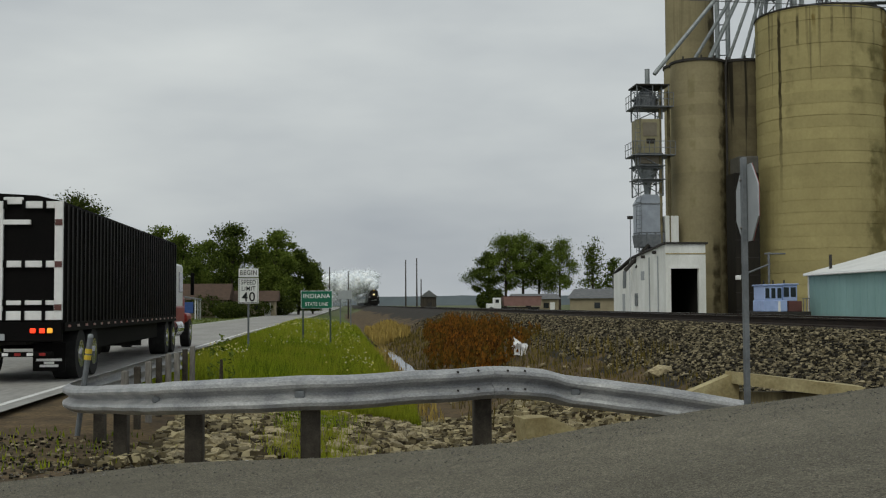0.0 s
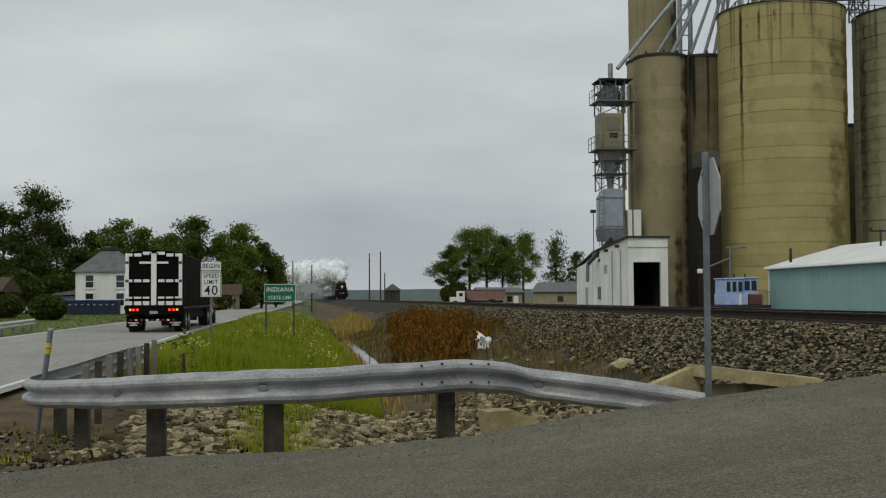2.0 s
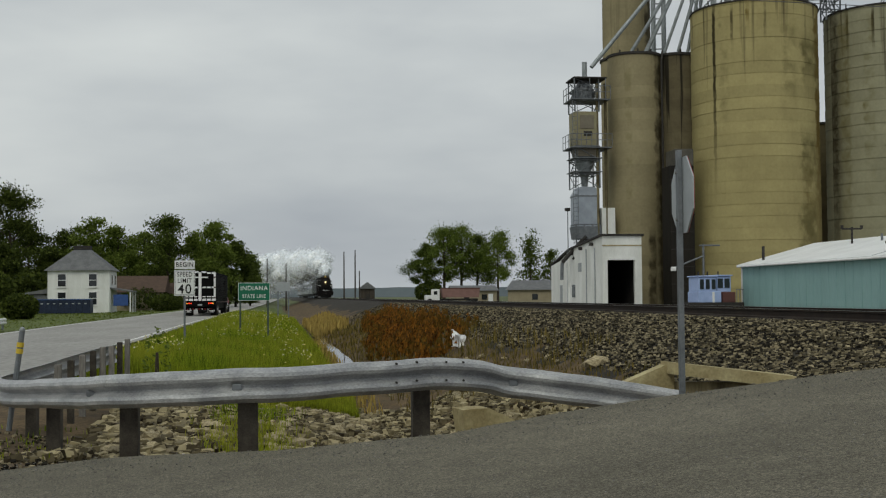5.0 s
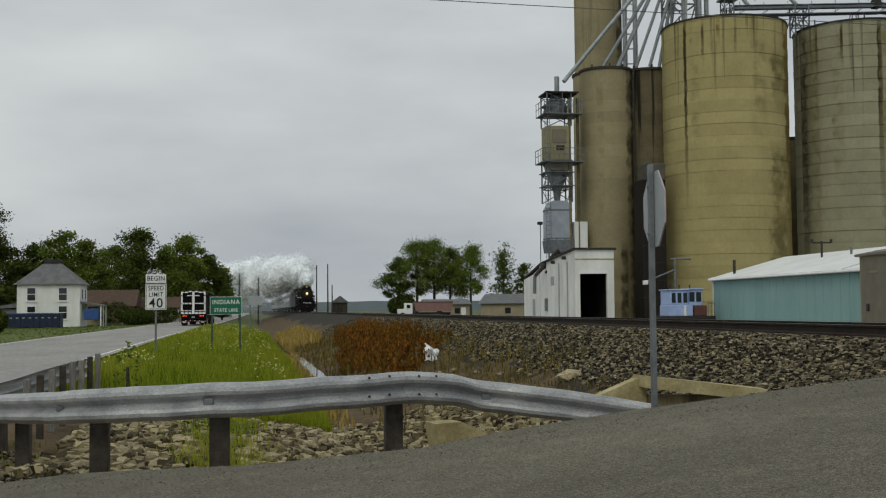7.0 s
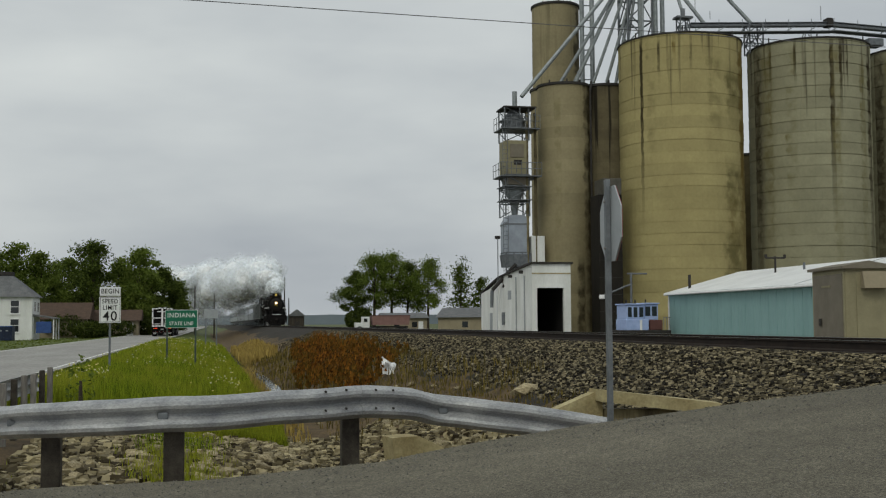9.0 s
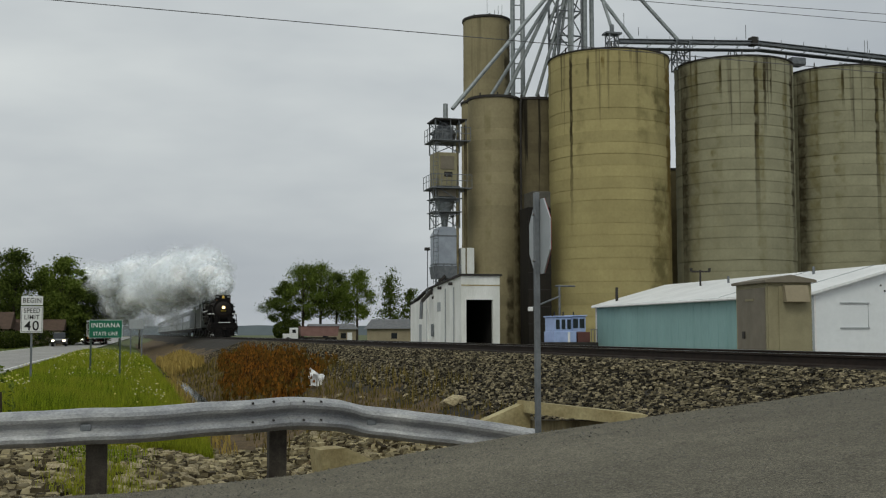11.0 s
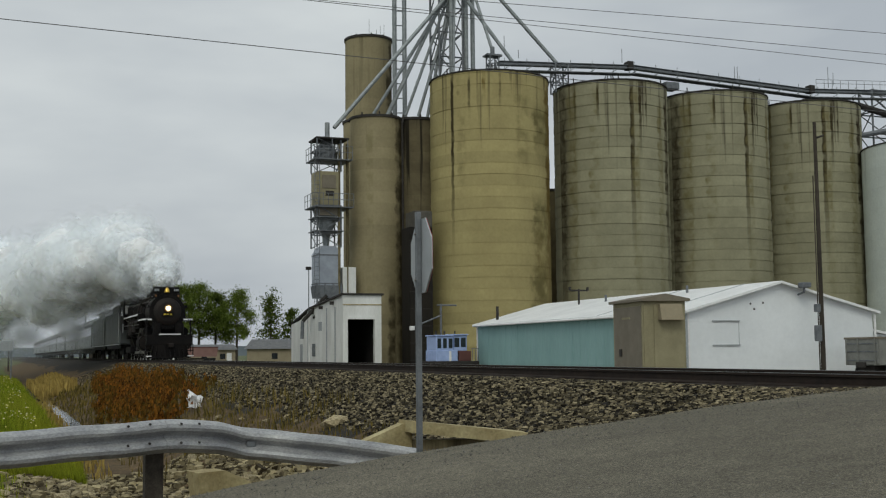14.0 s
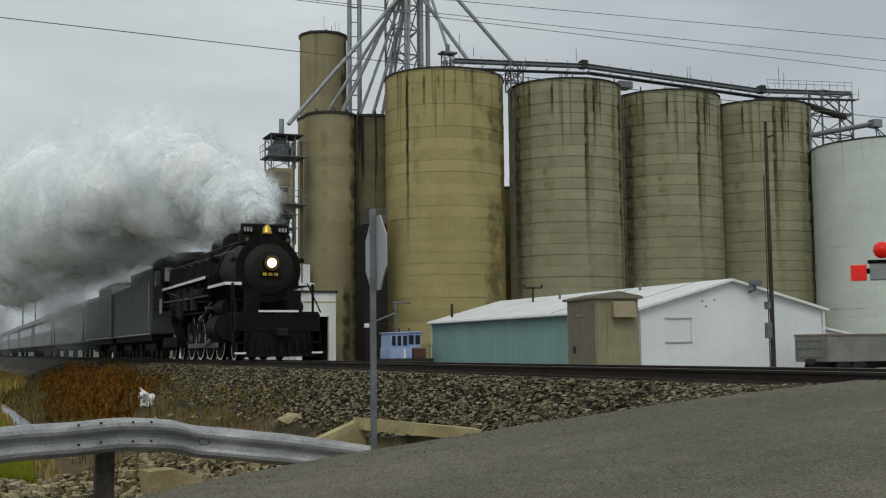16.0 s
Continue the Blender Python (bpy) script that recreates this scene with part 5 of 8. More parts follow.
def build_stop_sign():
    t = thing("stop_sign", "octagonal stop sign seen from its bare metal back", "road sign", at=pose(3.93, 10.82, 0, 0, 0, 86))
    g = -0.1
    part("post", box(B(), -0.035, 0.035, 0.02, 0.07, g, 2.80, 0.006), M["galv_dull"], t)
    oc = [(0.40 * math.cos(radians(22.5 + 45 * i)), 2.36 + 0.40 * math.sin(radians(22.5 + 45 * i))) for i in range(8)]
    part("plate", prism(B(), oc, "y", 0.004, 0.018), M["sign_back"], t, "bare aluminium back")
    part("face", prism(B(), oc, "y", 0.0, 0.0035), M["red"], t, "red face")
    for z in (2.12, 2.58):
        part("bolt", rod(B(), (0, 0.02, z), (0, 0.085, z), 0.014, seg=8), M["steel"], t)


build_stop_sign()

t = thing("rail_notice_sign", "small grey notice board on two posts by the track", "road sign", at=pose(0.5, 90, 0))
part("board", box(B(), -0.52, 0.52, 0, 0.03, 1.84, 2.53, 0.01), M["sign_back"], t)
for x in (-0.4, 0.4):
    part("post", box(B(), x - 0.05, x + 0.05, 0.03, 0.12, -0.9, 2.5, 0.01), M["galv_dull"], t)


# ---- culvert, rocks, litter ----
# stained concrete, with the shadow below the headwall cap mixed into its colour
M["stained_shaded_concrete"] = mat("stained_shaded_concrete", (0.30, 0.25, 0.14), (0.09, 0.075, 0.045), rough=0.9, scale=3, fine=0.2, stretch=(1, 1, 0.2))


def build_culvert():
    t = thing("culvert_headwall", "pale weathered concrete culvert headwall with a sloping wing", "headwall")
    bm = B()
    a = [bm.verts.new(v) for v in ((4.22, 12.44, 0.66), (4.25, 12.10, 0.66), (5.42, 11.60, 0.52), (5.5, 11.95, 0.52))]
    b = [bm.verts.new(v.co - Vector((0, 0, 0.13))) for v in a]
    bm.faces.new(a)
    bm.faces.new(b[::-1])
    for i in range(4):
        bm.faces.new((a[i], b[i], b[(i + 1) % 4], a[(i + 1) % 4]))
    bmesh.ops.recalc_face_normals(bm, faces=bm.faces[:])
    part("cap", bm, M["concrete"], t)
    part("wall", prism(B(), [(4.30, 12.45), (4.34, 12.26), (5.3, 11.8), (5.36, 12.0)], "z", -0.9, 0.44), M["stained_shaded_concrete"], t, "stained concrete face darkened for the shadow under the cap")
    bm = B()
    prism(bm, [(3.55, -0.9), (4.32, -0.9), (4.32, 0.62), (4.22, 0.62), (3.72, 0.42), (3.55, 0.28)], "y", 12.28, 12.46)
    part("wing_wall", bm, M["concrete"], t)
    u = thing("concrete_block", "broken pale concrete block beside the ditch", "concrete block", at=pose(2.42, 13.75, -0.45, 0, -8, 12))
    bm = B()
    prism(bm, [(-0.22, 0), (0.42, 0), (0.42, 0.3), (0.12, 0.5), (-0.22, 0.54)], "y", -0.15, 0.2)
    part("block", bm, M["concrete"], u)


build_culvert()


def stone_mesh(seed, sub=1):
    bm = B()
    bmesh.ops.create_icosphere(bm, subdivisions=sub, radius=1.0)
    for v in bm.verts:
        v.co *= 1 + 0.42 * noise.noise(v.co * 1.3 + Vector((seed * 7.1, seed, 0)))
        v.co.z *= 0.68
    me = bpy.data.meshes.new("rock")
    bm.to_mesh(me)
    bm.free()
    return me


def build_rocks():
    kinds = [stone_mesh(k) for k in range(9)]
    for k in kinds:
        k.materials.append(M["rock"])
    rng = random.Random(5)
    for i in range(300):
        if i < 240:
            x, y = rng.uniform(-2.3, 3.0), 11.2 + 11 * rng.random() ** 1.2
        else:
            x, y = rng.uniform(2.6, 6.2), rng.uniform(12.5, 30)
        s = rng.uniform(0.06, 0.15) * (1.9 if i > 290 else 1.0)
        o = new("rock", kinds[i % 9])
        o.parent = ground
        o.matrix_local = pose(x, y, land(x, y) + s * 0.25, rng.uniform(-20, 20), rng.uniform(-20, 20), rng.uniform(0, 360)) @ Matrix.Diagonal((s * rng.uniform(0.9, 1.5), s, s * 0.9, 1))


def scatter_stones(name, n, seed, where, size, label, material, height=None):
    """Loose stones joined in one mesh, each a dented block."""
    rng = np.random.RandomState(seed)
    base = np.array([[-1, -1, -1], [1, -1, -1], [1, 1, -1], [-1, 1, -1], [-1, -1, 1], [1, -1, 1], [1, 1, 1], [-1, 1, 1]], float)
    quad = np.array([[0, 3, 2, 1], [4, 5, 6, 7], [0, 1, 5, 4], [1, 2, 6, 5], [2, 3, 7, 6], [3, 0, 4, 7]])
    vs, fs = [], []
    for i in range(n):
        x, y = where(rng)
        s = size * rng.uniform(0.5, 1.25)
        b = base * rng.uniform(0.5, 1.0, (8, 3)) * s * np.array([1.15, 1.0, 0.75])
        a, c = rng.uniform(0, 6.28), rng.uniform(-0.6, 0.6)
        r1 = np.array([[math.cos(a), -math.sin(a), 0], [math.sin(a), math.cos(a), 0], [0, 0, 1]])
        r2 = np.array([[1, 0, 0], [0, math.cos(c), -math.sin(c)], [0, math.sin(c), math.cos(c)]])
        vs.append(b @ (r1 @ r2).T + np.array([x, y, (land(x, y) if height is None else height(x)) + s * 0.35]))
        fs.append(quad + 8 * i)
    ob = raw(name, np.concatenate(vs).tolist(), np.concatenate(fs).tolist(), material)
    return tagged(ob, label, "gravel", kind="stuff")


def bank(rng):
    y = 10.3 + 75 * rng.random_sample() ** 2.0
    lo = float(np.interp(y, [10, 15, 19, 45, 60], [4.6, 4.8, 5.7, 5.9, 4.9])) + 0.5 * noise.noise((y * 0.4, 2.0, 6.0))
    return lo + (9.0 - lo) * rng.random_sample() ** 0.75, y


scatter_stones("ballast_stones", 62000, 3, bank, 0.029, "loose grey-brown ballast stones on the track bank", M["stone"])
scatter_stones("ditch_stones", 9000, 4, lambda r: (r.uniform(-2.4, 4.6), 11.0 + 13 * r.random_sample() ** 1.1), 0.065, "small rubble among the larger ditch rocks", M["rubble"])
scatter_stones("shoulder_gravel", 1500, 6, lambda r: (r.uniform(-4.6, -1.5), 9.6 + 5.5 * r.random_sample()), 0.022, "fine gravel on the road shoulder", M["stone"])

M["chips"] = island_mat("asphalt_chips", (0.085, 0.082, 0.075), (0.225, 0.218, 0.20))
scatter_stones("asphalt_chips", 9000, 9, lambda r: (-3.2 + 12.8 * r.random_sample(), 10.1 - 6.2 * r.random_sample() ** 1.2), 0.0052, "pale stone chips worn bare in the asphalt", M["chips"],
               lambda x: road_z(x) + 0.010)
bm = B()
bmesh.ops.create_grid(bm, x_segments=7, y_segments=7, size=0.26)
for v in bm.verts:
    v.co += Vector((0.09 * noise.noise(v.co * 6), 0.09 * noise.noise(v.co * 7 + Vector((3, 1, 0))), 0.22 * noise.noise(v.co * 5.5 + Vector((0, 9, 2)))))
bmesh.ops.solidify(bm, geom=bm.faces[:], thickness=0.01)
for lx, ly, ls in ((2.15, 13.2, 0.06), (2.0, 13.0, 0.035), (2.75, 14.2, 0.04), (-1.0, 13.0, 0.03)):
    lt = part("paper_scrap", prism(B(), [(-ls, -ls * 0.6), (ls, -ls * 0.4), (ls * 0.7, ls * 0.6), (-ls * 0.8, ls * 0.5)], "y", 0, 0.006), M["white"])
    lt.matrix_world = pose(lx, ly, land(lx, ly) + 0.11, -30, 20, 35)
    tagged(lt, "small white paper scrap among the ditch rocks", "litter", "litter scraps")
o = part("plastic_bag", bm, M["white"])
o.matrix_world = pose(5.15, 33.0, 0.12, 62, 28, 10)
tagged(o, "crumpled white plastic bag caught on the bank", "litter")

bm = B()
pts = [(2.35 + 0.3 * noise.noise((y * 0.2, 0, 3)), y) for y in range(31, 95, 3)]
L = [bm.verts.new((x - 0.28 - 0.12 * noise.noise((y, 1, 0)), y, -0.86)) for x, y in pts]
R = [bm.verts.new((x + 0.26 + 0.12 * noise.noise((y, 5, 0)), y, -0.86)) for x, y in pts]
for i in range(len(pts) - 1):
    bm.faces.new((L[i], R[i], R[i + 1], L[i + 1]))
tagged(part("water", bm, M["water"]), "shallow standing water in the ditch", "water", kind="structure")


# ---- grass and weeds ----
def blades(name, n, seed, where, tall, wide, material, label, lean=0.35):
    rng = np.random.RandomState(seed)
    vs, fs = np.zeros((n * 5, 3)), []
    for i in range(n):
        x, y, k = where(rng)
        h, a = tall * k * rng.uniform(0.55, 1.15), rng.uniform(0, 6.28)
        w = wide * rng.uniform(0.6, 1.2) * (1 + max(0, y - 25) / 40)
        dx, dy = math.cos(a), math.sin(a)
        b = rng.uniform(0, 6.28)
        lx, ly = lean * h * math.cos(b) * rng.random_sample(), lean * h * math.sin(b) * rng.random_sample()
        z = land(x, y) - 0.03
        vs[i * 5:i * 5 + 5] = [(x - dx * w, y - dy * w, z), (x + dx * w, y + dy * w, z), (x + dx * w * 0.7 + lx * 0.4, y + dy * w * 0.7 + ly * 0.4, z + h * 0.6),
                               (x - dx * w * 0.7 + lx * 0.4, y - dy * w * 0.7 + ly * 0.4, z + h * 0.6), (x + lx, y + ly, z + h)]
        fs += [(i * 5, i * 5 + 1, i * 5 + 2, i * 5 + 3), (i * 5 + 3, i * 5 + 2, i * 5 + 4)]
    return tagged(raw(name, vs.tolist(), fs, material), label, "grass", kind="stuff")


def verge(rng):
    y = 21.5 + 80 * rng.random_sample() ** 1.7
    lo = -4.1 if y > 24 else -2.3
    x = lo + (1.5 - lo) * rng.random_sample()
    return x, y, min(1.0, 0.6 + (x - lo) * 0.35) * min(1.0, (y - 21.3) / 4 + 0.35)


blades("tall_grass", 105000, 11, verge, 0.62, 0.0085, M["blade"], "tall unmown green grass on the verge")
blades("dry_grass", 2600, 12, lambda r: (r.uniform(2.2, 4.2), r.uniform(68, 100), 1.0), 0.7, 0.03, M["dry_blade"], "straw-yellow dry grass patch beside the ditch")
blades("dry_grass", 3000, 13, lambda r: (r.uniform(-0.2, 2.2), r.uniform(23, 60), 0.7), 0.5, 0.022, M["dry_blade"], "yellowing grass along the ditch edge")
blades("shoulder_grass", 450, 14, lambda r: (r.uniform(-4.3, -1.8), r.uniform(10.8, 16), 0.5), 0.22, 0.012, M["blade"], "sparse short grass on the dirt shoulder")
blades("ditch_grass", 2600, 16, lambda r: (r.normal(-0.35, 0.30), r.uniform(14.0, 21), 0.8), 0.30, 0.008, M["blade"], "grass clump among the ditch rocks")
blades("bank_weeds", 1500, 17, lambda r: (r.uniform(4.2, 6.0), r.uniform(15, 32), 0.5), 0.3, 0.014, M["dock_pale"], "thin dry weeds on the muddy bank")
blades("far_verge", 7000, 18, lambda r: (r.uniform(-40, -12.8), 30 + 130 * r.random_sample(), 0.5), 0.2, 0.03, M["lawn_blade"], "short lawn grass across the highway")


def flowers():
    rng = np.random.RandomState(21)
    vs, fs = [], []
    for i in range(1500):
        x, y, k = verge(rng)
        if x > 0.9 or y < 26 or noise.noise((x * 0.5, y * 0.22, 3.0)) < 0.05:
            continue
        z, r = land(x, y) + 0.68 * k * rng.uniform(0.75, 1.1), 0.012 * rng.uniform(0.6, 1.5) * (1 + y / 60)
        n = len(vs)
        vs += [(x + r * math.cos(a), y + 0.4 * r * math.sin(a), z + 0.7 * r * math.sin(a)) for a in [j * 1.0472 for j in range(6)]]
        fs.append(tuple(range(n, n + 6)))
    tagged(raw("wild_flowers", vs, fs, M["flower"]), "small white and yellow wild flowers in the verge", "flowers", kind="stuff")


flowers()


def build_dock_weeds():
    """Rust-brown dock: stems with many short seed clumps."""
    rng = np.random.RandomState(31)
    vs, fs = [], []
    for i in range(4200):
        x, y = rng.normal(4.9, 1.05), 27 + 38 * rng.random_sample()
        edge = noise.noise((x * 0.9, y * 0.25, 12))
        if y < 29.5 + max(0, x - 4) * 3.2 + 3 * edge or y > x * 13.5 or edge < -0.20 + 0.40 * rng.random_sample() or rng.random_sample() > 1.3 - abs(x - 4.9) * 0.58:
            continue
        z, h = land(x, y), rng.uniform(0.25, 0.95) * (0.8 + 0.6 * edge) * (1.0 if x < 6 else 0.6)
        lx, ly = rng.normal(0, 0.10), rng.normal(0, 0.10)
        n = len(vs)
        vs += [(x - 0.012, y, z), (x + 0.012, y, z), (x + lx, y + ly, z + h)]
        fs.append((n, n + 1, n + 2))
        for k in range(13):
            u = rng.uniform(0.25, 1.0)
            cx, cy, cz = x + lx * u + rng.normal(0, 0.045), y + ly * u + rng.normal(0, 0.045), z + h * u
            s = 0.055 * (1.25 - u * 0.6)
            a = rng.uniform(0, 3.14)
            n = len(vs)
            vs += [(cx - s * math.cos(a), cy - s * math.sin(a), cz - s), (cx + s * math.cos(a), cy + s * math.sin(a), cz - s * 0.6), (cx + 0.3 * s, cy, cz + s * 1.7)]
            fs.append((n, n + 1, n + 2))
    tagged(raw("dock_weeds", vs, fs, M["dock"]), "dense rust-brown dock weeds on the ditch bank", "weeds", kind="stuff")


build_dock_weeds()
blades("olive_weeds", 4200, 33, lambda r: (r.uniform(2.6, 6.8), 22 + 50 * r.random_sample(), 0.8), 0.36, 0.016, M["dock_pale"], "olive and straw weeds among the dock")


def build_shrub(x, y, h, w, label, key="leaf_deep", n=2600, seed=1):
    t = thing("shrub", label, "shrub", at=pose(x, y, land(x, y) - 0.1))
    rng = np.random.RandomState(seed)
    d = rng.normal(0, 1, (n, 3))
    d /= np.linalg.norm(d, axis=1)[:, None]
    rr = rng.uniform(0.55, 1.0, n) ** 0.5
    c = d * rr[:, None] * np.array([w / 2, w / 2, h / 2]) + np.array([0, 0, h / 2])
    part("crown", leaf_cards(c, rng, 0.05 * h + 0.06 if h > 1.5 else 0.05), M[key], t)
    part("stem", rod(B(), (0, 0, 0), (0, 0, h * 0.6), 0.06, 0.03, seg=6), M["bark"], t)


def leaf_cards(c, rng, size):
    """Pointed leaf sprays at the given places, each turned at random."""
    n = len(c)
    a, b = rng.normal(0, 1, (n, 3)), rng.normal(0, 1, (n, 3))
    a /= np.linalg.norm(a, axis=1)[:, None]
    b -= a * (a * b).sum(1)[:, None]
    b /= np.linalg.norm(b, axis=1)[:, None]
    s = (size * rng.uniform(0.5, 1.2, n))[:, None]
    q = np.stack([c - a * s, c + b * s * 0.6, c + a * s, c - b * s * 0.6], 1).reshape(-1, 3)
    me = bpy.data.meshes.new("leaf_sprays")
    me.from_pydata(q.tolist(), [], np.arange(4 * n).reshape(-1, 4).tolist())
    bm = B()
    bm.from_mesh(me)
    bpy.data.meshes.remove(me)
    return bm


def build_tree(x, y, h, w, label, seed, key="leaf", trunk=0.28, lo=0.22, gaps=0.35, leaves=3600, conic=False, size=0.34):
    t = thing("tree", label, "tree", "trees", at=pose(x, y, land(x, y) - 0.15))
    rng = np.random.RandomState(seed)
    bm = B()
    rod(bm, (0, 0, 0), (0.1, 0, h * 0.45), 0.022 * h, 0.013 * h, seg=8)
    rod(bm, (0.1, 0, h * 0.45), (0.0, 0.1, h * 0.9), 0.013 * h, 0.004 * h, seg=6)
    ends = []
    n = 16 if not conic else 22
    for k in range(n):
        u = lo + (0.97 - lo) * (k + rng.random_sample()) / n
        a = k * 2.4 + rng.uniform(-0.5, 0.5)
        prof = math.sin(math.pi * min(1, ((u - lo) / (1 - lo)) ** 0.75 * 0.88 + 0.12)) if not conic else (1.05 - u) ** 0.8 * rng.uniform(0.4, 1.15)
        reach = w / 2 * max(0.18, prof) * rng.uniform(0.6, 1.1)
        z0 = h * u * 0.75
        e = np.array([reach * math.cos(a), reach * math.sin(a), h * u])
        rod(bm, (0.1, 0, max(z0, h * 0.12)), tuple(e), 0.006 * h, 0.0018 * h, seg=5)
        ends.append(e)
        ends.append(e * np.array([0.55, 0.55, 1]) + rng.normal(0, 0.04 * h, 3))
        if rng.random_sample() > gaps:
            ends.append(e + rng.normal(0, 0.055 * h, 3))
    part("trunk", bm, M["bark"], t)
    ends.append(np.array([0, 0, h * 0.95]))
    pts = []
    each = leaves // len(ends)
    for e in ends:
        sg = rng.uniform(0.03, 0.072) * h
        pts.append(e + rng.normal(0, 1, (each, 3)) * np.array([sg, sg, sg * 0.62]))
    c = np.concatenate(pts)
    c = c[c[:, 2] > h * lo * 0.55]
    part("crown", leaf_cards(c, rng, size), M[key], t)
    return t


TREES = [(-53, 172, 15.5, 12, 1, "leaf_deep"), (-46, 168, 16.5, 11, 2, "leaf_deep"), (-38.5, 176, 18.0, 12, 3, "leaf_deep"), (-33, 190, 12.5, 9, 4, "leaf_deep"),
         (-28, 182, 13.5, 8, 5, "leaf"), (-24.5, 186, 13.0, 9, 6, "leaf"), (-21, 190, 12.5, 9, 7, "leaf"), (-16.5, 181, 14.6, 5.5, 8, "leaf_dark"),
         (-13, 186, 11.5, 8, 9, "leaf"), (-9.8, 182, 13.0, 6.5, 10, "leaf"), (-6.5, 188, 10.5, 6.5, 11, "leaf_dark"), (-4.6, 205, 9.0, 3.8, 12, "leaf_dark"), (-40, 196, 14, 12, 13, "leaf_deep"),
         (-11.5, 196, 10.5, 9, 14, "leaf_dark"), (-19, 200, 11, 10, 15, "leaf"), (-27, 203, 11, 10, 16, "leaf"), (-60, 190, 14, 12, 17, "leaf_deep"), (-43, 160, 11.5, 10, 18, "leaf_deep"), (-45.0, 182, 16.0, 12, 61, "leaf_deep"), (-57, 166, 13.0, 12, 62, "leaf_deep"), (-36.5, 163, 9.5, 8, 19, "leaf_deep"), (-50, 156, 12, 10, 20, "leaf_deep"), (-32, 172, 9, 8, 30, "leaf_deep"),
         (31.0, 240, 12.0, 8, 21, "leaf_dark"), (34.5, 239, 15.8, 9, 22, "leaf"), (38.3, 240, 16.0, 9, 23, "leaf"), (42.0, 242, 14.2, 8, 24, "leaf_dark"), (45.3, 236, 14.6, 8.5, 25, "leaf")]
for x, y, h, w, s, k in TREES:
    far = y > 230
    build_tree(x, y, h, w, "leafy green roadside tree with an uneven crown" if not far else "tall slender-stemmed green tree beyond the yard", s, k,
               lo=0.14 if not far else 0.36, leaves=(15000 if s < 4 or s == 13 else 11000) if not far else 13000, gaps=0.1 if s < 4 else 0.35, size=0.21 if not far else 0.17)
build_tree(51.8, 234, 13.6, 7.5, "thin conifer with sparse drooping branches", 31, "leaf_dark", conic=True, lo=0.25, leaves=3600, size=0.22)
build_tree(56.6, 236, 10.5, 7, "leaning sparse tree beside the low building", 32, "leaf_dark", lo=0.3, leaves=2600, size=0.22)
for x, y, h, w, sd in ((-29.5, 118, 2.6, 5.0, 41), (-24, 150, 2.0, 4, 42), (-21.5, 102, 2.3, 3.2, 63), (-14.8, 160, 2.4, 5, 43), (-12.6, 172, 2.6, 6, 44), (-33, 112, 3.4, 4, 45), (31, 236, 4.5, 6, 46), (-9.5, 178, 3, 6, 47), (-19, 170, 3.5, 8, 48), (-36, 165, 4, 9, 49), (-45, 160, 4, 10, 50), (-31.5, 158, 5.5, 7, 71), (-37, 152, 6, 9, 72), (-43, 148, 6, 9, 73), (-29.5, 162, 4.5, 6, 74), (-13.5, 186, 5, 8, 75), (-24, 176, 6, 9, 76), (40, 238, 3.2, 7, 51)):
    build_shrub(x, y, h, w, "dense dark green rounded shrub", seed=sd)
build_shrub(-2.25, 22.6, 1.3, 0.55, "small leafy sapling behind the guardrail posts", "leaf", 140, 60)


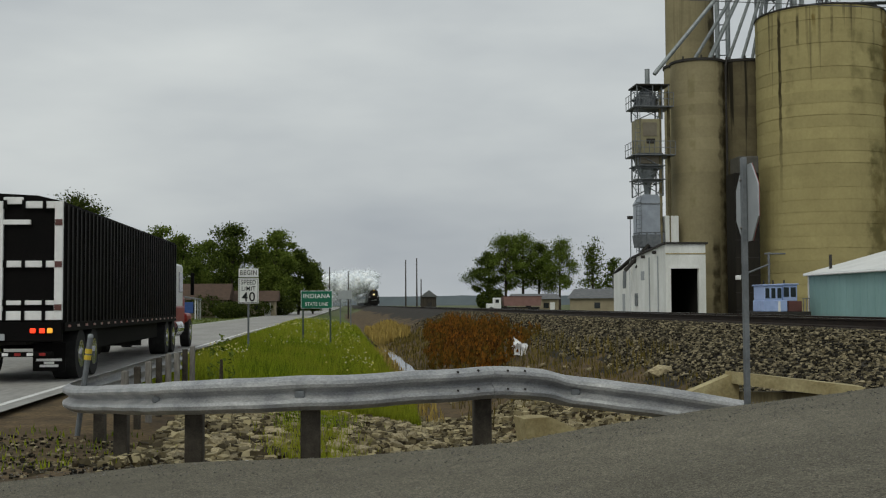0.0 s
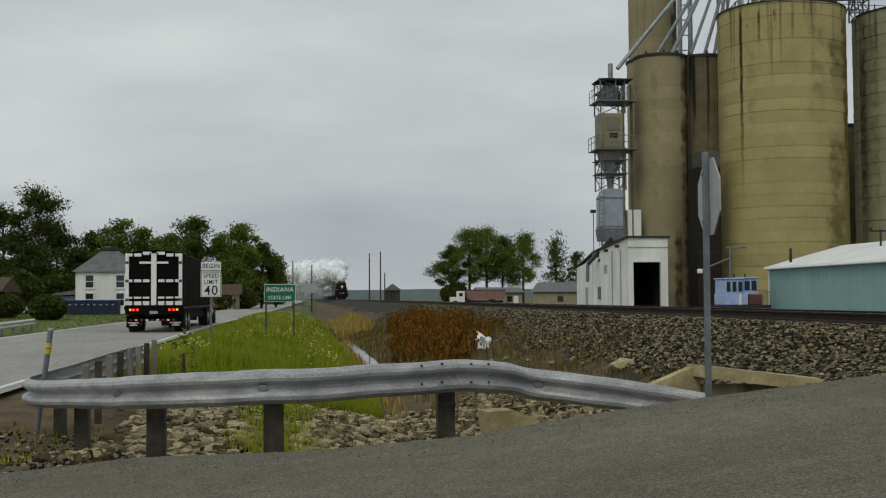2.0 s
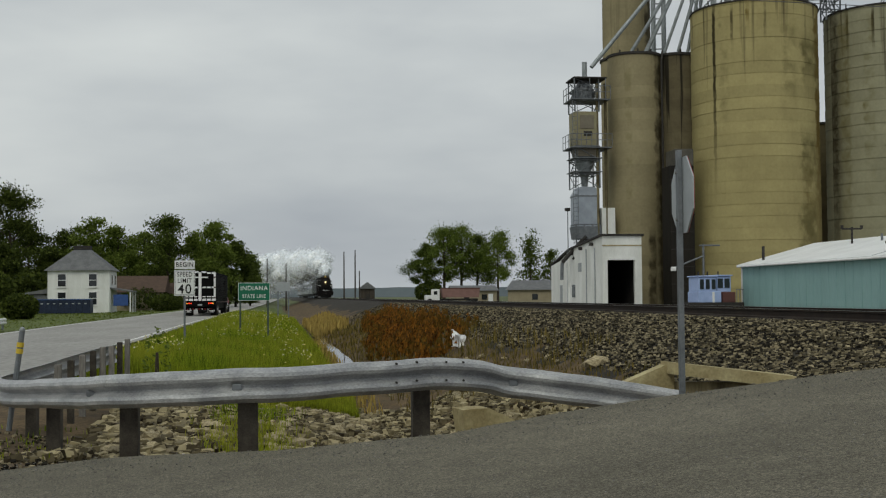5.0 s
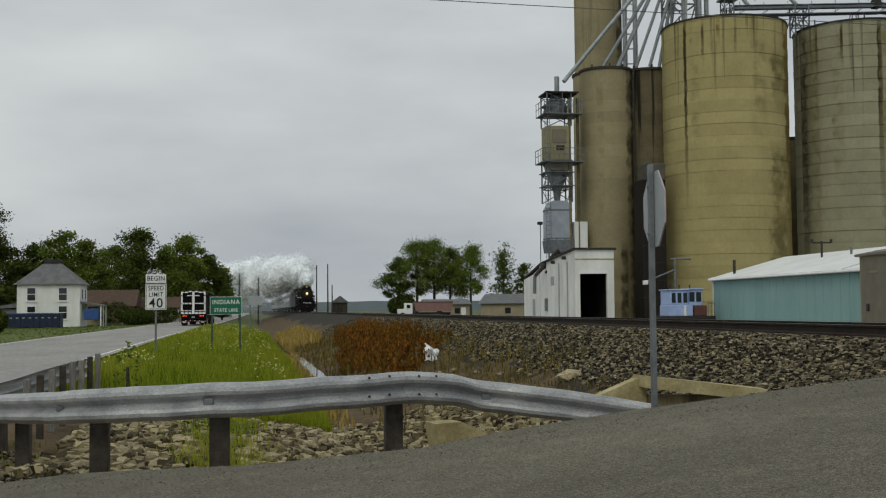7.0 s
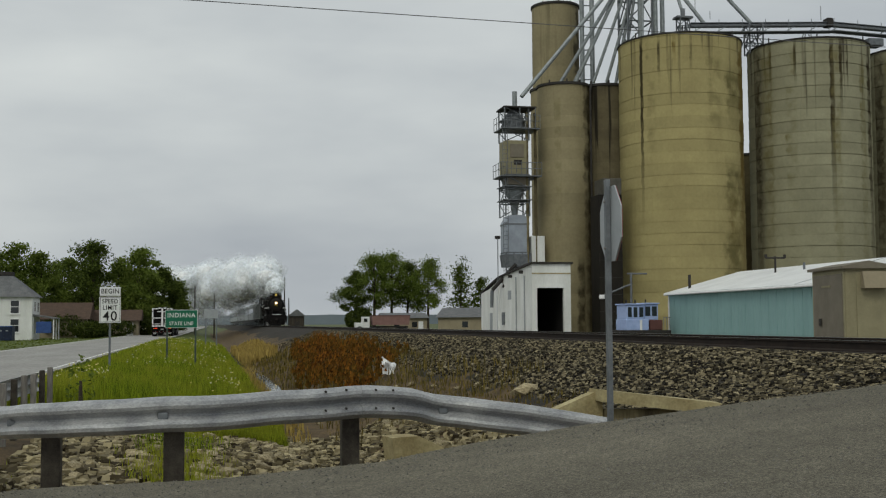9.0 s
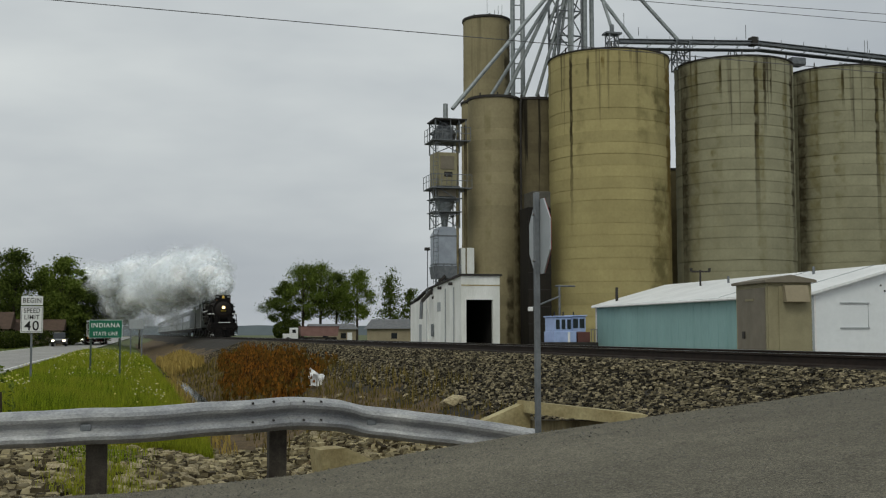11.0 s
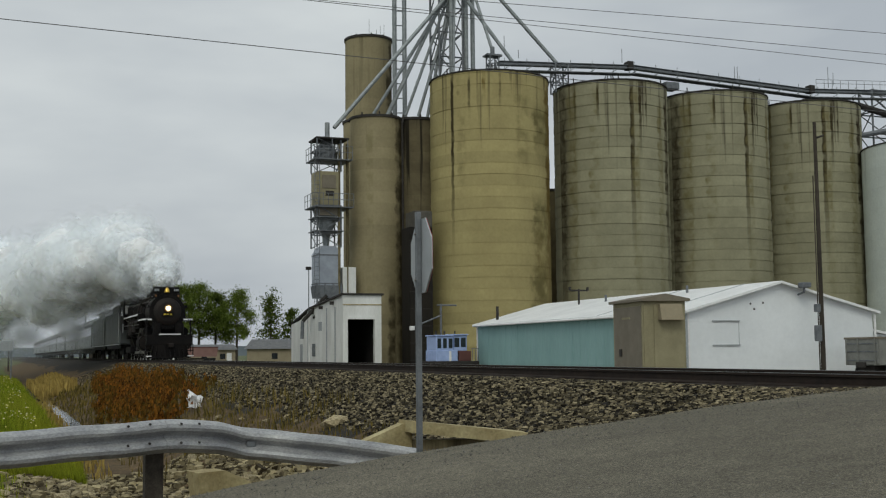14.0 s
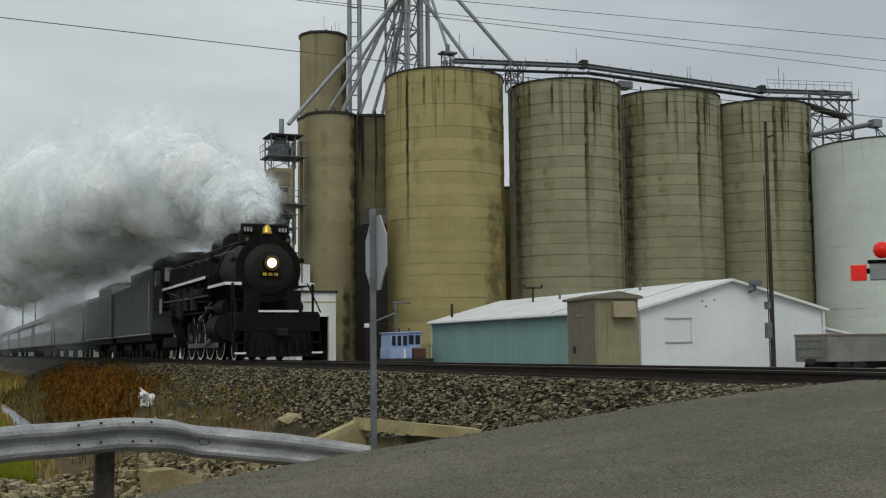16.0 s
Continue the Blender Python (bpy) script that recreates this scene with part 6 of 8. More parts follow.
# ---- houses and far buildings ----
def build_white_house():
    t = thing("white_house", "white two-storey house with a grey hipped roof", "house", at=pose(-24.2, 148, -0.45))
    w, d, h = 3.7, 6.5, 5.3
    part("wall", box(B(), -w, w, 0, d, 0, h), M["white_wall"], t)
    bm = B()
    base = [(-w - 0.4, -0.4, h), (w + 0.4, -0.4, h), (w + 0.4, d + 0.4, h), (-w - 0.4, d + 0.4, h)]
    vb = [bm.verts.new(p) for p in base]
    tp = [bm.verts.new(p) for p in ((-0.9, 2.6, h + 2.75), (0.9, 2.6, h + 2.75), (0.9, 4.0, h + 2.75), (-0.9, 4.0, h + 2.75))]
    bm.faces.new(vb[::-1])
    bm.faces.new(tp)
    for i in range(4):
        bm.faces.new((vb[i], vb[(i + 1) % 4], tp[(i + 1) % 4], tp[i]))
    part("roof", bm, M["roof_grey"], t)
    part("roof_ridge", box(B(), -1.0, 1.0, 2.4, 4.2, h + 2.7, h + 3.15, 0.05), M["rim"], t)
    for x in (-2.0, 1.7):
        for z in (3.45, 1.2):
            win = part("window", box(B(), x - 0.56, x + 0.56, -0.06, 0.02, z - 0.2, z + 1.5), M["white"], t)
            part("pane", box(B(), x - 0.46, x + 0.46, -0.08, -0.061, z + 0.7, z + 1.4), M["glass"], win)
            part("pane", box(B(), x - 0.46, x + 0.46, -0.08, -0.061, z - 0.1, z + 0.62), M["glass"], win)
            part("sill", box(B(), x - 0.62, x + 0.62, -0.14, -0.06, z - 0.28, z - 0.2), M["white"], win)
    for y in (1.5, 4.2):
        win = part("window", box(B(), w - 0.02, w + 0.06, y, y + 0.8, 3.45, 4.8), M["white"], t)
        part("pane", box(B(), w + 0.061, w + 0.08, y + 0.08, y + 0.72, 3.55, 4.7), M["glass"], win)
    part("porch_roof", prism(B(), [(w, 3.0), (w + 2.6, 2.6), (w + 2.6, 2.75), (w, 3.2)], "y", 0.5, 6), M["roof_grey"], t)
    for y in (0.6, 3.2, 5.8):
        part("porch_post", box(B(), w + 2.35, w + 2.5, y, y + 0.12, 0, 2.6), M["white"], t)
    part("porch_wall", box(B(), w, w + 0.1, 0.6, 6, 0, 2.9), M["white_wall"], t)
    part("porch_tarp", box(B(), w + 0.4, w + 2.2, 0.42, 0.5, 0.9, 2.3, 0.03), M["blue"], t, "blue tarp on the porch")
    part("side_wing", box(B(), -w - 3.6, -w, 1.5, 7, 0, 2.3), M["roof_grey"], t)
    part("side_wing_roof", prism(B(), [(-w - 4, 2.3), (-w, 2.5), (-w, 3.1), (-w - 3.8, 2.45)], "y", 1.2, 7.2), M["roof_grey"], t)
    f = thing("navy_dumpster", "long navy steel dumpster standing before the house", "dumpster", at=pose(-24.4, 140, -0.45))
    part("bin", box(B(), -2.9, 3.0, -1.1, 1.1, 0.15, 1.75, 0.03), M["navy"], f)
    for k in range(9):
        part("rib", box(B(), -2.85 + k * 0.7, -2.75 + k * 0.7, -1.17, -1.1, 0.2, 1.72), M["navy"], f)
    part("top_rail", box(B(), -2.95, 3.05, -1.18, -1.08, 1.68, 1.8, 0.01), M["blue"], f)
    for k in range(8):
        part("label_bar", box(B(), -2.55 + k * 0.7, -2.3 + k * 0.7, -1.125, -1.1, 1.2, 1.32), M["sign_back"], f, "small pale bar")


build_white_house()


def build_low_house(x, y, w, d, h, rise, wall, roof, label, windows=2, rz=0):
    t = thing("low_house", label, "house", "low houses", at=pose(x, y, -0.4, 0, 0, rz))
    part("wall", box(B(), -w / 2, w / 2, 0, d, 0, h), M[wall], t)
    part("roof", prism(B(), [(-0.5, h), (d + 0.5, h), (d / 2, h + rise)], "x", -w / 2 - 0.4, w / 2 + 0.4), M[roof], t)
    for k in range(windows):
        xx = -w / 2 + (k + 0.7) * w / (windows + 0.4)
        part("window", box(B(), xx - 0.5, xx + 0.5, -0.05, 0.02, 1.0, 2.0), M["glass"], t)
    part("door", box(B(), w / 2 - 1.6, w / 2 - 0.7, -0.05, 0.02, 0.1, 2.1), M["white"], t)
    return t


build_low_house(-19.5, 168, 7, 9, 2.6, 2.4, "tan_wall", "roof_brown", "brown-roofed bungalow beside the white house")
build_low_house(-13.8, 172, 9, 8, 2.4, 1.6, "tan_wall", "roof_brown", "low brown house with a wide roof by the highway")
build_low_house(-32.9, 117, 7, 8, 2.6, 1.5, "brick_wall", "roof_brown", "small red-brick bungalow at the edge of the trees")


def build_far_guardrail():
    t = thing("far_guardrail", "low white guardrail along the far highway shoulder", "guardrail")
    a, b = Vector((-13.4, 46.0, 0.15)), Vector((-15.2, 68.5, 0.15))
    for z in (-0.09, 0.09):
        part("beam", rod(B(), a + Vector((0, 0, z)), b + Vector((0, 0, z)), 0.085, seg=8), M["white"], t)
    for k in range(8):
        p = a.lerp(b, k / 7)
        part("post", box(B(), p.x - 0.21, p.x - 0.09, p.y - 0.06, p.y + 0.06, -0.6, 0.28, 0.01), M["galv_dull"], t)


build_far_guardrail()
build_low_house(43.5, 193, 9.5, 10, 2.7, 1.7, "tan_wall", "roof_grey", "low tan building with a grey pitched roof", 1, -25)
build_low_house(36.5, 212, 8, 7, 2.7, 1.0, "tan_wall", "roof_grey", "distant tan house behind the trees")


def build_hut():
    t = thing("trackside_hut", "small dark timber hut with a gabled roof by the track", "hut", at=pose(17.8, 229, -0.2))
    part("wall", box(B(), -1.4, 1.4, 0, 3, 0, 3.2), M["pole_wood"], t)
    part("roof", prism(B(), [(-1.75, 3.1), (1.75, 3.1), (0, 4.4)], "y", -0.3, 3.3), M["roof_grey"], t)
    part("door", box(B(), -0.4, 0.5, -0.05, 0.02, 0, 2.0), M["rim"], t)


build_hut()
for x, y, h in ((13.4, 200, 9.2), (11.6, 202, 8.6), (15.2, 215, 6.4), (-1.6, 200, 8.6), (1.6, 200, 8.4), (48.0, 195, 8.0), (49.5, 205, 7.0)):
    build_pole(x, y, h, 0.14 if x < 40 else 0.1, "thin weathered utility pole far along the line")

t = thing("board_fence", "low white rail fence across the highway", "fence")
for k in range(4):
    part("post", box(B(), -27.5 + k * 1.6, -27.38 + k * 1.6, 86, 86.12, -0.5, 0.55), M["white"], t)
for z in (0.05, 0.35):
    part("slat", box(B(), -27.6, -22.5, 85.94, 86, z, z + 0.14), M["white"], t)

# the ridge has its distance haze painted in as blue-grey
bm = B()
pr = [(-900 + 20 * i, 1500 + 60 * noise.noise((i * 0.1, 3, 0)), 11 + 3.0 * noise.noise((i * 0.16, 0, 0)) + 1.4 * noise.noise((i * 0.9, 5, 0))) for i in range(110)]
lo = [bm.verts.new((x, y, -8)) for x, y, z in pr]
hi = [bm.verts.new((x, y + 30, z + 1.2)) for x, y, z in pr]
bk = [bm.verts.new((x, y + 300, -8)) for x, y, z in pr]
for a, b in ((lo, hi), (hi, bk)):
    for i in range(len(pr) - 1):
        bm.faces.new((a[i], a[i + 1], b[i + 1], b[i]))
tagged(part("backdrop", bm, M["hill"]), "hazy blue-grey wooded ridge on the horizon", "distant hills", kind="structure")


# ---- road vehicles ----
def build_car(label, paint, lights=False, suv=False):
    """A car that faces -y, resting on z = 0."""
    t = thing("car", label, "car", "cars on the highway")
    top = 1.75 if suv else 1.42
    body = [(-2.2, 0.45), (-2.2, 0.75), (-1.95, 0.92), (-1.0, 1.0), (2.15, 1.0), (2.25, 0.75), (2.2, 0.4)]
    part("body", prism(B(), body, "x", -0.9, 0.9), M[paint], t)
    bm = B()
    prism(bm, [(-1.05, 0.98), (-0.35, top), (1.6 if suv else 1.1, top), (2.1 if suv else 1.8, 0.98)], "x", -0.74, 0.74)
    part("greenhouse", bm, M["glass"], t, "dark glazed cabin")
    part("roof", box(B(), -0.72, 0.72, -0.35, 1.55 if suv else 1.05, top, top + 0.05, 0.02), M[paint], t)
    part("bumper", box(B(), -0.88, 0.88, -2.3, -2.15, 0.35, 0.6, 0.03), M["rim"] if lights else M[paint], t)
    part("grille", box(B(), -0.45, 0.45, -2.23, -2.19, 0.62, 0.8, 0.01), M["rim"], t)
    for s in (-0.68, 0.68):
        part("headlight", box(B(), s - 0.16, s + 0.16, -2.24, -2.18, 0.66, 0.84, 0.02), M["car_light"] if lights else M["glass"], t)
    for x in (-0.82, 0.82):
        for y in (-1.4, 1.4):
            build_wheel(t, x, y, 0.33, 0.33, 0.2)
    return t


M["car_silver"] = mat("silver_car_paint", (0.42, 0.43, 0.44), (0.36, 0.37, 0.38), rough=0.35, metal=0.3, scale=1)
M["car_white"] = mat("white_car_paint", (0.74, 0.75, 0.75), (0.66, 0.67, 0.67), rough=0.35, scale=1)
M["car_dark"] = mat("dark_car_paint", (0.03, 0.035, 0.045), (0.02, 0.024, 0.03), rough=0.3, scale=1)
suv = build_car("silver sport utility car approaching on the highway", "car_silver", True, True)
van = build_car("white car with lit headlights following on the highway", "car_white", True, True)


def drive(ob, y0, speed, off):
    def go():
        rows = []
        for k in range(17):
            y = y0 - speed * k
            rows.append((float(k), pose(hw_right(y) + off, y, -0.12)))
        walk(ob, rows)
    MOTIONS.append(go)


drive(suv, 352.0, 17.4, -5.5)
drive(van, 398.0, 17.4, -5.5)
for x, y, rz, key, lb in ((-35.3, 150, 75, "car_silver", "silver car parked on the lawn across the highway"), (-11.6, 205, 10, "car_dark", "dark car parked beside the highway"), (-10.5, 225, 4, "car_white", "white car parked beside the highway"),
                          (-13.0, 190, 80, "car_dark", "dark pickup parked by the brown house")):
    c = build_car(lb, key)
    c.matrix_world = pose(x, y, -0.38, 0, 0, rz)


def build_semi():
    t = thing("parked_semi", "white semi truck with a faded red hopper trailer", "truck", at=pose(26.2, 197, -0.1))
    part("trailer", prism(B(), [(2.0, 1.2), (8.3, 1.2), (8.5, 2.75), (1.9, 2.75)], "y", 0, 2.4), M["pink_tarp"], t, "faded red hopper trailer")
    part("tarp_rail", box(B(), 1.85, 8.55, -0.05, 2.45, 2.7, 2.85, 0.02), M["maroon"], t)
    part("hood", box(B(), -0.9, 0.3, 0.2, 2.2, 0.7, 1.6, 0.08), M["white"], t)
    part("cab", box(B(), 0.3, 1.5, 0.1, 2.3, 0.7, 2.6, 0.08), M["white"], t)
    part("window", box(B(), 0.5, 1.1, 0.06, 0.1, 1.7, 2.3, 0.01), M["glass"], t)
    part("chassis", box(B(), 0, 8.2, 0.4, 2.0, 0.7, 1.0), M["rim"], t)
    for x in (-0.2, 1.9, 2.9, 6.6, 7.6):
        part("wheel", rod(B(), (x, 0, 0.5), (x, 0.3, 0.5), 0.5, seg=16), M["tyre"], t)


build_semi()


def build_truck():
    """Black grain trailer with a red and white tractor; the tail is at y = 0 and it heads along +y."""
    t = thing("semi_trailer_truck", "black ribbed semi trailer truck with white rear frame bars", "truck")
    top, W, Ln = 3.62, 1.28, 15.9
    bm = B()
    prism(bm, [(-W, 1.05), (W, 1.05), (W, top), (W * 0.6, top + 0.12), (0, top + 0.16), (-W * 0.6, top + 0.12), (-W, top)], "y", 0.05, Ln)
    part("trailer_body", bm, M["black"], t)
    for s in (-1, 1):
        for k in range(40):
            y = 0.25 + k * 0.4
            x0, x1 = sorted((s * W, s * (W + 0.035)))
            part("side_rib", box(B(), x0, x1, y, y + 0.11, 1.2, top - 0.05), M["rib"], t)
        x0, x1 = sorted((s * (W - 0.02), s * (W + 0.05)))
        part("lower_rail", box(B(), x0, x1, 0.05, Ln, 1.02, 1.2), M["black"], t)
        for k in range(20):
            x0, x1 = sorted((s * (W + 0.05), s * (W + 0.062)))
            part("side_marker", box(B(), x0, x1, 0.3 + k * 0.8, 0.5 + k * 0.8, 1.10, 1.15), M["marker"], t, "red and white marker strip")
    bars = [(-W, -W + 0.16, 1.25, top), (W - 0.16, W, 1.25, top), (-0.12, 0.12, 1.25, top), (-W + 0.16, -0.12, 1.25, 1.43), (0.12, W - 0.16, 1.25, 1.43),
            (-W + 0.16, -0.12, 2.30, 2.43), (0.12, W - 0.16, 2.30, 2.43), (-0.65, -0.12, 3.15, 3.25), (0.12, 0.65, 3.15, 3.25), (-W + 0.16, -0.12, 1.55, 1.64), (0.12, W - 0.16, 1.55, 1.64),
            (-W + 0.16, -0.55, top - 0.14, top), (-0.5, -0.12, top - 0.06, top + 0.08), (0.12, 0.5, top - 0.06, top + 0.08), (0.55, W - 0.16, top - 0.14, top)]
    for a, b, c, d in bars:
        part("rear_bar", box(B(), a, b, -0.03, 0.05, c, d, 0.01), M["white"], t, "white painted frame bar")
    for x in (-0.92, -0.52, 0.52, 0.92, -0.16, 0.16):
        for z0, z1 in ((1.24, 1.44), (2.29, 2.44), (1.54, 1.65), (top - 0.16, top + 0.02)):
            part("hinge", box(B(), x - 0.035, x + 0.035, -0.045, -0.03, z0, z1), M["black"], t, "black hinge strap")
    for s in (-1, 1):
        for z in (1.5, 2.36, 3.2):
            part("corner_plate", box(B(), s * 1.2 - 0.07, s * 1.2 + 0.07, -0.045, -0.03, z - 0.06, z + 0.06), M["maroon"], t)
    part("bumper_beam", box(B(), -W, W, -0.02, 0.1, 0.82, 1.22, 0.02), M["black"], t)
    for s in (-1, 1):
        for k in (0.72, 0.90, 1.05):
            part("tail_lamp", box(B(), s * k - 0.055, s * k + 0.055, -0.06, -0.02, 0.99, 1.09, 0.02), M["tail"] if k < 1 else M["amber"], t, "lit tail lamp")
        part("mud_flap", box(B(), s * 0.95 - 0.32, s * 0.95 + 0.32, 0.35, 0.37, 0.22, 0.78), M["black"], t)
        for z, w in ((0.30, 0.22), (0.42, 0.3), (0.36, 0.12)):
            part("flap_emblem", box(B(), s * 0.95 - w / 1.2, s * 0.95 + w / 1.2, 0.335, 0.35, z, z + 0.05), M["white"], t, "white emblem bar on the mud flap")
    part("underride_guard", box(B(), -1.1, 1.1, 0.0, 0.1, 0.52, 0.62, 0.02), M["black"], t)
    for k in range(9):
        part("guard_stripe", box(B(), -1.08 + 0.24 * k, -0.96 + 0.24 * k, -0.012, 0.0, 0.54, 0.6), M["white" if k % 2 else "red"], t, "reflective stripe")
    part("belly", box(B(), -1.12, 1.12, 3.8, 13.2, 0.55, 1.02, 0.03), M["black"], t)
    part("licence_plate", box(B(), -0.18, 0.18, -0.05, -0.03, 0.85, 0.98), M["sign_back"], t, "plain plate")
    part("chassis", box(B(), -0.5, 0.5, 0.3, 20.0, 0.75, 1.05), M["rim"], t)
    for y in (1.6, 2.9):
        for x in (-1.05, 1.05):
            build_wheel(t, x, y, 0.52, 0.52, 0.5)
    for y in (14.0, 15.4):
        for x in (-1.05, 1.05):
            build_wheel(t, x, y, 0.52, 0.52, 0.5)
    for x in (-1.08, 1.08):
        build_wheel(t, x, 20.3, 0.52, 0.52, 0.32)
    part("landing_gear", box(B(), -0.9, 0.9, 11.4, 11.6, 0.35, 1.05), M["rim"], t)
    part("cab", box(B(), -1.15, 1.15, 16.4, 18.9, 0.9, 3.0, 0.10), M["white"], t)
    part("cab_skirt", box(B(), -1.2, 1.2, 16.3, 19.0, 0.75, 1.5, 0.05), M["red"], t, "red lower cab")
    part("hood", box(B(), -0.95, 0.95, 18.9, 21.0, 0.8, 1.9, 0.12), M["red"], t)
    for s in (-1, 1):
        part("fender", box(B(), s * 0.95 - 0.25, s * 0.95 + 0.25, 19.6, 21.0, 0.9, 1.25, 0.10), M["red"], t)
        part("mirror", box(B(), s * 1.5 - 0.06, s * 1.5 + 0.06, 18.7, 18.85, 1.9, 2.7, 0.02), M["black"], t)
        part("exhaust_stack", rod(B(), (s * 1.1, 16.2, 1.0), (s * 1.1, 16.2, 3.4), 0.07), M["chrome"], t)
        part("fuel_tank", rod(B(), (s * 1.0, 16.6, 0.75), (s * 1.0, 18.2, 0.75), 0.3, seg=16), M["chrome"], t)
        part("side_window", box(B(), s * 1.16 - 0.01, s * 1.16 + 0.01, 17.8, 18.7, 2.0, 2.7), M["glass"], t)
    return t


M["rib"] = mat("dark_ribbed_metal", (0.016, 0.014, 0.013), (0.008, 0.007, 0.007), rough=0.55, scale=2, spec=0.12)
M["marker"] = mat("red_white_marker", (0.5, 0.16, 0.14), (0.55, 0.5, 0.48), rough=0.5, scale=4)
truck = build_truck()


def drive_truck():
    rows = []
    for k in range(33):
        t = k * 0.5
        y = float(np.interp(t, [0, 0.5, 1.5, 3.5, 7, 11, 16], [23.7, 31.4, 46.9, 77.0, 126, 182, 250]))
        a, b = hw_right(y), hw_right(y + 18)
        rows.append((t, pose(a - 1.87, y, -0.12, 0, 0, -math.degrees(math.atan2(b - a, 18)))))
    walk(truck, rows)


MOTIONS.append(drive_truck)


M["amber_dim"] = mat("dim_amber_glass", (0.22, 0.11, 0.04), (0.16, 0.08, 0.03), rough=0.3)
# ---- the steam train: each piece heads towards -y, on rails at z = 0 ----
SPEED, END_Y = 18.8, 37.2


def run_on_rails(ob, behind):
    def go():
        walk(ob, [(float(k), pose(TRACK_X, END_Y + behind + SPEED * (16 - k), RAIL_Z)) for k in range(17)])
    MOTIONS.append(go)


def spin(wheel, r):
    """Turns a wheel about its axle as the train rolls, two pictures a step."""
    x, y, z = wheel.location
    def go():
        rows = []
        for f in range(0, 481, 2):
            t = f / 30
            rows.append((t, pose(x, y, z, math.degrees(SPEED * t / r), 0, 0)))
        walk(wheel, rows)
    MOTIONS.append(go)


def rail_wheel(parent, x, y, r, spokes, name="wheel"):
    bm = B()
    s = 1 if x > 0 else -1
    rod(bm, (-0.05, 0, 0), (0.05, 0, 0), r, seg=32)
    rod(bm, (-s * 0.05, 0, 0), (-s * 0.08, 0, 0), r + 0.03, seg=32)
    o = part(name, bm, M["loco"], parent)
    o.location = (x, y, r)
    bm = B()
    n = 32
    for k in range(n):
        a, b = 2 * math.pi * k / n, 2 * math.pi * (k + 1) / n
        u = s * 0.053
        q = [bm.verts.new((u, q2 * math.cos(c), q2 * math.sin(c))) for c, q2 in ((a, r), (b, r), (b, r - 0.055), (a, r - 0.055))]
        bm.faces.new(q)
    part("white_tyre", bm, M["white"], o, "white-painted tyre edge")
    if spokes:
        for k in range(spokes):
            a = 2 * math.pi * k / spokes
            part("spoke", rod(B(), (s * 0.055, 0.15 * math.cos(a), 0.15 * math.sin(a)), (s * 0.055, (r - 0.07) * math.cos(a), (r - 0.07) * math.sin(a)), 0.03, seg=6), M["graphite"], o)
        part("hub", rod(B(), (s * 0.05, 0, 0), (s * 0.11, 0, 0), 0.18, seg=16), M["steel"], o)
    return o


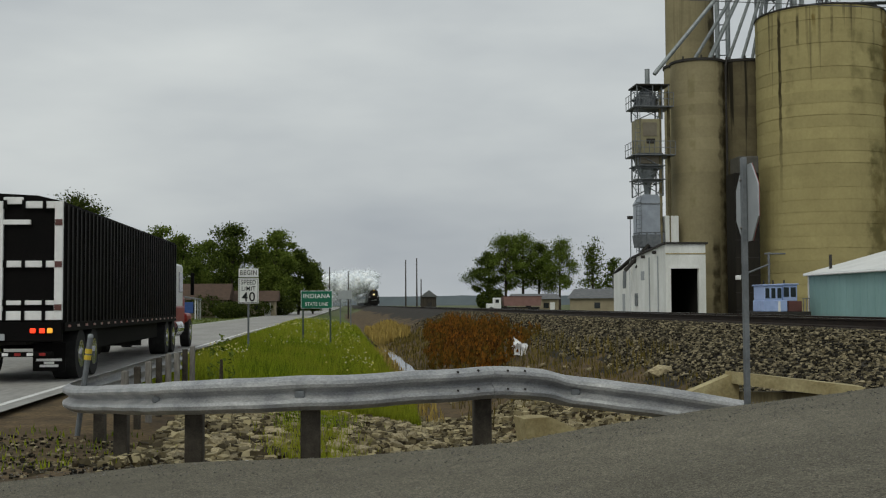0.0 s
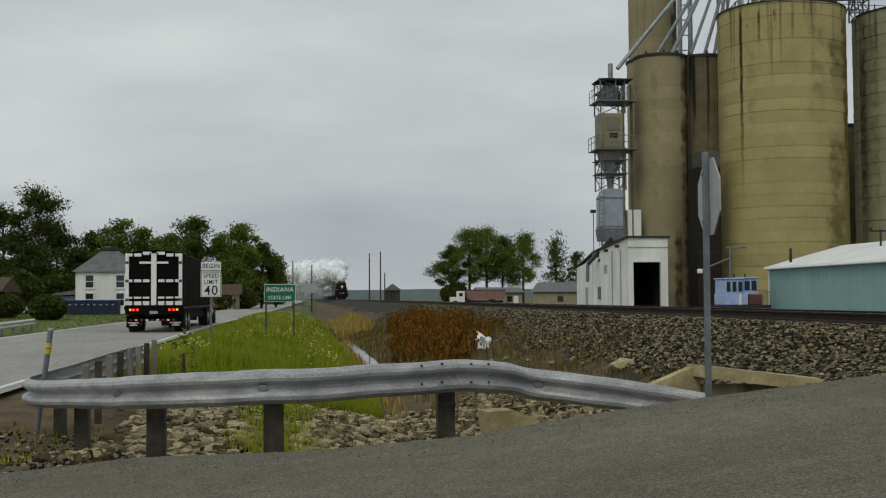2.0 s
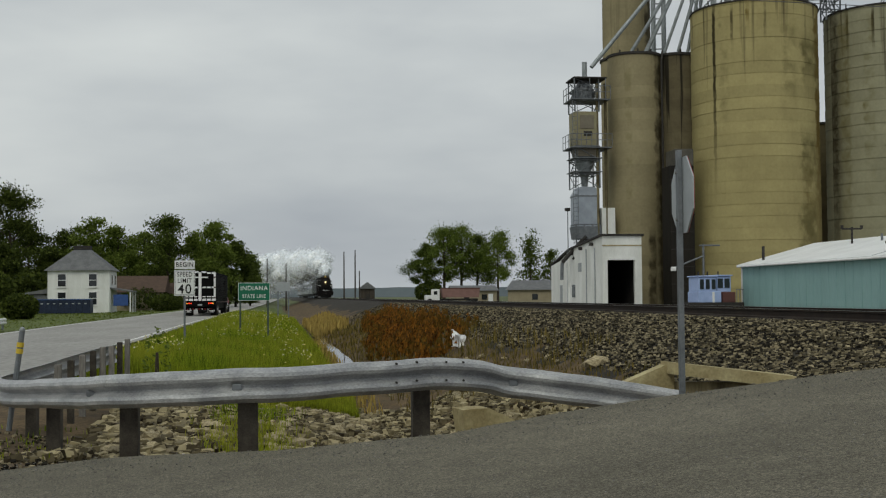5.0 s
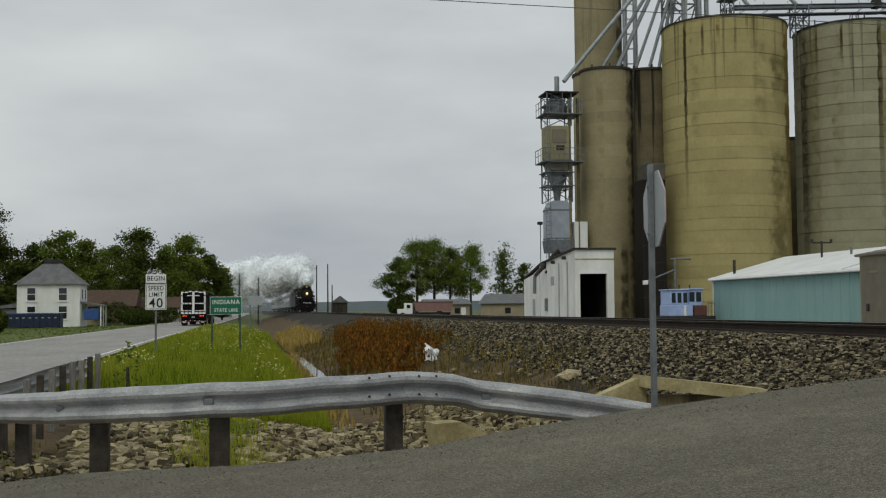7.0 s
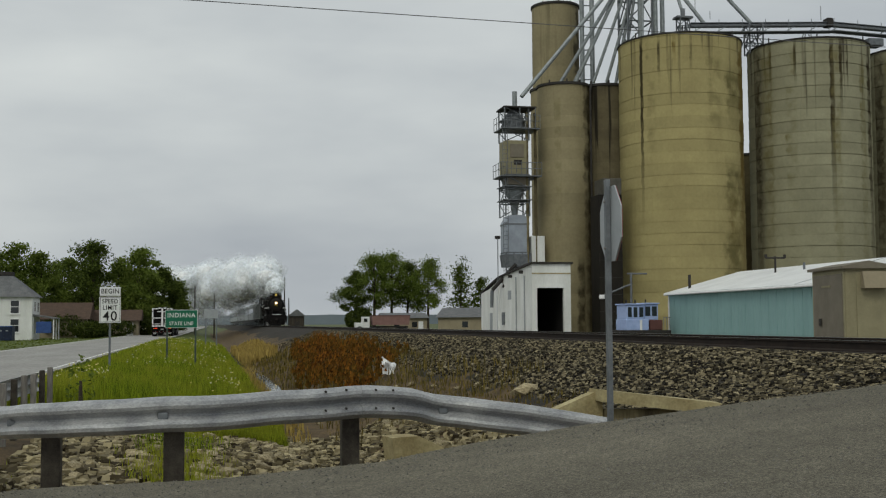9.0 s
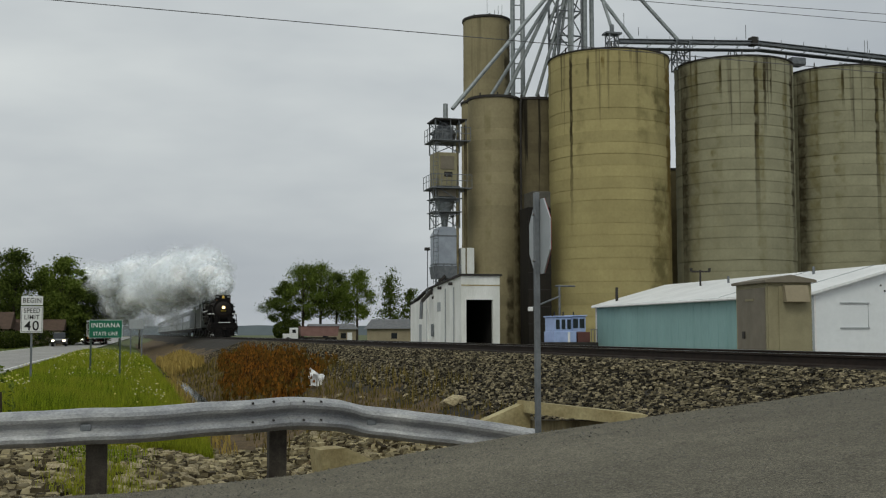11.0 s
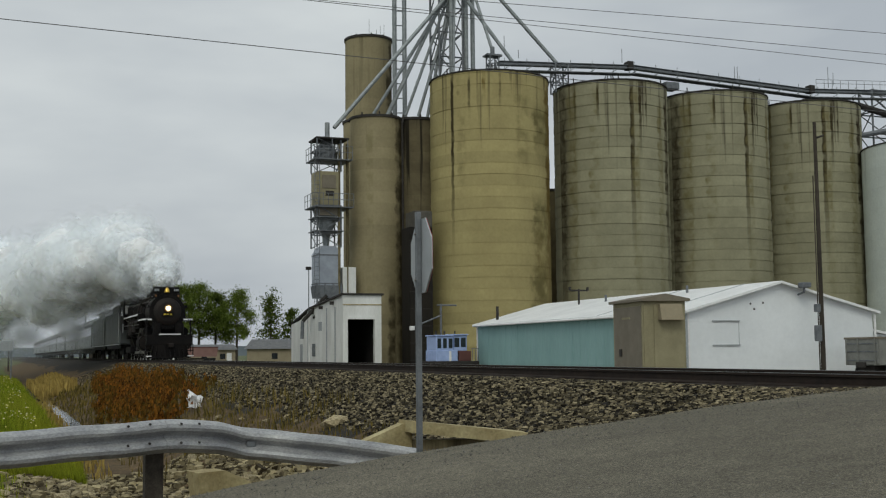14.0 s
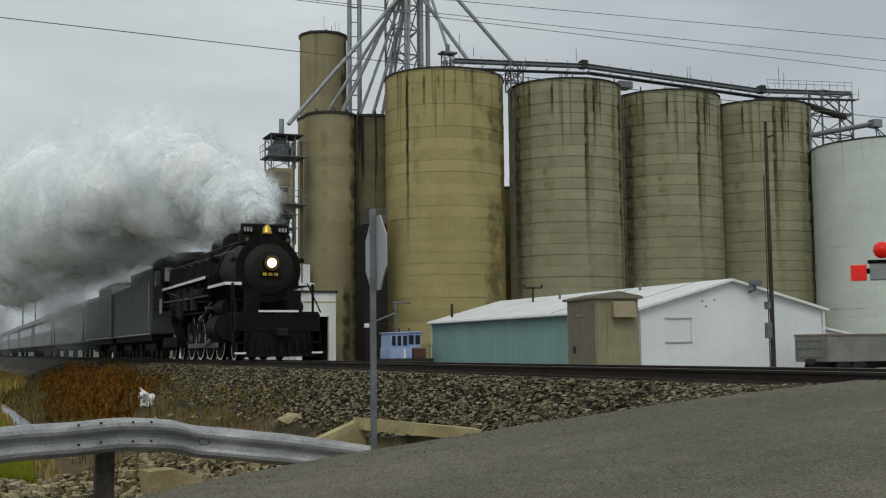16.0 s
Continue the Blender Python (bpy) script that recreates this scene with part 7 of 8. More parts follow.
def build_locomotive():
    t = thing("steam_locomotive", "black steam locomotive with a lit headlight and white trim", "locomotive")
    R, Z = 1.12, 3.12
    part("smokebox", rod(B(), (0, 1.9, Z), (0, 4.6, Z), R, seg=40), M["graphite"], t, "dull graphite smokebox")
    part("smokebox_ring", rod(B(), (0, 1.86, Z), (0, 1.98, Z), R + 0.03, seg=40), M["loco"], t)
    bm = B()
    m = pose(0, 1.86, Z, 90)
    lathe(bm, [(R * 0.80, 0.0), (R * 0.78, 0.06), (R * 0.55, 0.14), (0.1, 0.19)], 36)
    bmesh.ops.transform(bm, matrix=m, verts=bm.verts[:])
    part("smokebox_door", bm, M["graphite"], t, smooth=False)
    for k in range(16):
        a = radians(22.5 * k)
        part("door_dog", rod(B(), (0.93 * R * math.cos(a), 1.80, Z + 0.93 * R * math.sin(a)), (0.93 * R * math.cos(a), 1.88, Z + 0.93 * R * math.sin(a)), 0.035, seg=6), M["loco"], t)
    part("headlight_case", rod(B(), (0, 1.42, Z + 0.2), (0, 1.72, Z + 0.2), 0.26, seg=24), M["loco"], t)
    part("headlight", rod(B(), (0, 1.40, Z + 0.2), (0, 1.415, Z + 0.2), 0.165, seg=24), M["headlight"], t, "glowing round headlight")
    part("number_plate", box(B(), -0.36, 0.36, 1.60, 1.66, Z - 0.27, Z - 0.09, 0.01), M["loco"], t)
    for k in range(3):
        part("plate_bar", box(B(), -0.27 + 0.2 * k, -0.13 + 0.2 * k, 1.585, 1.60, Z - 0.23, Z - 0.13), M["yellow"], t, "yellow bar")
    part("boiler", rod(B(), (0, 4.6, Z), (0, 10.6, Z + 0.05), R + 0.05, R + 0.16, seg=40), M["loco"], t)
    part("firebox", box(B(), -1.32, 1.32, 10.6, 14.0, 1.55, 4.05, 0.35), M["loco"], t)
    for y in (5.6, 7.1, 8.6, 10.1):
        part("boiler_band", rod(B(), (0, y, Z), (0, y + 0.07, Z), R + 0.17, seg=40), M["graphite"], t)
    part("smokestack", lathe(B(), [(0.50, 0), (0.46, 0.25), (0.50, 0.45), (0.42, 0.45)], 28, (0, 3.2, Z + R - 0.05)), M["loco"], t)
    part("bell_yoke", box(B(), -0.32, 0.32, 2.02, 2.16, 4.2, 4.34, 0.01), M["loco"], t)
    bm = lathe(B(), [(0.21, 0), (0.165, 0.08), (0.135, 0.24), (0.07, 0.31), (0.03, 0.35)], 24, (0, 2.1, 4.36))
    part("bell", bm, M["brass"], t, "polished brass bell", smooth=True)
    for s in (-1, 1):
        part("class_lamp", box(B(), s * 0.72 - 0.11, s * 0.72 + 0.11, 2.0, 2.3, 4.0, 4.32, 0.03), M["loco"], t)
        part("lamp_glass", rod(B(), (s * 0.72, 1.98, 4.16), (s * 0.72, 2.0, 4.16), 0.07, seg=12), M["amber_dim"], t, "small amber lamp")
    part("headboard", box(B(), -0.85, 0.85, 2.35, 2.5, 4.05, 4.76, 0.06), M["loco"], t)
    part("feedwater_heater", rod(B(), (-0.8, 2.75, 4.28), (0.8, 2.75, 4.28), 0.27, seg=20), M["loco"], t)
    part("sand_dome", lathe(B(), [(0.62, 0), (0.6, 0.35), (0.4, 0.55), (0.05, 0.62)], 28, (0, 6.3, Z + R - 0.02)), M["loco"], t, smooth=False)
    part("steam_dome", lathe(B(), [(0.55, 0), (0.53, 0.3), (0.35, 0.48), (0.05, 0.55)], 28, (0, 8.6, Z + R + 0.04)), M["loco"], t)
    part("turret", box(B(), -0.6, 0.6, 12.2, 13.2, 4.05, 4.4, 0.08), M["loco"], t)
    part("whistle", rod(B(), (0.35, 9.8, 4.2), (0.35, 9.8, 4.75), 0.07, seg=10), M["brass"], t)
    # number boards beside the bell, valves and fittings along the boiler
    for q in (-1, 1):
        nb = part("number_board", box(B(), q * 0.62 - 0.2, q * 0.62 + 0.2, 2.28, 2.36, 4.42, 4.66, 0.01), M["loco"], t)
        for k in range(3):
            part("board_bar", box(B(), q * 0.62 - 0.15 + 0.11 * k, q * 0.62 - 0.08 + 0.11 * k, 2.265, 2.28, 4.47, 4.61), M["sign_back"], nb, "pale bar")
    # amber-coloured ring stands in for the warm glow round the headlight
    part("headlight_ring", lathe(B(), [(0.19, 0), (0.255, 0), (0.255, 0.03), (0.19, 0.03)], 28, closed=False), M["amber_dim"], t, "amber ring for the warm halo of the headlight").matrix_local = pose(0, 1.395, Z + 0.2, -90)
    part("saddle", box(B(), -0.8, 0.8, 2.5, 4.1, 1.5, 2.2, 0.1), M["loco"], t)
    for y, z in ((5.0, 0.18), (7.4, 0.16), (9.4, 0.2), (9.9, 0.2), (11.2, 0.25), (11.6, 0.25)):
        part("safety_valve", rod(B(), (0.25, y, Z + R + 0.05), (0.25, y, Z + R + 0.2 + z), 0.09, seg=10), M["loco"], t)
    part("generator", rod(B(), (-0.75, 10.9, 4.25), (-0.35, 10.9, 4.25), 0.17, seg=14), M["graphite"], t)
    part("throttle_rod", rod(B(), (-0.55, 4.2, 4.25), (-0.6, 14.0, 4.3), 0.03, seg=6), M["steel"], t)
    for q in (-1, 1):
        for k in range(9):
            y = 2.3 + 1.4 * k
            part("rail_stanchion", rod(B(), (q * (1.08 + 0.015 * k), y, 3.74), (q * (1.24 + 0.014 * k), y, 3.77), 0.03, seg=6), M["steel"], t)
        for y in (5.9, 6.3, 6.7, 9.0):
            part("sand_pipe", rod(B(), (q * 0.95, y, 3.95), (q * 1.28, y, 3.05), 0.03, seg=6), M["loco"], t)
            part("sand_pipe", rod(B(), (q * 1.28, y, 3.05), (q * 1.12, y - 0.5, 0.9), 0.028, seg=6), M["loco"], t)
        for y, z0, z1, w in ((7.6, 1.9, 2.75, 0.24), (9.3, 1.95, 2.8, 0.2), (10.6, 1.7, 2.6, 0.2)):
            part("air_compressor", rod(B(), (q * 1.34, y, z0), (q * 1.34, y, z1), w, seg=14), M["graphite"], t)
        for z, x in ((2.15, 1.42), (2.35, 1.47), (1.75, 1.38)):
            part("long_pipe", rod(B(), (q * x, 4.9, z), (q * x, 13.9, z + 0.12), 0.035, seg=6), M["steel"] if z > 2.2 else M["loco"], t)
        part("link", rod(B(), (q * 1.3, 5.1, 2.1), (q * 1.3, 6.9, 1.5), 0.05, seg=6), M["steel"], t, "bright valve gear link")
        part("radius_rod", rod(B(), (q * 1.28, 4.0, 1.85), (q * 1.28, 6.2, 1.95), 0.045, seg=6), M["steel"], t)
        part("check_valve", rod(B(), (q * 1.05, 4.9, 3.6), (q * 1.35, 4.9, 3.75), 0.1, seg=10), M["loco"], t)
        part("cab_panel", box(B(), q * 1.565 - 0.012, q * 1.565 + 0.012, 14.05, 14.65, 2.0, 2.65, 0.01), M["sign_back"], t, "pale panel below the cab window")
        part("marker_lamp", rod(B(), (q * 1.2, 1.9, 3.45), (q * 1.2, 2.15, 3.45), 0.09, seg=12), M["loco"], t)
    # cab
    part("cab", box(B(), -1.55, 1.55, 14.0, 16.6, 2.2, 4.35, 0.06), M["loco"], t)
    part("cab_roof", prism(B(), [(-1.65, 4.3), (-1.2, 4.62), (0, 4.72), (1.2, 4.62), (1.65, 4.3)], "y", 13.8, 17.2), M["loco"], t)
    for s in (-1, 1):
        for y in (14.5, 15.4):
            part("cab_window", box(B(), s * 1.56 - 0.01, s * 1.56 + 0.01, y, y + 0.7, 3.25, 3.95), M["glass"], t)
        part("front_window", box(B(), s * 1.3 - 0.16, s * 1.3 + 0.16, 13.98, 14.0, 3.4, 4.0), M["white"], t, "pale cab front window")
    # running boards with white edges, handrails
    for s in (-1, 1):
        x0, x1 = sorted((s * 1.0, s * 1.55))
        part("front_deck", box(B(), x0, x1, 1.6, 4.4, 2.58, 2.65, 0.01), M["loco"], t)
        e0, e1 = sorted((s * 1.55, s * 1.575))
        part("white_edge", box(B(), e0, e1, 1.6, 4.4, 2.56, 2.66), M["white"], t, "white-painted deck edge")
        part("white_edge", box(B(), x0, x1, 1.57, 1.6, 2.56, 2.66), M["white"], t, "white-painted deck edge")
        part("running_board", box(B(), x0, x1, 4.9, 13.9, 2.98, 3.05, 0.01), M["loco"], t)
        part("white_edge", box(B(), e0, e1, 4.9, 13.9, 2.96, 3.06), M["white"], t, "white-painted running board edge")
        part("step_riser", box(B(), x0, x1, 4.4, 4.5, 2.58, 3.05), M["loco"], t)
        part("handrail", rod(B(), (s * 1.22, 2.0, 3.75), (s * 1.36, 13.8, 3.85), 0.022, seg=6), M["steel"], t)
        part("step_ladder", box(B(), s * 1.4 - 0.03, s * 1.4 + 0.03, 1.2, 1.3, 0.5, 2.6), M["loco"], t)
        part("sloping_handrail", rod(B(), (s * 1.45, 0.5, 1.6), (s * 1.3, 1.6, 2.65), 0.025, seg=6), M["loco"], t)
        part("cylinder", rod(B(), (s * 1.22, 2.5, 1.12), (s * 1.22, 4.1, 1.12), 0.50, seg=28), M["loco"], t)
        part("cylinder_head", rod(B(), (s * 1.22, 2.42, 1.12), (s * 1.22, 2.5, 1.12), 0.44, seg=28), M["graphite"], t)
        part("valve_chest", rod(B(), (s * 1.15, 2.55, 1.85), (s * 1.15, 4.05, 1.85), 0.30, seg=24), M["loco"], t)
        part("air_pump", rod(B(), (s * 0.72, 1.3, 1.55), (s * 0.72, 1.3, 2.35), 0.27, seg=18), M["loco"], t)
        part("crosshead_guide", box(B(), s * 1.22 - 0.06, s * 1.22 + 0.06, 4.1, 5.4, 1.32, 1.4), M["steel"], t)
        part("air_reservoir", rod(B(), (s * 1.3, 5.6, 2.5), (s * 1.3, 8.8, 2.5), 0.22, seg=18), M["loco"], t)
        part("reach_rod", rod(B(), (s * 1.25, 7.0, 2.2), (s * 1.4, 13.9, 2.9), 0.03, seg=6), M["steel"], t)
        part("pipe", rod(B(), (s * 1.24, 4.6, 3.1), (s * 1.36, 12.0, 3.2), 0.05, seg=8), M["loco"], t)
        part("injector", box(B(), s * 1.3 - 0.15, s * 1.3 + 0.15, 12.4, 13.2, 1.5, 2.1, 0.05), M["loco"], t)
    # frame, pilot
    part("frame", box(B(), -0.6, 0.6, 1.0, 16.4, 0.85, 1.7), M["loco"], t)
    part("buffer_beam", box(B(), -1.45, 1.45, 0.55, 0.85, 0.95, 1.55, 0.03), M["loco"], t)
    part("deck_edge", box(B(), -0.68, 0.68, 0.50, 0.55, 1.60, 1.67), M["white"], t, "white edge of the front deck")
    part("front_platform", box(B(), -1.4, 1.4, 0.55, 2.0, 1.55, 1.62), M["loco"], t)
    bm = B()
    prism(bm, [(-1.35, 0.55), (1.35, 0.55), (0.3, 0.0), (-0.3, 0.0)], "z", 0.12, 0.22)
    prism(bm, [(-1.15, 0.62), (1.15, 0.62), (0.35, 0.35), (-0.35, 0.35)], "z", 0.22, 0.95)
    part("pilot", bm, M["loco"], t)
    for k in range(9):
        x = -1.2 + 0.3 * k
        part("pilot_slat", rod(B(), (x, 0.56 - 0.52 * (1 - abs(x) / 1.25), 0.18), (x * 0.85, 0.5, 0.95), 0.035, seg=6), M["loco"], t)
    part("coupler", box(B(), -0.16, 0.16, -0.1, 0.55, 0.78, 1.05, 0.05), M["graphite"], t)
    for s in (-1, 1):
        for z in (0.27, 0.62):
            x0, x1 = sorted((s * 1.12, s * 1.5))
            st = part("step", box(B(), x0, x1, 0.45, 0.75, z - 0.03, z), M["loco"], t)
            part("white_step_edge", box(B(), x0, x1, 0.43, 0.45, z - 0.05, z + 0.01), M["white"] if z < 0.4 else M["loco"], st)
        part("step_hanger", box(B(), s * 1.48 - 0.02, s * 1.48 + 0.02, 0.6, 0.75, 0.25, 1.0), M["loco"], t)
    # wheels and rods
    for y in (3.3,):
        for x in (-0.8, 0.8):
            rail_wheel(t, x, y, 0.46, 0, "lead_wheel")
    for k in range(4):
        for x in (-0.80, 0.80):
            spin(rail_wheel(t, x, 5.55 + 1.79 * k, 0.876, 12, "driving_wheel"), 0.876)
    for y, r in ((13.0, 0.46), (14.9, 0.54)):
        for x in (-0.8, 0.8):
            rail_wheel(t, x, y, r, 0, "trailing_wheel")
    part("trailing_truck", box(B(), -1.2, 1.2, 12.4, 15.8, 0.5, 0.95, 0.05), M["loco"], t)
    part("ash_pan", prism(B(), [(-1.2, 1.7), (1.2, 1.7), (0.8, 0.6), (-0.8, 0.6)], "y", 11.9, 14.0), M["loco"], t)
    for s in (-1, 1):
        rd = part("side_rod", box(B(), -0.04, 0.04, -2.75, 2.75, -0.09, 0.09, 0.02), M["steel"], t, "polished side rod")
        main = part("main_rod", box(B(), -0.04, 0.04, -2.9, 0.1, -0.07, 0.07, 0.02), M["steel"], t, "polished main rod")
        rods(rd, s * 0.98, 5.55 + 1.79 * 1.5, main, s * 1.1, 5.55 + 1.79 * 1.0)
    return t


def rods(rd, x, y, main, mx, my):
    """The side rod circles with the crank pins; the main rod slides and nods with them."""
    def go():
        a, b = [], []
        for f in range(0, 481):
            th = SPEED * (f / 30) / 0.876
            c, s = 0.40 * math.cos(th), 0.40 * math.sin(th)
            a.append((f / 30, pose(x, y + c, 0.876 + s)))
            b.append((f / 30, pose(mx, my + c, 0.876 + s, math.degrees(math.asin((s - 0.24) / 2.9)))))
        walk(rd, a)
        walk(main, b)
    MOTIONS.append(go)


loco = build_locomotive()
run_on_rails(loco, 0.0)


def build_tender(label, key):
    t = thing("tender", label, "tender", "train tenders")
    part("tank", box(B(), -1.52, 1.52, 0, 12.6, 1.15, 3.75, 0.10), M[key], t)
    part("coal_bunker", prism(B(), [(0.2, 3.7), (6.8, 3.7), (6.8, 4.25), (1.0, 4.25)], "x", -1.45, 1.45), M[key], t)
    part("coal", box(B(), -1.2, 1.2, 1.2, 6.6, 4.15, 4.4, 0.12), M["dark"], t)
    part("tank_rib", box(B(), -1.545, 1.545, 0.6, 0.7, 1.2, 3.7), M["graphite"], t)
    part("water_hatch", rod(B(), (0, 9.5, 3.75), (0, 9.5, 4.05), 0.45, seg=20), M["loco"], t)
    part("underframe", box(B(), -1.4, 1.4, 0.2, 12.4, 0.85, 1.15), M["loco"], t)
    part("sill_edge", box(B(), -1.56, -1.52, 0, 12.6, 1.15, 1.2), M["white"], t)
    for s in (-1, 1):
        part("handrail", rod(B(), (s * 1.58, 0.2, 1.3), (s * 1.58, 0.2, 3.6), 0.02, seg=6), M["white"], t)
        for y in (2.2, 9.8):
            part("truck_frame", box(B(), s * 1.05 - 0.08, s * 1.05 + 0.08, y - 1.5, y + 1.5, 0.4, 0.75, 0.04), M["loco"], t)
    for y in (1.0, 2.3, 3.6, 8.6, 9.9, 11.2):
        for x in (-0.78, 0.78):
            part("wheel", rod(B(), (x - 0.06, y, 0.46), (x + 0.06, y, 0.46), 0.46, seg=24), M["graphite"], t)
    return t


run_on_rails(build_tender("grey-black coal tender behind the locomotive", "tender"), 17.4)
run_on_rails(build_tender("second grey auxiliary water tender", "tender"), 31.0)


def build_coach(label, key):
    t = thing("passenger_coach", label, "railway coach", "train coaches")
    part("body", box(B(), -1.5, 1.5, 0.1, 25.0, 1.05, 3.6, 0.05), M[key], t)
    part("roof", prism(B(), [(-1.52, 3.5), (-1.3, 3.95), (-0.6, 4.15), (0.6, 4.15), (1.3, 3.95), (1.52, 3.5)], "y", 0.0, 25.1), M["coach_roof"], t, "grey curved roof")
    for s in (-1, 1):
        for k in range(12):
            part("window", box(B(), s * 1.505 - 0.012, s * 1.505 + 0.012, 2.6 + 1.7 * k, 3.7 + 1.7 * k, 2.35, 3.1), M["glass"], t)
        for y in (0.9, 23.5):
            part("door", box(B(), s * 1.505 - 0.01, s * 1.505 + 0.01, y, y + 0.75, 1.15, 3.2), M["graphite"], t)
        part("letterboard", box(B(), s * 1.508 - 0.008, s * 1.508 + 0.008, 0.2, 24.9, 3.2, 3.42), M["maroon_stripe"], t)
    part("end_diaphragm", box(B(), -0.5, 0.5, -0.15, 0.1, 1.1, 3.5), M["dark"], t)
    part("underframe", box(B(), -1.2, 1.2, 0.4, 24.7, 0.6, 1.05), M["loco"], t)
    for y in (2.6, 4.9, 20.2, 22.5):
        for x in (-0.78, 0.78):
            part("wheel", rod(B(), (x - 0.06, y, 0.46), (x + 0.06, y, 0.46), 0.46, seg=20), M["graphite"], t)
    return t


M["coach_roof"] = mat("coach_roof_paint", (0.24, 0.26, 0.26), (0.18, 0.2, 0.2), rough=0.6, scale=0.8)
M["maroon_stripe"] = mat("dark_letterboard", (0.10, 0.105, 0.11), (0.07, 0.075, 0.08), rough=0.5, scale=2)
first = build_coach("pale grey passenger coach of the steam train", "coach")
run_on_rails(first, 44.6)
for k in range(1, 8):
    run_on_rails(copy_thing(first, Matrix.Identity(4)), 44.6 + 25.6 * k)


# ---- steam: lumps that travel with the train and roll slowly ----
def steam_mat(name, alpha, grey):
    """Opaque steam scatters within; a wisp thins out from its middle to its rim."""
    m = bpy.data.materials.new(name)
    m.use_nodes = True
    n, l = m.node_tree.nodes, m.node_tree.links
    bs, out = n["Principled BSDF"], n["Material Output"]
    tint = (grey * 0.955, grey * 0.98, grey, 1)
    bs.inputs["Base Color"].default_value = tint
    bs.inputs["Roughness"].default_value, bs.inputs["Specular IOR Level"].default_value = 1.0, 0.0
    if alpha >= 1:
        bs.inputs["Subsurface Weight"].default_value = 1.0
        bs.inputs["Subsurface Radius"].default_value, bs.inputs["Subsurface Scale"].default_value = (1, 1, 1), 4.5
        return m
    di, tl, ad = n.new("ShaderNodeBsdfDiffuse"), n.new("ShaderNodeBsdfTranslucent"), n.new("ShaderNodeMixShader")
    di.inputs[0].default_value = tl.inputs[0].default_value = tint
    ad.inputs[0].default_value = 0.5
    l.new(di.outputs[0], ad.inputs[1])
    l.new(tl.outputs[0], ad.inputs[2])
    thick = n.new("ShaderNodeAttribute")
    thick.attribute_name = "thickness"
    tr, mi, sc = n.new("ShaderNodeBsdfTransparent"), n.new("ShaderNodeMixShader"), n.new("ShaderNodeMath")
    sc.operation, sc.inputs[1].default_value = "MULTIPLY", alpha
    l.new(thick.outputs["Fac"], sc.inputs[0])
    l.new(sc.outputs[0], mi.inputs[0])
    l.new(tr.outputs[0], mi.inputs[1])
    l.new(ad.outputs[0], mi.inputs[2])
    l.new(mi.outputs[0], out.inputs[0])
    return m


STEAM = {"core": steam_mat("dense_steam", 1.0, 1.0), "wisp": steam_mat("thin_steam", 0.36, 1.0), "haze": steam_mat("grey_haze", 0.13, 0.97)}
scene.cycles.transparent_max_bounces = 72


def wisps(name, n, r, seed, inner, outer, size, material, parent, squash=1.0):
    """Round wisps of vapour all over a lump, thickest in the middle of each and fewer further out."""
    rng = np.random.RandomState(seed)
    o = Vector((seed * 3.7, seed * 1.3, seed * 0.7))
    vs, fs, thick = [], [], []
    for i in range(n):
        d = rng.normal(0, 1, 3)
        d /= np.linalg.norm(d)
        dv = Vector(d)
        k = 1 + 0.36 * noise.noise(dv * 1.1 + o) + 0.18 * noise.noise(dv * 2.4 + o)
        c = d * r * k * (inner + (outer - inner) * rng.random_sample() ** 1.7)
        nn = d + rng.normal(0, 0.55, 3)
        nn /= np.linalg.norm(nn)
        a = np.cross(nn, rng.normal(0, 1, 3))
        a /= np.linalg.norm(a)
        b = np.cross(nn, a)
        s = r * size * rng.uniform(0.6, 1.25)
        f = len(vs)
        vs.append(c * (1, 1, squash))
        thick.append(1.0)
        for j in range(12):
            vs.append((c + a * s * math.cos(j * 0.5236) + b * s * math.sin(j * 0.5236)) * (1, 1, squash))
            thick.append(0.0)
        fs += [(f, f + 1 + j, f + 1 + (j + 1) % 12) for j in range(12)]
    ob = raw(name, [tuple(v) for v in vs], fs, material, parent)
    ob.data.attributes.new("thickness", "FLOAT", "POINT").data.foreach_set("value", thick)
    return tagged(ob, kind="stuff")


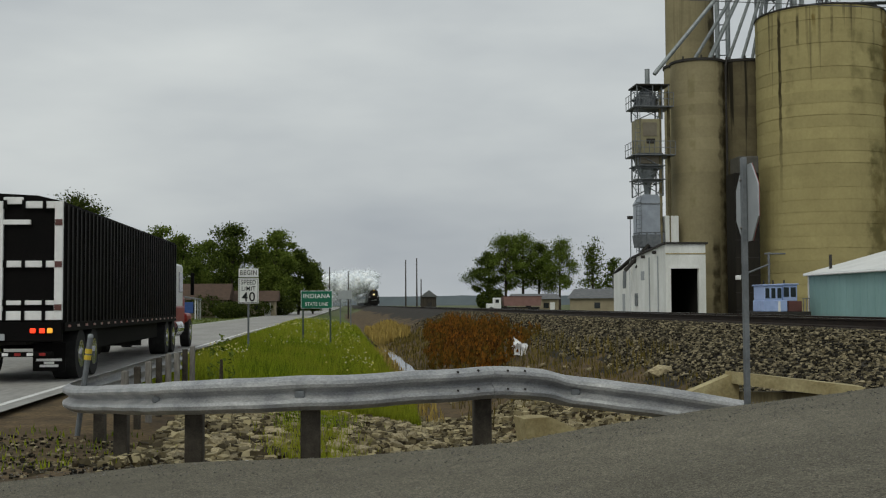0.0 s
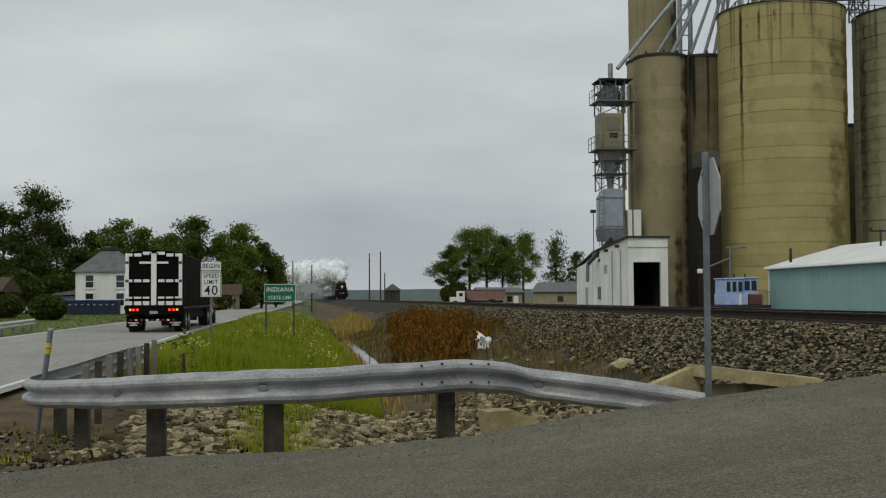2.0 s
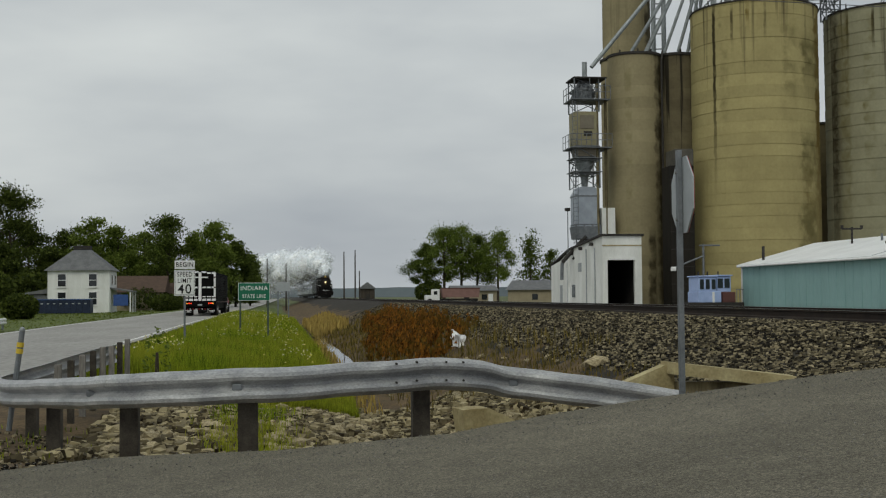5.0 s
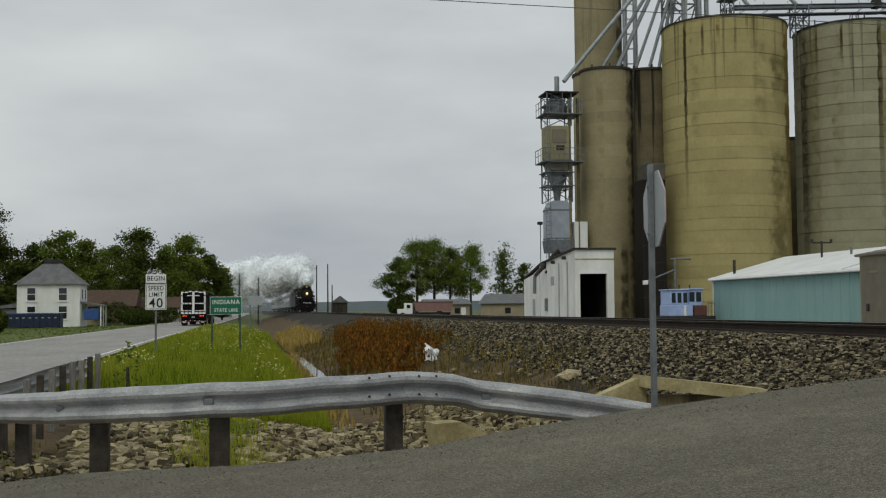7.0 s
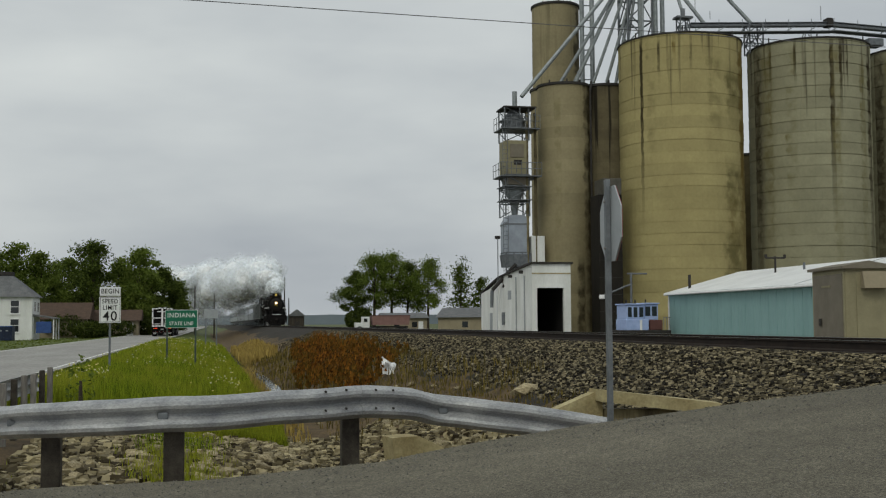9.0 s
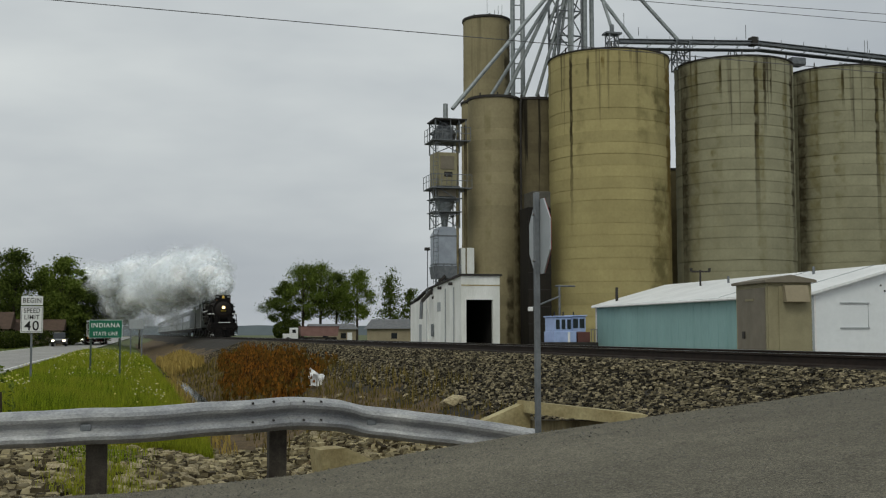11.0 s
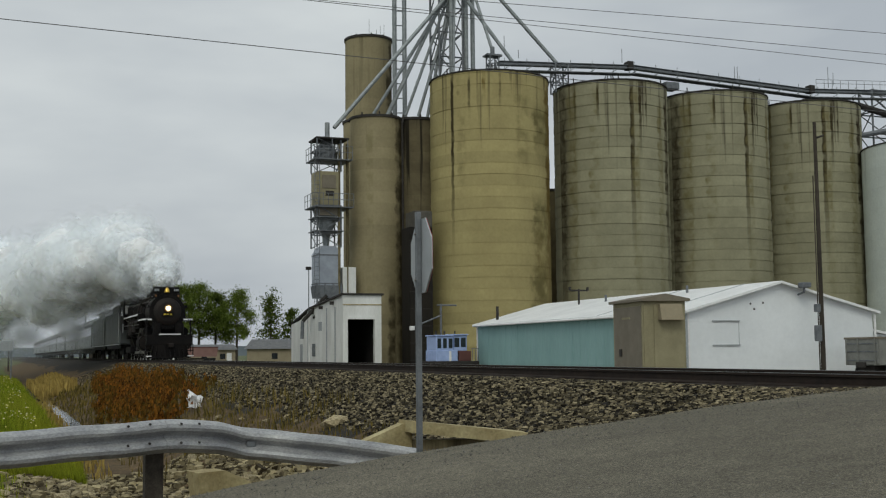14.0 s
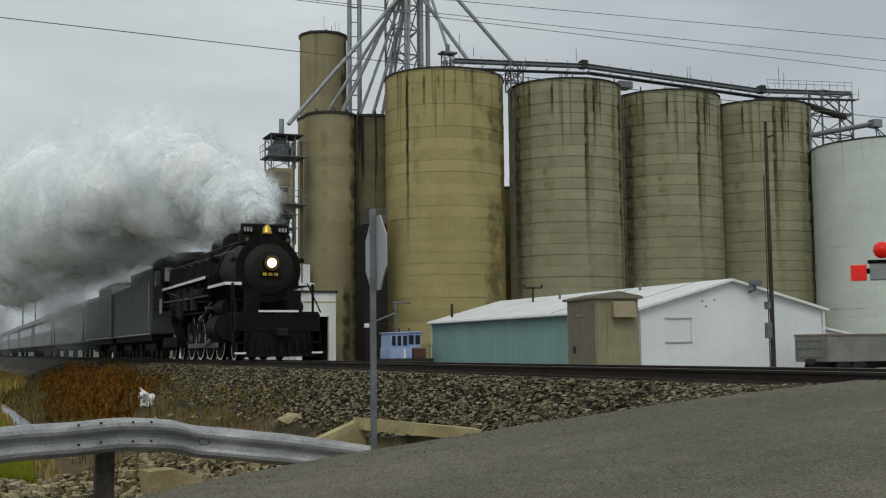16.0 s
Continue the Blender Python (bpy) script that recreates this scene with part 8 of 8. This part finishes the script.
def puff_mesh(bm, r, seed, sub, rough=0.36):
    g = bmesh.ops.create_icosphere(bm, subdivisions=sub, radius=1.0)
    o = Vector((seed * 3.7, seed * 1.3, seed * 0.7))
    for v in g["verts"]:
        d = v.co.copy()
        k = 1 + rough * noise.noise(d * 1.1 + o) + rough * 0.5 * noise.noise(d * 2.4 + o) + rough * 0.2 * noise.noise(d * 5.0 + o)
        v.co = d * r * k
    return bm


def build_steam():
    """Dense lumps, each wrapped in thinning wisps; the cloud leans away from the track as it trails."""
    t = thing("steam_plume", "billowing white steam cloud trailing from the locomotive", "steam")
    rng = random.Random(77)
    lumps = []
    for k in range(84):
        s = 0.7 + 84 * (k / 83) ** 1.35
        grow = min(1.0, s / 12)
        r = 0.45 + 2.3 * grow * rng.uniform(0.55, 1.1)
        low = 4.5 if s < 14 else max(1.5, 4.5 - (s - 14) * 0.12)
        top = 5.6 + 4.6 * min(1.0, s / 11) ** 0.8 + 0.045 * min(s, 30)
        a, b = low + r * 1.0, top - r * 1.0
        z = rng.uniform(a, b) if b > a else a
        lumps.append((-0.24 * max(0, s - 3) + rng.gauss(0, 1.1 * grow), 3.0 + s, z, r, s))
    for i, (x, y, z, r, s) in enumerate(lumps):
        o = part("steam_puff", puff_mesh(B(), r * 0.84, i + 1, 4), STEAM["core"], t, smooth=True)
        o.location = (x, y, z)
        wisps("vapour", 110, r, i + 1, 0.80, 1.18, 0.55, STEAM["wisp"], o)
        drift(o, (x, y, z), s, rng)
    for k in range(4):
        s = 24 + 16 * k
        x, y, z, r = -1.8 - 0.14 * s + rng.gauss(0, 0.8), 3.0 + s, 2.6 + rng.gauss(0, 0.4), 2.6 * rng.uniform(0.8, 1.2)
        o = wisps("low_wisp", 70, r, 90 + k, 0.1, 1.3, 0.6, STEAM["haze"], t, 0.75)
        o.location = (x, y, z)
    return t


def drift(o, p, s, rng):
    ax, ay, az = (rng.uniform(-40, 40) for _ in range(3))
    b = 0.04 * s
    def go():
        rows = []
        for k in range(0, 17, 2):
            u = k / 16
            rows.append((float(k), pose(p[0] - b * u * 0.4 + b * 0.2, p[1] + b * (u - 0.5), p[2] + 0.1 * b * (u - 0.5), ax * u, ay * u, az * u)))
        walk(o, rows)
    MOTIONS.append(go)


plume = build_steam()
run_on_rails(plume, 0.0)
build_rocks()


def motions():
    for go in MOTIONS:
        go()


motions()
